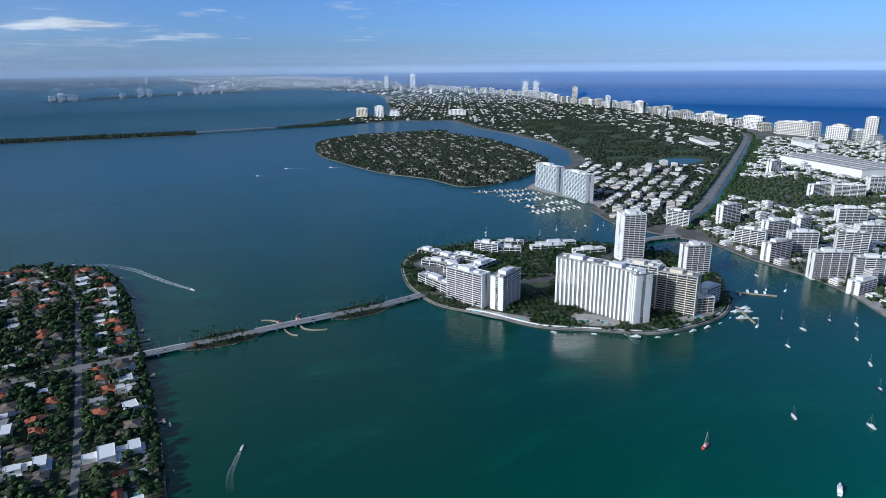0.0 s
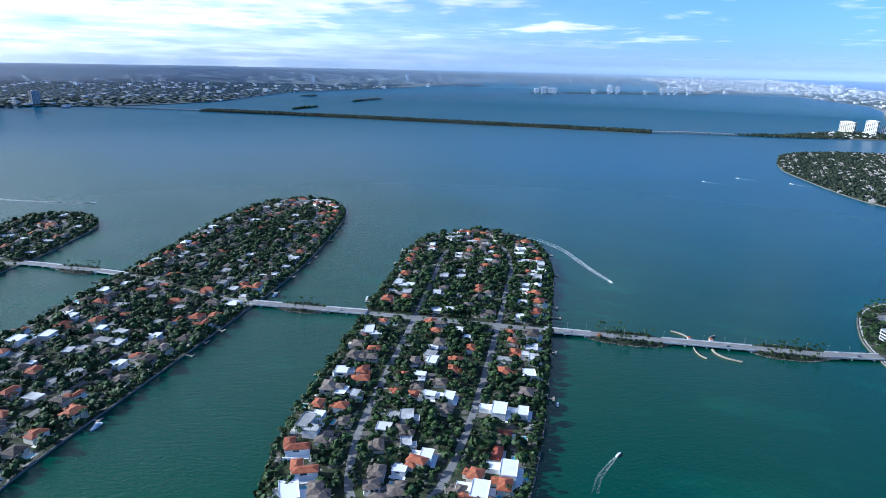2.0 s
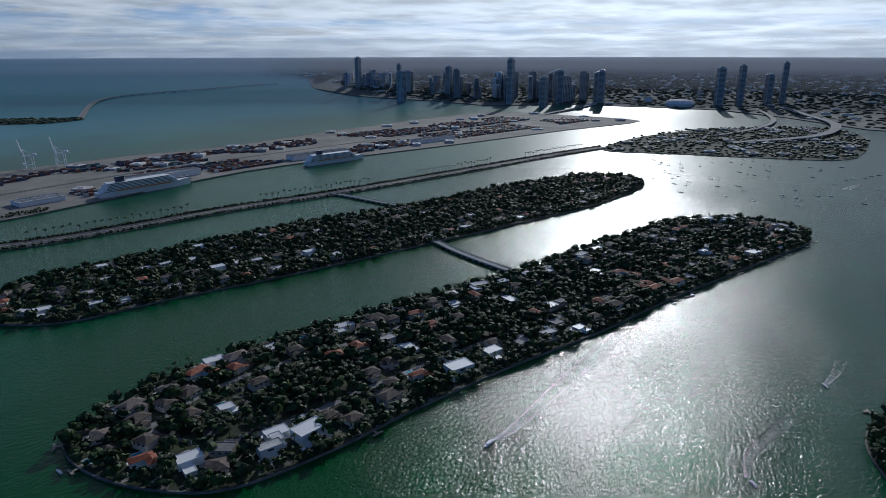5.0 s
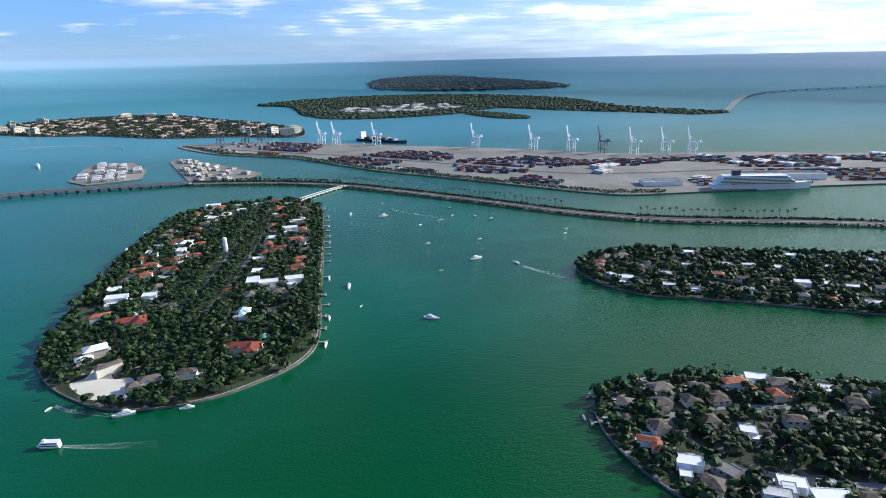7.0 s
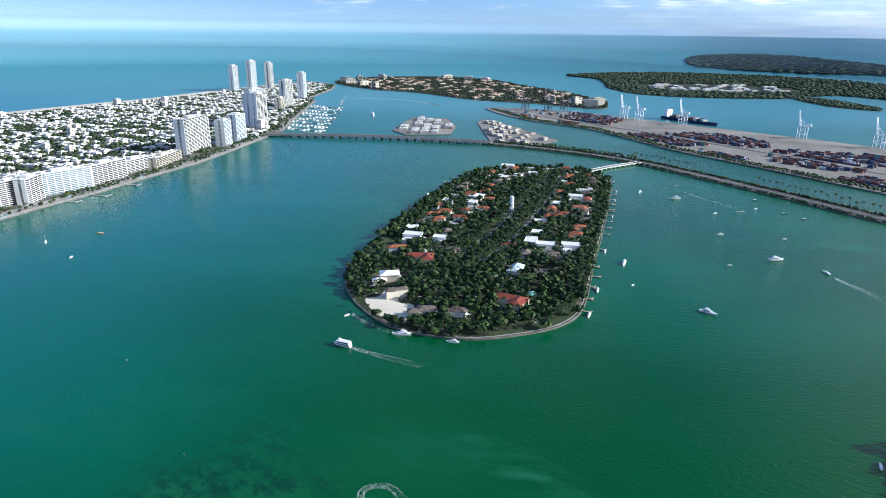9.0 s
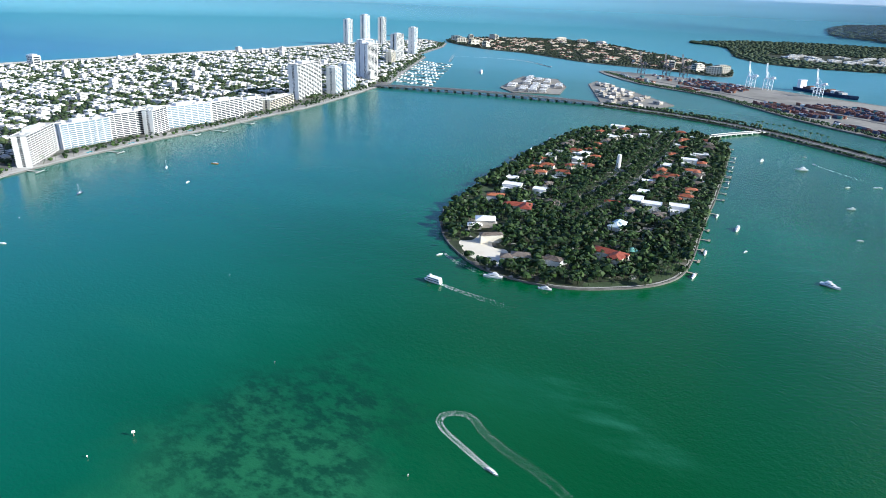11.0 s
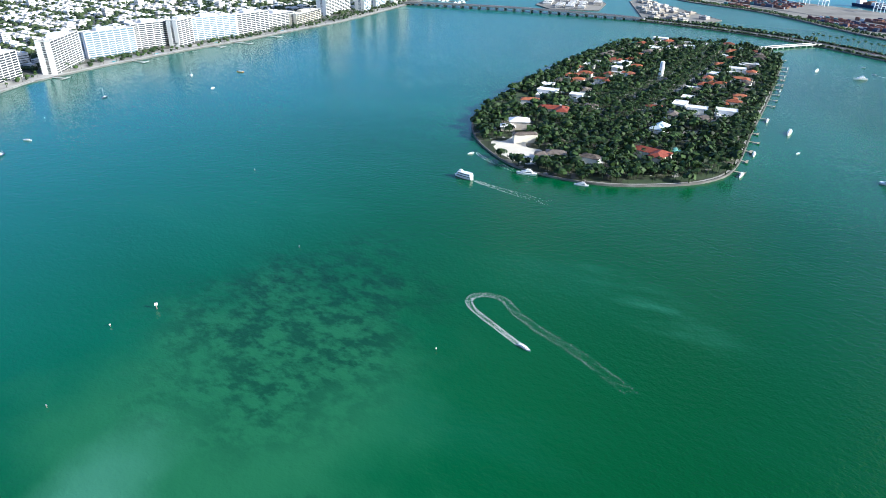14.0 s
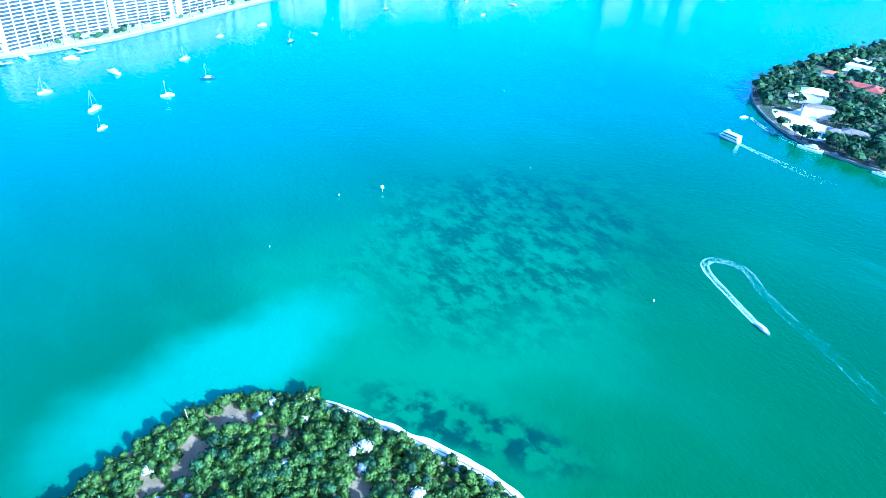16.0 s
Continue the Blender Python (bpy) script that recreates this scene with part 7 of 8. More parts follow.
ROYAL = [palm_kind(1), palm_kind(2)]
row = [(p[0], p[1]) for p in edge_frame(offset(HIGHWAY, 21) + offset(HIGHWAY, 20.5)[::-1], 13)]
row = row[:len(row) // 2]
for i, p in enumerate(row):
    if (i // 11) % 3 != 1 and p[0] < -215:
        ROYAL[i % 2].put(stand(p[0] + dice.uniform(-1, 1), p[1], dice.uniform(0, 360), 1.4, dice.uniform(1.5, 1.9)))
for d, t in ((7, 0), (12, 0), (-7, 180), (-12, 180)):
    line = offset(HIGHWAY, d)
    for i in range(2, len(line) - 14, 4):
        u = dice.random()
        a, b = line[i], line[i + 1]
        CARS[dice.choice((0, 0, 1, 2, 2, 3))].put(stand(a[0] + (b[0] - a[0]) * u, a[1] + (b[1] - a[1]) * u, math.degrees(math.atan2(b[1] - a[1], b[0] - a[0])) + t, 1.82))
for x, y, t in ((-20, 1263, 0), (60, 1270, 180), (170, 1265.5, 0), (250, 1273, 180), (320, 1272, 0), (-330, 1264, 0)):
    CARS[dice.choice((0, 1, 2))].put(stand(x, y, t, 3.4 if x < 90 else 3.75))

# northern causeway fill
NORTHWAY = curve([(-2345, 4300), (-1554, 4235), (-493, 4120), (400, 4005)], False, 6)
land("ground", "low wooded fill of the northern causeway", offset(NORTHWAY, 80) + offset(NORTHWAY, -60)[::-1], SOIL, step=80, wall=ROCK)
ribbon("road", "highway along the northern causeway", NORTHWAY, 28, LAND + 0.2, ASPHALT)
claim_line(NORTHWAY, 14)
far_grove("trees", "line of trees on the northern causeway", offset(NORTHWAY, 78) + offset(NORTHWAY, -58)[::-1], 13, 0.95, 0.9, 1.3, seed=42, tall=1.4, mat=FAR_LEAF)
far_grove("trees", "trees on the northern causeway's landing", [(830, 4010), (1010, 4010), (1350, 4060), (1400, 4130), (1000, 4140), (830, 4080)], 15, 0.9, seed=43, mat=FAR_LEAF)

# ---- port ----
PORT_LINE = [(250, -1945), (60, -1760), (-280, -1480), (-600, -1160), (-850, -920), (-1300, -820), (-1800, -650), (-2500, -380), (-3150, -100)]
ribbon("road", "port road between the yards", curve(PORT_LINE, False, 5), 16, 2.46, ASPHALT)
claim_line(curve(PORT_LINE, False, 5), 12)
stacks = [stack_kind(i, 4, 3, w) for i, w in enumerate(("stack of maroon shipping containers in the yard", "stack of navy shipping containers in the yard", "stack of rust-orange shipping containers in the yard", "stack of grey shipping containers in the yard", "stack of white shipping containers in the yard", "stack of teal shipping containers in the yard"))]
placed = 0
for i in range(70):
    for j in range(-9, 10):
        t = i / 70 * 5.0
        k = int(t)
        a, b = PORT_LINE[k], PORT_LINE[k + 1]
        q = math.hypot(b[0] - a[0], b[1] - a[1])
        tx, ty = (b[0] - a[0]) / q, (b[1] - a[1]) / q
        x, y = a[0] + (b[0] - a[0]) * (t - k) - ty * j * 22, a[1] + (b[1] - a[1]) * (t - k) + tx * j * 22
        if abs(j) < 1 or not inside(x, y, PORT) or away(x, y, PORT) < 34 or dice.random() > 0.3 or not free(x, y) or placed > 22:
            continue
        if noise.noise(Vector((x * 0.006, y * 0.006, 2.0))) < -0.12:
            continue
        stacks[dice.choices(range(6), (3, 4, 3, 3, 2, 2))[0]].put(stand(x, y, math.degrees(math.atan2(ty, tx)), 2.42))
        claim(x, y, 9)
        placed += 1
city_blocks("port_sheds", "flat-roofed port sheds, terminals and parked trailers", [p for p in PORT if p[0] < -780], 25, 50, 0.09, 5, 11, seed=44, margin=25)
for x, y, k in ((-235, -1800, 0), (-285, -1770, 0), (-420, -1690, 0), (-728, -1490, 0), (-884, -1365, 0), (-981, -1285, 0), (-1059, -1225, 1), (-1132, -1165, 0), (-1218, -1130, 0), (-1290, -1100, 0), (-20, -1925, 1), (40, -1940, 1), (130, -1960, 1)):
    CRANES[k].put(stand(x, y, 45 if x > -800 else 35, 2.4, 0.85))


def container_ship():
    ob = thing("container_ship", "dark-hulled container ship at the quay", "ship", stand(-455, -1790, 133, 0))
    part("hull", hull_solid(230, 30, 9), NAVY, ob)
    me = [Solid().box(-6, -12, 0, 6, 12, 6 + 2 * (i % 3)).mesh("container_bay", BOX_MATS[i]) for i in range(5)]
    for i in range(10):
        part("container_bay", me[(i * 2) % 5], None, ob).location = (-70 + i * 14.5, 0, 9)
    part("bridge", Solid().box(-100, -13, 9, -86, 13, 34), HULL, ob)


container_ship()
SHIP = cruise_ship_kind("white and blue cruise ship moored at the port")
SHIP.put(stand(-1132, -622, 164, 0))
SHIP.put(stand(-1640, -425, 155, 0, 0.9))
hall_port = [(-1250, -700, 160, 200, 40, 14), (-1700, -520, 155, 200, 40, 14), (-2150, -330, 155, 180, 40, 12), (-950, -735, 165, 90, 45, 10)]
for x, y, t, w, d, h in hall_port:
    hall("white cruise terminal hall on the quay", x, y, t, w, d, h)
city_blocks("low_rise_buildings", "white terminal blocks and parked cars on the ferry island", TERMINAL, 100, 30, 0.75, 5, 9, seed=45, margin=16, street=10)
city_blocks("low_rise_buildings", "white sheds and boats of the coast guard island", COASTGUARD, 55, 26, 0.7, 4, 9, seed=46, margin=16, street=10)
BANK = [(262, -1935), (103, -1664), (-127, -1494), (-323, -1194), (-509, -989), (-661, -814), (-782, -684), (-905, -644)]
far_grove("trees", "green scrub along the port's rocky bank", BANK + [(p[0] - 17, p[1] - 24) for p in BANK[::-1]], 7, 0.9, 0.7, 1.2, seed=47, z=2.2)


def container_rows():
    """Long rows of containers down the yards, past those that stand alone."""
    r = random.Random(64)
    s = Solid()
    for i in range(len(PORT_LINE) - 1):
        a, b = PORT_LINE[i], PORT_LINE[i + 1]
        q = math.hypot(b[0] - a[0], b[1] - a[1])
        tx, ty = (b[0] - a[0]) / q, (b[1] - a[1]) / q
        for j in range(-13, 14):
            u = 10.0
            while u < q - 12:
                o = j * 14 + (5 if j > 0 else -5)
                x, y = a[0] + tx * u - ty * o, a[1] + ty * u + tx * o
                u += 13.2
                area = noise.noise(Vector((x * 0.004, y * 0.004, 7.0)))
                if abs(j) < 2 or area < (0.10 if x > -800 else -0.12) or j % 4 == 0 or not free(x, y) or not inside(x, y, PORT) or away(x, y, PORT) < 36 or r.random() < 0.14:
                    continue
                hue = int(abs(noise.noise(Vector((x * 0.012, y * 0.012, 1.0)))) * 14) % 3
                for k in range(3):
                    mi = r.choice((hue, hue, r.randrange(6)))
                    for z in range(r.choice((1, 2, 2, 3))):
                        s.box(-6, -1.2, 2.42 + z * 2.6, 6, 1.2, 2.42 + z * 2.6 + 2.5, mi, None, math.atan2(ty, tx), (x - ty * (k - 1) * 2.8, y + tx * (k - 1) * 2.8))
    tagged(new("containers", s.mesh("containers", *BOX_MATS)), "long rows of maroon, navy and grey shipping containers", "shipping containers", kind="stuff")


container_rows()
far_grove("trees", "trees at the highway's island end", [(130, -1170), (0, -1128), (-120, -1074), (-225, -1010), (-245, -1035), (-140, -1105), (0, -1165)], 9, 0.8, 0.6, 1.1, seed=48)

# ---- resort island and keys in the south ----
for i, (x, y) in enumerate(((1250, -2960), (1180, -2860), (1080, -2780), (980, -2680), (1220, -3120), (1120, -3250), (-120, -2140), (-150, -2230), (-60, -2220), (40, -2260), (-150, -2320), (500, -3350), (620, -3420), (760, -3480))):
    far_tower("condominium", "pink-cream condominium with red roofs on the resort island", x, y, 30 * i, 56, 24, 28 if i < 10 else 20, CREAM, WINDOW, "resort condominiums")
    claim(x, y, 34)
city_blocks("low_rise_buildings", "red-roofed villas and clubhouses", FISHER, 30, 40, 0.28, 5, 10, roof=TILE_ROOF, wall=CREAM, seed=49, margin=30)
far_grove("trees", "palms and trees of the resort island", FISHER, 15, 0.75, 0.7, 1.1, seed=50, mat=FAR_LEAF)
far_grove("trees", "unbroken woods of the far key", VIRGINIA, 26, 0.95, 0.8, 1.3, seed=51, mat=HAZED_WOODS, skip=lambda x, y: (x + 800) ** 2 + ((y + 3300) * 1.6) ** 2 < 190000)
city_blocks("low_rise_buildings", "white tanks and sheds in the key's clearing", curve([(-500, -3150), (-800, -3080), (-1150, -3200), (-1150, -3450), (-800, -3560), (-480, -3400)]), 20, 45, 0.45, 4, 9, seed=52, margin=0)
far_grove("trees", "woods of the farthest key", BISCAYNE_KEY, 75, 0.95, 0.9, 1.2, seed=53, mat=HAZED_WOODS)
far_grove("trees", "mangroves of the islet", MANGROVE_KEY, 14, 0.95, seed=54, mat=HAZED_WOODS)
ribbon("breakwater", "rock jetty at the harbour mouth", [(1420, -2930), (1600, -3020), (1780, -3080)], 14, 1.6, ROCK, thick=3)

# ---- park island and mainland ----
far_grove("trees", "park trees on the low island", WATSON, 19, 0.5, 0.6, 1.1, seed=55)
city_blocks("low_rise_buildings", "low pavilions and car parks of the park island", WATSON, 20, 48, 0.3, 4, 8, seed=56, margin=25)
# haze over the far skyline is put into lighter walls and greyer glass
SLATE = material("slate_blue_glass_wall", [(0.19, 0.21, 0.23), (0.29, 0.31, 0.33), (0.40, 0.42, 0.44)], 0.35, scale=0.03, fine=0.3, vary=0.4)
GREY_GLASS = material("grey_tower_glass", [(0.07, 0.08, 0.09), (0.12, 0.13, 0.14), (0.19, 0.20, 0.21)], 0.15, scale=0.1, fine=0.5, spec=0.7)
DUSK = material("grey_concrete_tower", [(0.30, 0.30, 0.30), (0.43, 0.43, 0.42), (0.56, 0.55, 0.53)], 0.7, scale=0.03, fine=0.3, vary=0.5)
SKYLINE = [(-5354, -2416, 255), (-5077, -1867, 205), (-4279, -1049, 190), (-3930, -561, 262), (-4040, -285, 195), (-3795, -322, 165), (-4137, -41, 195), (-4200, 632, 215), (-4242, 746, 225), (-4454, 989, 240), (-4440, 910, 172), (-3830, -1255, 185), (-4343, -97, 176), (-4500, -700, 170), (-4650, -1250, 200), (-4800, -1650, 160), (-3285, 1425, 89), (-3271, 1494, 99), (-3286, 1569, 112), (-3315, 1636, 165), (-3291, 1721, 117), (-3365, 1825, 127), (-3360, 1864, 171), (-3453, 2128, 167), (-3462, 2337, 103), (-3453, 2436, 115), (-3456, 2529, 109), (-3506, 2794, 110), (-3549, 2984, 164), (-3501, 3207, 195), (-3471, 3361, 162), (-3531, 3583, 111), (-3651, 4025, 152), (-3663, 4369, 85)]
for x, y, h in SKYLINE:
    far_tower("skyscraper", "slate glass skyscraper in the downtown skyline", x, y, dice.choice((0, 15, 30, 75)), dice.uniform(42, 62), dice.uniform(30, 42), h, SLATE if h > 170 else DUSK, GREY_GLASS, "downtown skyline")
for i in range(74):
    if i < 50:
        t = dice.random()
        x, y, h = -4050 - 1500 * t ** 1.3 - dice.uniform(0, 500), -150 - 2500 * t + dice.uniform(-250, 250), dice.uniform(70, 190) * (1 - 0.25 * t)
    else:
        y = dice.uniform(1300, 4000)
        x, h = -3080 - 0.22 * (y - 1300) - dice.uniform(60, 600), dice.uniform(30, 95)
    far_tower("skyscraper" if h > 100 else "apartment_tower", "grey tower block among the mainland's high-rises", x, y, dice.choice((0, 20, 45, 80)), dice.uniform(34, 60), dice.uniform(24, 38), h, dice.choice((SLATE, DUSK, DUSK, WHITE)), dice.choice((GREY_GLASS, WINDOW)), "downtown skyline")


def arena():
    ob = thing("arena", "round white arena on the bay front", "arena", stand(-4130, 420, 0, LAND))
    part("bowl", Solid().tube([(0, 0, -10, 75), (0, 0, 14, 82), (0, 0, 30, 70)], 20), WHITE, ob)
    part("roof", Solid().tube([(0, 0, 30, 70), (0, 0, 34, 55), (0, 0, 37, 10)], 20), FLAT_ROOF, ob)


arena()
NEARLAND = [(-3110, 4400), (-2800, 5200), (-2990, 6900), (-2250, 9300), (-6500, 9500), (-8500, 4000), (-8500, -2500), (-6500, -3400), (-5300, -2500), (-4500, -1800), (-3980, -1000), (-4010, -300), (-3990, 300), (-3930, 660), (-3590, 960), (-3160, 1210), (-3090, 1360), (-3200, 1580), (-3280, 1860), (-3410, 2190), (-3560, 2660), (-3630, 3180), (-3690, 3850)]
city_blocks("low_rise_buildings", "pale flat-roofed buildings across the flat mainland", NEARLAND, 0, 95, 0.09, 5, 10, seed=57, margin=0, tall=0.08, roof=GREY_ROOF)
far_grove("trees", "tree cover across the flat mainland", NEARLAND, 62, 0.85, 0.4, 0.9, seed=58, tall=0.8, mat=HAZED_WOODS)
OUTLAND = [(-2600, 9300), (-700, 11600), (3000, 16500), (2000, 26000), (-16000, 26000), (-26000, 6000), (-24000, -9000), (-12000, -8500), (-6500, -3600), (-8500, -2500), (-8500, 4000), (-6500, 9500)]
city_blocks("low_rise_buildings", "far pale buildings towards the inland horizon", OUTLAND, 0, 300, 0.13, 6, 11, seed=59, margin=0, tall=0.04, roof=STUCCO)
far_grove("trees", "far tree cover towards the inland horizon", OUTLAND, 360, 0.6, 0.35, 0.6, seed=60, tall=0.3, mat=HAZED_WOODS)
for words, o in (("small wooded islet in the northern bay", [(-1935, 4740), (-1880, 4720), (-1850, 4980), (-1890, 5080)]), ("small wooded islet in the northern bay", [(-1860, 5850), (-1800, 5830), (-1740, 6250), (-1790, 6320)]), ("small wooded islet in the northern bay", [(-2570, 6360), (-2480, 6360), (-2460, 6560), (-2540, 6560)]), ("low residential island in the northern bay", [(-20, 8878), (508, 9270), (842, 9371), (1254, 9628), (1808, 9823), (1780, 10000), (1200, 9900), (780, 9720), (400, 9600), (-40, 9150)]), ("towered island in the northern bay", [(-510, 8709), (-325, 8427), (-150, 8705), (-278, 9262)])):
    o = curve(o, per=4)
    land("ground", words, o, SOIL, wall=None)
    far_grove("trees", "trees covering the northern islet", o, 26, 0.9, seed=61)
for x, y, h in ((-420, 8720, 55), (-330, 8640, 75), (-250, 8760, 60), (-330, 8900, 80), (-200, 8720, 70), (520, 9420, 95), (620, 9480, 80), (1240, 9760, 70), (1330, 9800, 100), (1420, 9850, 90), (1000, 9600, 40), (300, 9250, 45), (1600, 9900, 50), (4400, 23300, 230), (4560, 23700, 290), (4700, 23500, 260), (4850, 23400, 280), (4980, 23800, 200), (4250, 24500, 180), (4297, 28076, 170), (3900, 27000, 150), (3500, 26500, 140), (3100, 26000, 150), (2700, 25000, 140), (1397, 19900, 170), (5300, 18000, 120), (5600, 17000, 110), (5900, 18500, 130), (5200, 15500, 90), (-3783, 9695, 135), (-2982, 12341, 125), (4900, 13500, 140), (5000, 14000, 120)):
    far_tower("apartment_tower", "pale apartment tower far up the bay", x, y, 20, 60, 35, h, WHITE, WINDOW, "far northern towers")

# ---- boats, wakes and markers ----
for i, (x, y) in enumerate(((869, 1088), (822, 1037), (843, 1019), (735, 952), (684, 952), (662, 894), (727, 916), (785, 916), (803, 890), (757, 864), (699, 816), (646, 777), (515, 789), (563, 741), (633, 1550), (716, 1475), (774, 1493), (800, 1461), (849, 1448), (882, 1468), (848, 1488), (620, 1530), (641, -150), (643, 0), (429, 434), (387, 441), (434, 377), (462, 331), (530, 324), (597, 258), (626, 193), (543, 203), (486, 454))):
    SAILS[(0, 1, 0, 2)[i % 4]].put(stand(x, y, dice.uniform(20, 80) if y > 500 else dice.uniform(60, 130), 0, 1.25 if (x, y) in ((563, 741), (429, 434)) else 1.0))
SAILS[3].put(stand(397, 797, 15, 0, 1.25))
for i in range(86):
    while True:
        x, y = dice.uniform(-2190, -1480), dice.uniform(400, 1120)
        if inside(x, y, [(-2140, 420), (-1900, 400), (-1500, 520), (-1480, 700), (-1640, 1040), (-2000, 1110), (-2120, 900)]):
            break
    MOORED[dice.choice((0, 1, 1, 2))].put(stand(x, y, dice.uniform(40, 70), 0))
for x, y, k, t, s in ((-214, -685, 0, 70, 1), (-274, -648, 2, 20, 1), (-164, -263, 0, 80, 1.3), (-315, -433, 0, 20, 0.8), (-171, -187, 1, 60, 0.8), (-302, -291, 1, 20, 0.9), (-248, -123, 2, 150, 0.9), (-378, -584, 1, 20, 1), (-418, -674, 3, 30, 1), (-369, -330, 2, 200, 1), (-330, -560, 1, 40, 1), (-290, -760, 1, 10, 0.9), (-470, -560, 3, 30, 1), (-560, -420, 1, 30, 1), (442, 700, 2, 30, 0.8), (515, 393, 2, 20, 0.7), (575, 411, 0, 70, 0.9), (596, 445, 0, 20, 1.0), (167, -566, 2, 80, 0.9), (178, -556, 0, 80, 1), (-371, -580, 1, 20, 0.9), (-406, -610, 1, 40, 0.9), (-446, -588, 3, 30, 0.9), (-406, -432, 1, 20, 1.0), (-575, -447, 1, 30, 0.9), (565, 160, 1, 20, 1), (820, -72, 0, 60, 1), (560, -106, 1, 100, 0.9), (68, 8, 2, 10, 0.9), (14, 12, 0, 5, 0.9)):
    YACHTS[k].put(stand(x, y, t, 0, s))
yb = yacht_kind(11, "orange-hulled workboat at anchor", 1, ORANGE)
yb.put(stand(596, -204, 20, 0))
FERRY.put(stand(118, 44, -12, 0, 0.74))
wake("white wake trailing the tour boat", [(108, 46), (84, 53), (58, 59), (28, 65)], 3.4, 1.2, 2)
sp = yacht_kind(9, "white speedboat turning at full throttle", 1, name="speedboat", group="speedboats under way")
sp.put(stand(-18, 273, 155, 0))
wake("bright curling wake of the turning speedboat", [(-14, 271), (3, 261), (18, 252), (27, 245), (30, 237), (25, 230), (16, 228), (8, 231), (0, 239), (-20, 252), (-46, 264), (-81, 286)], 3.6, 0.55, 3)
sp.put(stand(138, -22, 60, 0, 0.9)); wake("wake of a small boat off the point", [(134, -28), (118, -14), (90, 0), (60, 12)], 3, 1.0, 4)
sp.put(stand(-420, -292, -67, 0, 1.5)); wake("long wake of a cruiser in the channel", [(-425, -274), (-437, -250), (-451, -225), (-463, -193)], 4, 1.4, 5)
sp.put(stand(-300, -700, 130, 0)); wake("wake of a boat near the highway", [(-305, -694), (-345, -640), (-380, -600)], 3, 1.2, 6)
sp.put(stand(-480, 421, -15, 0, 1.6), "dark motor boat heading into the glare"); wake("spreading wake in the sun glitter", [(-488, 424), (-520, 436), (-607, 458), (-795, 509)], 5, 1.6, 7)
sp.put(stand(-505, 618, 30, 0)); wake("wake of a boat crossing the channel", [(-512, 614), (-545, 618), (-590, 640), (-640, 670)], 4, 1.5, 8)
sp.put(stand(-690, 690, 210, 0)); wake("wake of a boat beside the long island", [(-695, 692), (-725, 705), (-760, 715)], 4, 1.2, 9)
sp.put(stand(42, 1490, -60, 0, 1.2)); wake("long wake north of the causeway", [(40, 1496), (9, 1556), (-33, 1650), (-80, 1712), (-110, 1725)], 6, 0.8, 10)
sp.put(stand(20, 1007, 60, 0)); wake("wake of a small boat off the island", [(17, 1002), (10, 988), (2, 970), (-2, 948)], 2.6, 0.9, 11)
sp.put(stand(520, 1040, 90, 0, 0.8)); wake("short wake by the tower island", [(520, 1036), (514, 1015), (508, 990)], 4, 0.8, 12)
for x, y, t, n in ((900, 2560, 150, 60), (760, 2620, 150, 70), (640, 2520, 150, 60)):
    sp.put(stand(x - 260, y, t, 0, 1.3)); a = radians(t)
    wake("wake of a boat in the northern bay", [(x - 260, y), (x - 260 - math.cos(a) * n * 0.5, y - math.sin(a) * n * 0.5), (x - 260 - math.cos(a) * n, y - math.sin(a) * n)], 6, 0.8, int(x))
wake("far white wake in the open bay", [(-1120, 1760), (-1350, 1740), (-1600, 1800)], 9, 0.5, 14)
sp.put(stand(-1112, 1760, 0, 0, 1.6))
wake("far white wake beside the park island", [(-1830, 930), (-1780, 900), (-1740, 880)], 8, 0.8, 15)
wake("curved wake in the harbour channel", [(480, -1990), (620, -2140), (800, -2180), (950, -2120)], 10, 0.8, 16)
wake("wake of a launch off the marina", [(870, -1900), (930, -2080), (980, -2250)], 7, 0.8, 17)
sp.put(stand(475, -1985, 120, 0, 2.0))
YACHTS[2].put(stand(640, -1620, 110, 0, 2.2), "large white superyacht beside the marina")


def buoy_kind():
    ob = thing("channel_marker", "small white marker on a pile in the shallows", "channel marker", group="channel markers")
    part("pile", Solid().tube([(0, 0, -2, 0.22), (0, 0, 3.2, 0.2)], 6), WOOD, ob)
    part("board", Solid().box(-0.9, -0.1, 2.2, 0.9, 0.1, 3.9), WHITE, ob)
    return Kind(ob)


BUOYS = buoy_kind()
for x, y in ((197, 335), (206, 361), (168, 230), (176, 423), (26, 297), (620, 100), (300, 120), (-40, 1000)):
    BUOYS.put(stand(x, y, dice.uniform(0, 90), 0, 1.1 if x == 197 else 0.5))


def pier_of_boats(x0, y0, x1, y1, gap=6.5, fill=0.85):
    """A floating pier with boats on both sides."""
    ob = thing("marina_pier", "long floating marina pier", "pier", Matrix.Identity(4), "marina piers")
    s = Solid(); s.bar((x0, y0, 0.5), (x1, y1, 0.5), 2.4)
    part("deck", s, WOOD, ob)
    q = math.hypot(x1 - x0, y1 - y0)
    tx, ty = (x1 - x0) / q, (y1 - y0) / q
    for i in range(int(q / gap)):
        for side in (-1, 1):
            if dice.random() < fill:
                d = (i + 0.5) * gap
                YACHTS[dice.choice((0, 1, 0, 0))].put(stand(x0 + tx * d - ty * side * 9, y0 + ty * d + tx * side * 9, math.degrees(math.atan2(tx * side, -ty * side)) + 180 * (dice.random() < 0.4), 0, dice.uniform(0.8, 1.15)), group="marina boats")


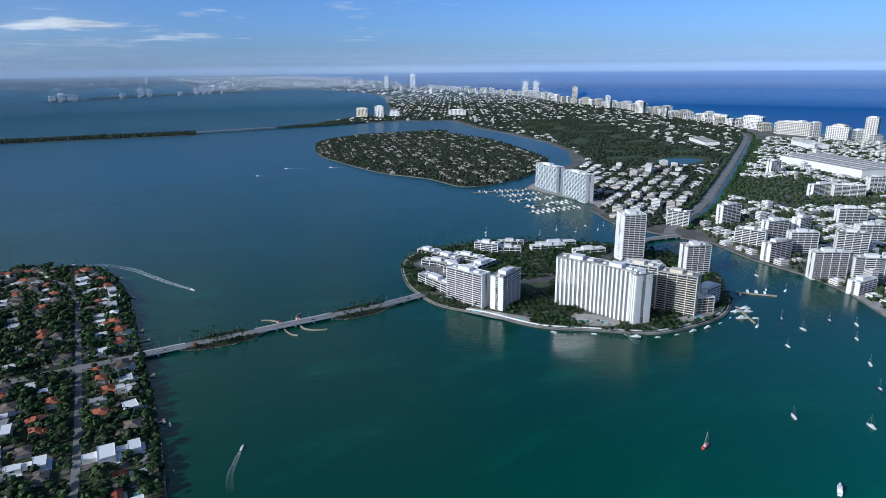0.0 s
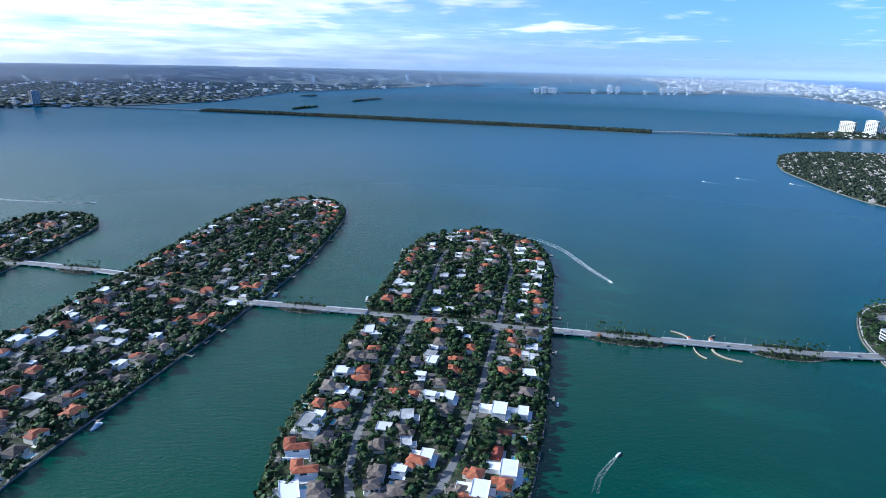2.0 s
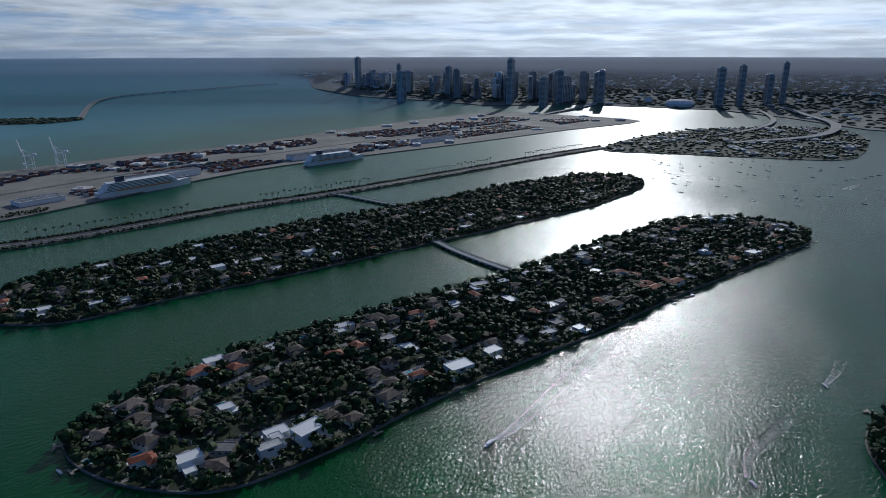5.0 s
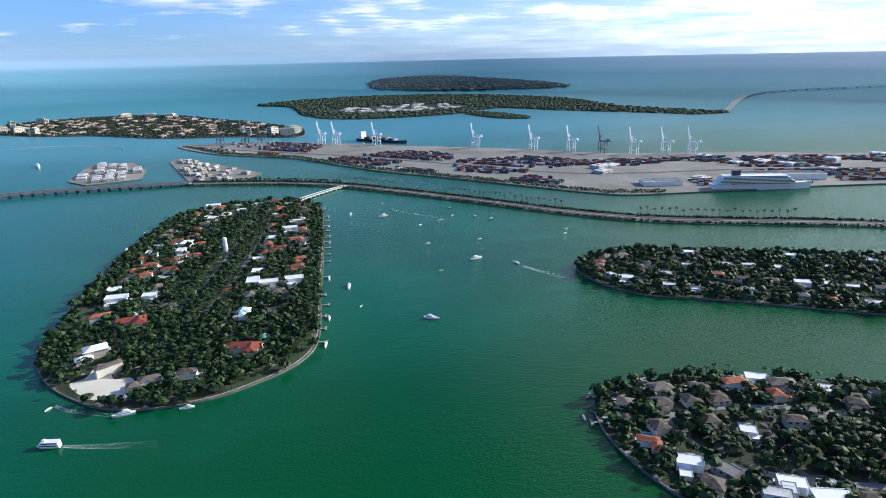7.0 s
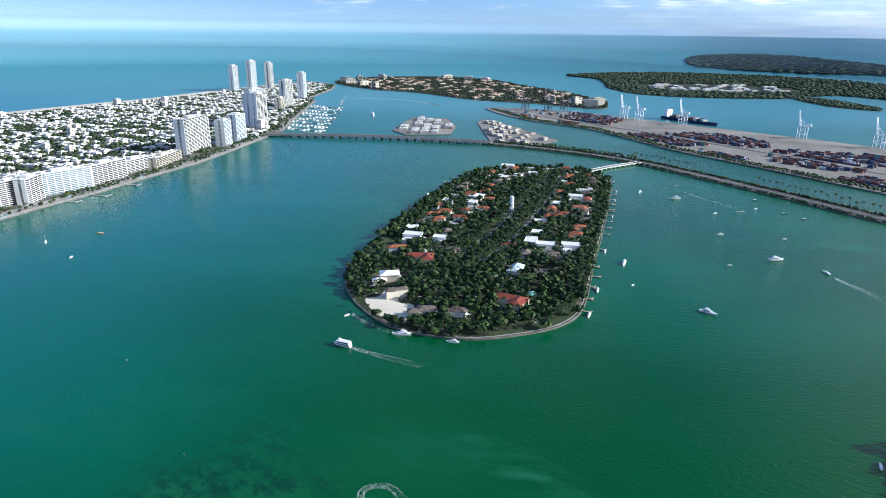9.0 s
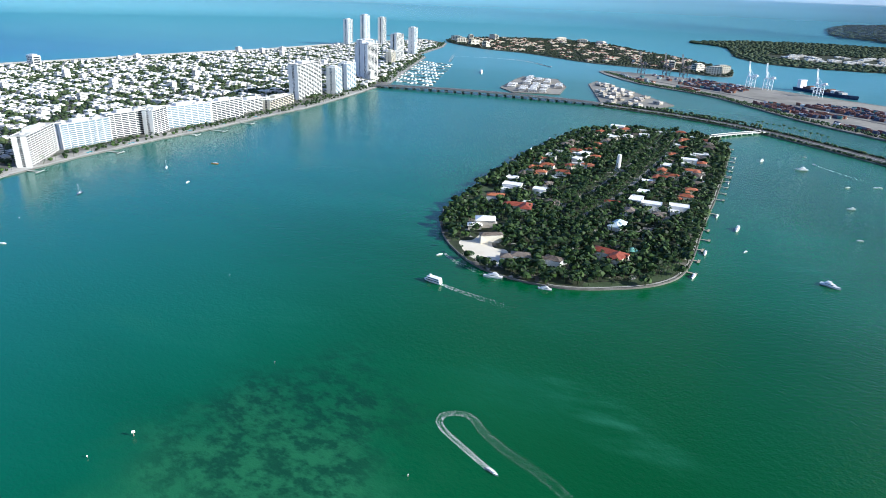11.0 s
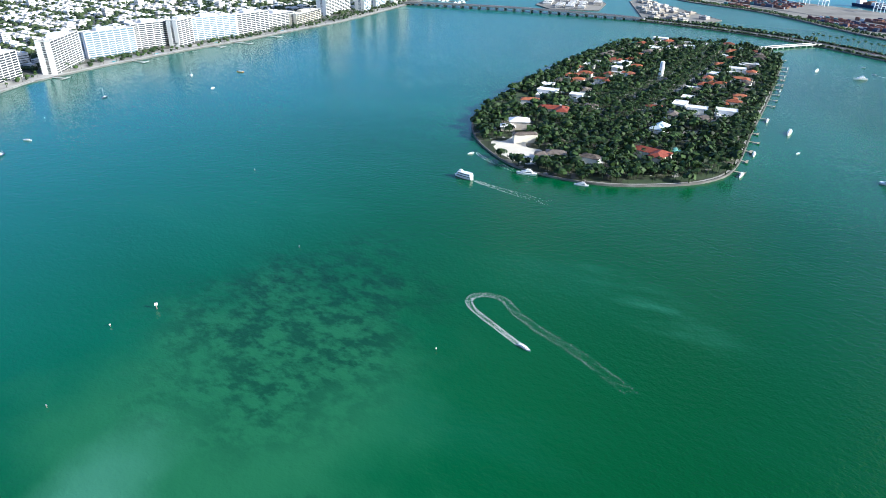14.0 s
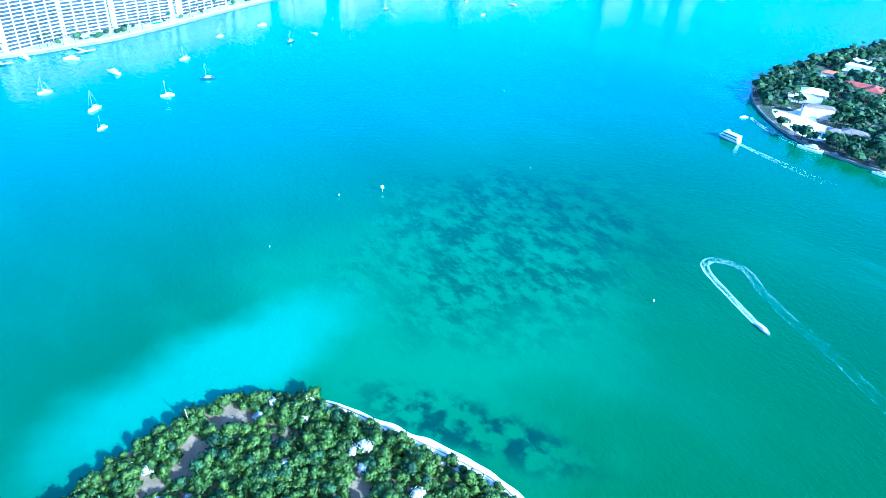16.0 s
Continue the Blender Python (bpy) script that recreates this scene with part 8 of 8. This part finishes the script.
for x0, y0, x1, y1 in ((985, 1880, 830, 1925), (985, 1820, 860, 1850), (985, 1760, 850, 1785), (985, 1700, 840, 1700), (960, 1640, 815, 1648)):
    pier_of_boats(x0, y0, x1, y1, 15)
for i in range(9):
    t = i / 9
    x, y = 805 + 180 * t, -1260 - 640 * t
    pier_of_boats(x, y, x - 150, y + 42, 15, 0.72)
for x0, y0, x1, y1 in ((720, 1012, 690, 960), (770, 1052, 810, 1010)):
    pier_of_boats(x0, y0, x1, y1, 12, 0.4)
for x, y, nx, ny in edge_frame(BELLE, 26):
    if y < 1090 and x < 700 and dice.random() < 0.8:
        YACHTS[dice.choice((0, 1, 1))].put(stand(x - nx * 9, y - ny * 9, math.degrees(math.atan2(ny, nx)) + 90, 0, 0.85))
for x, y, t, n in ((792, -180, 190, 24), (770, -395, 185, 34), (776, -345, 190, 20), (800, -40, 195, 26), (768, -480, 190, 30), (612, 400, 200, 22), (600, 470, 195, 22)):
    ob = thing("pier", "narrow concrete pier reaching into the bay", "pier", stand(x, y, t, 0), "bayfront piers")
    part("deck", Solid().box(-4, -1.5, 1.0, n, 1.5, 1.35).box(n - 3, -9, 1.0, n, 9, 1.36), CONCRETE, ob)
    me = Solid().tube([(0, 0, -2, 0.3), (0, 0, 1.1, 0.3)], 6).mesh("pile", CONCRETE)
    for k in range(4):
        part("pile", me, None, ob).location = (2 + k * (n - 4) / 3, 0, 0)
ribbon("promenade", "pale bayfront walk along the seawall", [(801, -20), (803, -137), (793, -290), (775, -409), (767, -565), (753, -700), (760, -868), (778, -1090)], 7, LAND + 0.12, CONCRETE)
ribbon("promenade", "pale bayfront walk along the seawall", [(606, 500), (611, 430), (632, 354), (663, 291), (718, 192), (761, 110), (801, -20)], 7, LAND + 0.12, CONCRETE)

# bayfront terraces behind the walk: decks, pools, palms
BAYWALK = [(914, 963), (864, 883), (760, 700), (650, 580), (600, 500), (605, 430), (626, 354), (657, 291), (712, 192), (755, 110), (796, -6), (799, -137), (788, -290), (770, -409), (762, -565), (748, -700), (755, -868), (775, -1095)]
HARBOUR = [(780, -1190), (900, -1590), (1015, -1992), (1084, -2088), (1160, -2545), (1239, -2784)]
for line, width in ((BAYWALK, 34), (HARBOUR, 30)):
    mid = offset(line, width / 2 + 1)
    ribbon("terrace", "pale paved terraces and drives behind the seawall", mid, width, LAND + 0.05, PAVED)
    strip = offset(line, 10) + offset(line, width + 14)[::-1]
    far_grove("trees", "garden trees on the bayfront terraces", strip, 7.5, 0.5, 0.6, 1.1, seed=int(width) + 60)
    r = random.Random(int(width))
    tall = []
    for x, y, nx, ny in edge_frame(offset(line, 9) + offset(line, 8.4)[::-1], 11):
        if r.random() < 0.4:
            k = r.uniform(0.9, 1.3)
            tall.append((r.randrange(4), x + r.uniform(-2, 2), y + r.uniform(-2, 2), LAND, r.uniform(0, 6.28), k, k))
    scatter("palm_trees", "palms along the bayfront walk", "palm trees", PALMS, tall, LEAF)
for x, y, t in ((812, -160, 280), (806, -240, 270), (795, -370, 262), (786, -450, 265), (780, -545, 268), (776, -640, 268), (776, -760, 270), (784, -880, 272), (640, 376, 295), (676, 296, 295), (740, 176, 300), (808, 50, 290)):
    POOLS.put(stand(x, y, t, LAND + 0.12, 1.4))

# trees in rows along the boulevard and its canal
r = random.Random(5)
row = []
for d in (15, 19, -32, -37):
    for x, y, nx, ny in edge_frame(offset(curve(BOULEVARD, False, 5), d) + offset(curve(BOULEVARD, False, 5), d - 0.4)[::-1], 9)[::1]:
        if r.random() < 0.42 and x > 1000:
            w = r.uniform(0.8, 1.5)
            row.append((r.randrange(5), x + r.uniform(-2, 2), y + r.uniform(-2, 2), LAND, r.uniform(0, 6.28), w, w))
scatter("street_trees", "rows of dark street trees along the boulevard", "trees", FAR_TREES, row, LEAF)
for i in range(14):
    t = 0.03 + i * 0.04
    k = curve(BOULEVARD, False, 12)
    a, b = k[int(t * (len(k) - 2))], k[int(t * (len(k) - 2)) + 1]
    d = (-7, -3, 3, 7)[i % 4]
    q = math.hypot(b[0] - a[0], b[1] - a[1])
    CARS[r.choice((0, 1, 2, 2))].put(stand(a[0] - (b[1] - a[1]) / q * d, a[1] + (b[0] - a[0]) / q * d, math.degrees(math.atan2(b[1] - a[1], b[0] - a[0])), LAND + 0.16))

# ---- small mangrove island close by ----
SHRUBS = [broadleaf(200 + i, 3, 100, 0.38) for i in range(6)]


def mangrove_island():
    r = random.Random(77)
    clear = [((77, 490), 6.5), ((81, 496), 4), ((73, 506), 5), ((66, 513), 4.5), ((66, 523), 4), ((24, 471), 4.5), ((16, 498), 9)]
    out, pale = [], []
    for poly, gap, low, high in ((MONUMENT, 2.5, 0.42, 0.85),):
        x = -45.0
        while x < 105:
            y = 425.0
            while y < 605:
                px, py = x + r.uniform(-1.2, 1.2), y + r.uniform(-1.2, 1.2)
                if inside(px, py, poly):
                    d = away(px, py, poly)
                    beach = px < 66 and py < 470 and d < 2.2 + 1.6 * noise.noise(Vector((px * 0.13, py * 0.13, 3)))
                    open_ = any((px - c[0]) ** 2 + (py - c[1]) ** 2 < q * q * (1 + 0.6 * noise.noise(Vector((px * 0.3, py * 0.3, 0)))) for c, q in clear)
                    if not beach and not open_ and d > 0.3:
                        w = r.uniform(low, high) * (0.85 + 0.4 * noise.noise(Vector((px * 0.08, py * 0.08, 5))))
                        (pale if r.random() < 0.025 else out).append((r.randrange(6), px, py, -0.6, r.uniform(0, 6.28), w * 1.1, w * r.uniform(0.8, 1.35)))
                y += gap
            x += gap
    tall = []
    for k in range(70):
        px, py = r.uniform(-30, 84), r.uniform(440, 575)
        if k < 4:
            px, py = ((70, 497), (62, 500), (56, 494), (45, 480))[k]
        if inside(px, py, MONUMENT) and away(px, py, MONUMENT) > 5 and not any((px - c[0]) ** 2 + (py - c[1]) ** 2 < q * q for c, q in clear):
            w = r.uniform(0.55, 0.95)
            tall.append((r.randrange(6), px, py, -0.3, r.uniform(0, 6.28), w, w * r.uniform(0.9, 1.2)))
    scatter("trees", "dark spreading trees standing out of the scrub", "trees", SHRUBS, tall, LEAF)
    scatter("mangroves", "thick bright green mangrove scrub covering the island", "bushes", SHRUBS, out, MANGROVE)
    bare = material("bleached_branches", [(0.30, 0.28, 0.24), (0.45, 0.43, 0.38), (0.55, 0.53, 0.48)], 0.9, island=0.4)
    scatter("bare_shrubs", "bleached leafless shrubs among the mangroves", "bushes", SHRUBS, pale, bare)
    # a narrow sand strand of uneven width, sloping into the water
    s = Solid()
    rows = []
    for x, y, nx, ny in edge_frame(MONUMENT, 1.5):
        if y < 462 and x < 72:
            t = min(1.0, (72 - x) / 30, (x + 42) / 18)
            a = (0.6 + 2.4 * t) * (0.85 + 0.45 * noise.noise(Vector((x * 0.11, y * 0.11, 9)))) + 0.3
            rows.append(((x + nx * 4.5, y + ny * 4.5, 0.95), (x + nx * 0.8, y + ny * 0.8, 0.98), (x - nx * a, y - ny * a, 0.05), (x - nx * (a + 1.2), y - ny * (a + 1.2), -0.3)))
    for p, q in zip(rows, rows[1:]):
        if (Vector(p[0]) - Vector(q[0])).length < 6:
            for k in range(3):
                s.face([p[k], q[k], q[k + 1], p[k + 1]])
    tagged(new("beach", s.mesh("beach", SAND)), "narrow white sand strand of the small island", "beach", kind="structure")


mangrove_island()
ob = thing("monument", "pale stone monument base among the mangroves", "monument", stand(16, 498, 10, 0.6))
part("plinth", Solid().tube([(0, 0, 0, 7.5), (0, 0, 0.8, 7.5), (0, 0, 0.8, 5.5), (0, 0, 1.8, 5.5)], 8), SAND, ob)
part("shaft", Solid().tube([(0, 0, 1.7, 2.2), (0, 0, 18, 1.3), (0, 0, 20, 0.4)], 8), CONCRETE, ob)
pole = thing("sign_pole", "thin pale pole leaning over the scrub", "pole", stand(84, 503, 0, 0.8))
part("pole", Solid().bar((0, 0, 0), (0.8, 0.4, 8), 0.25), WOOD, pole)
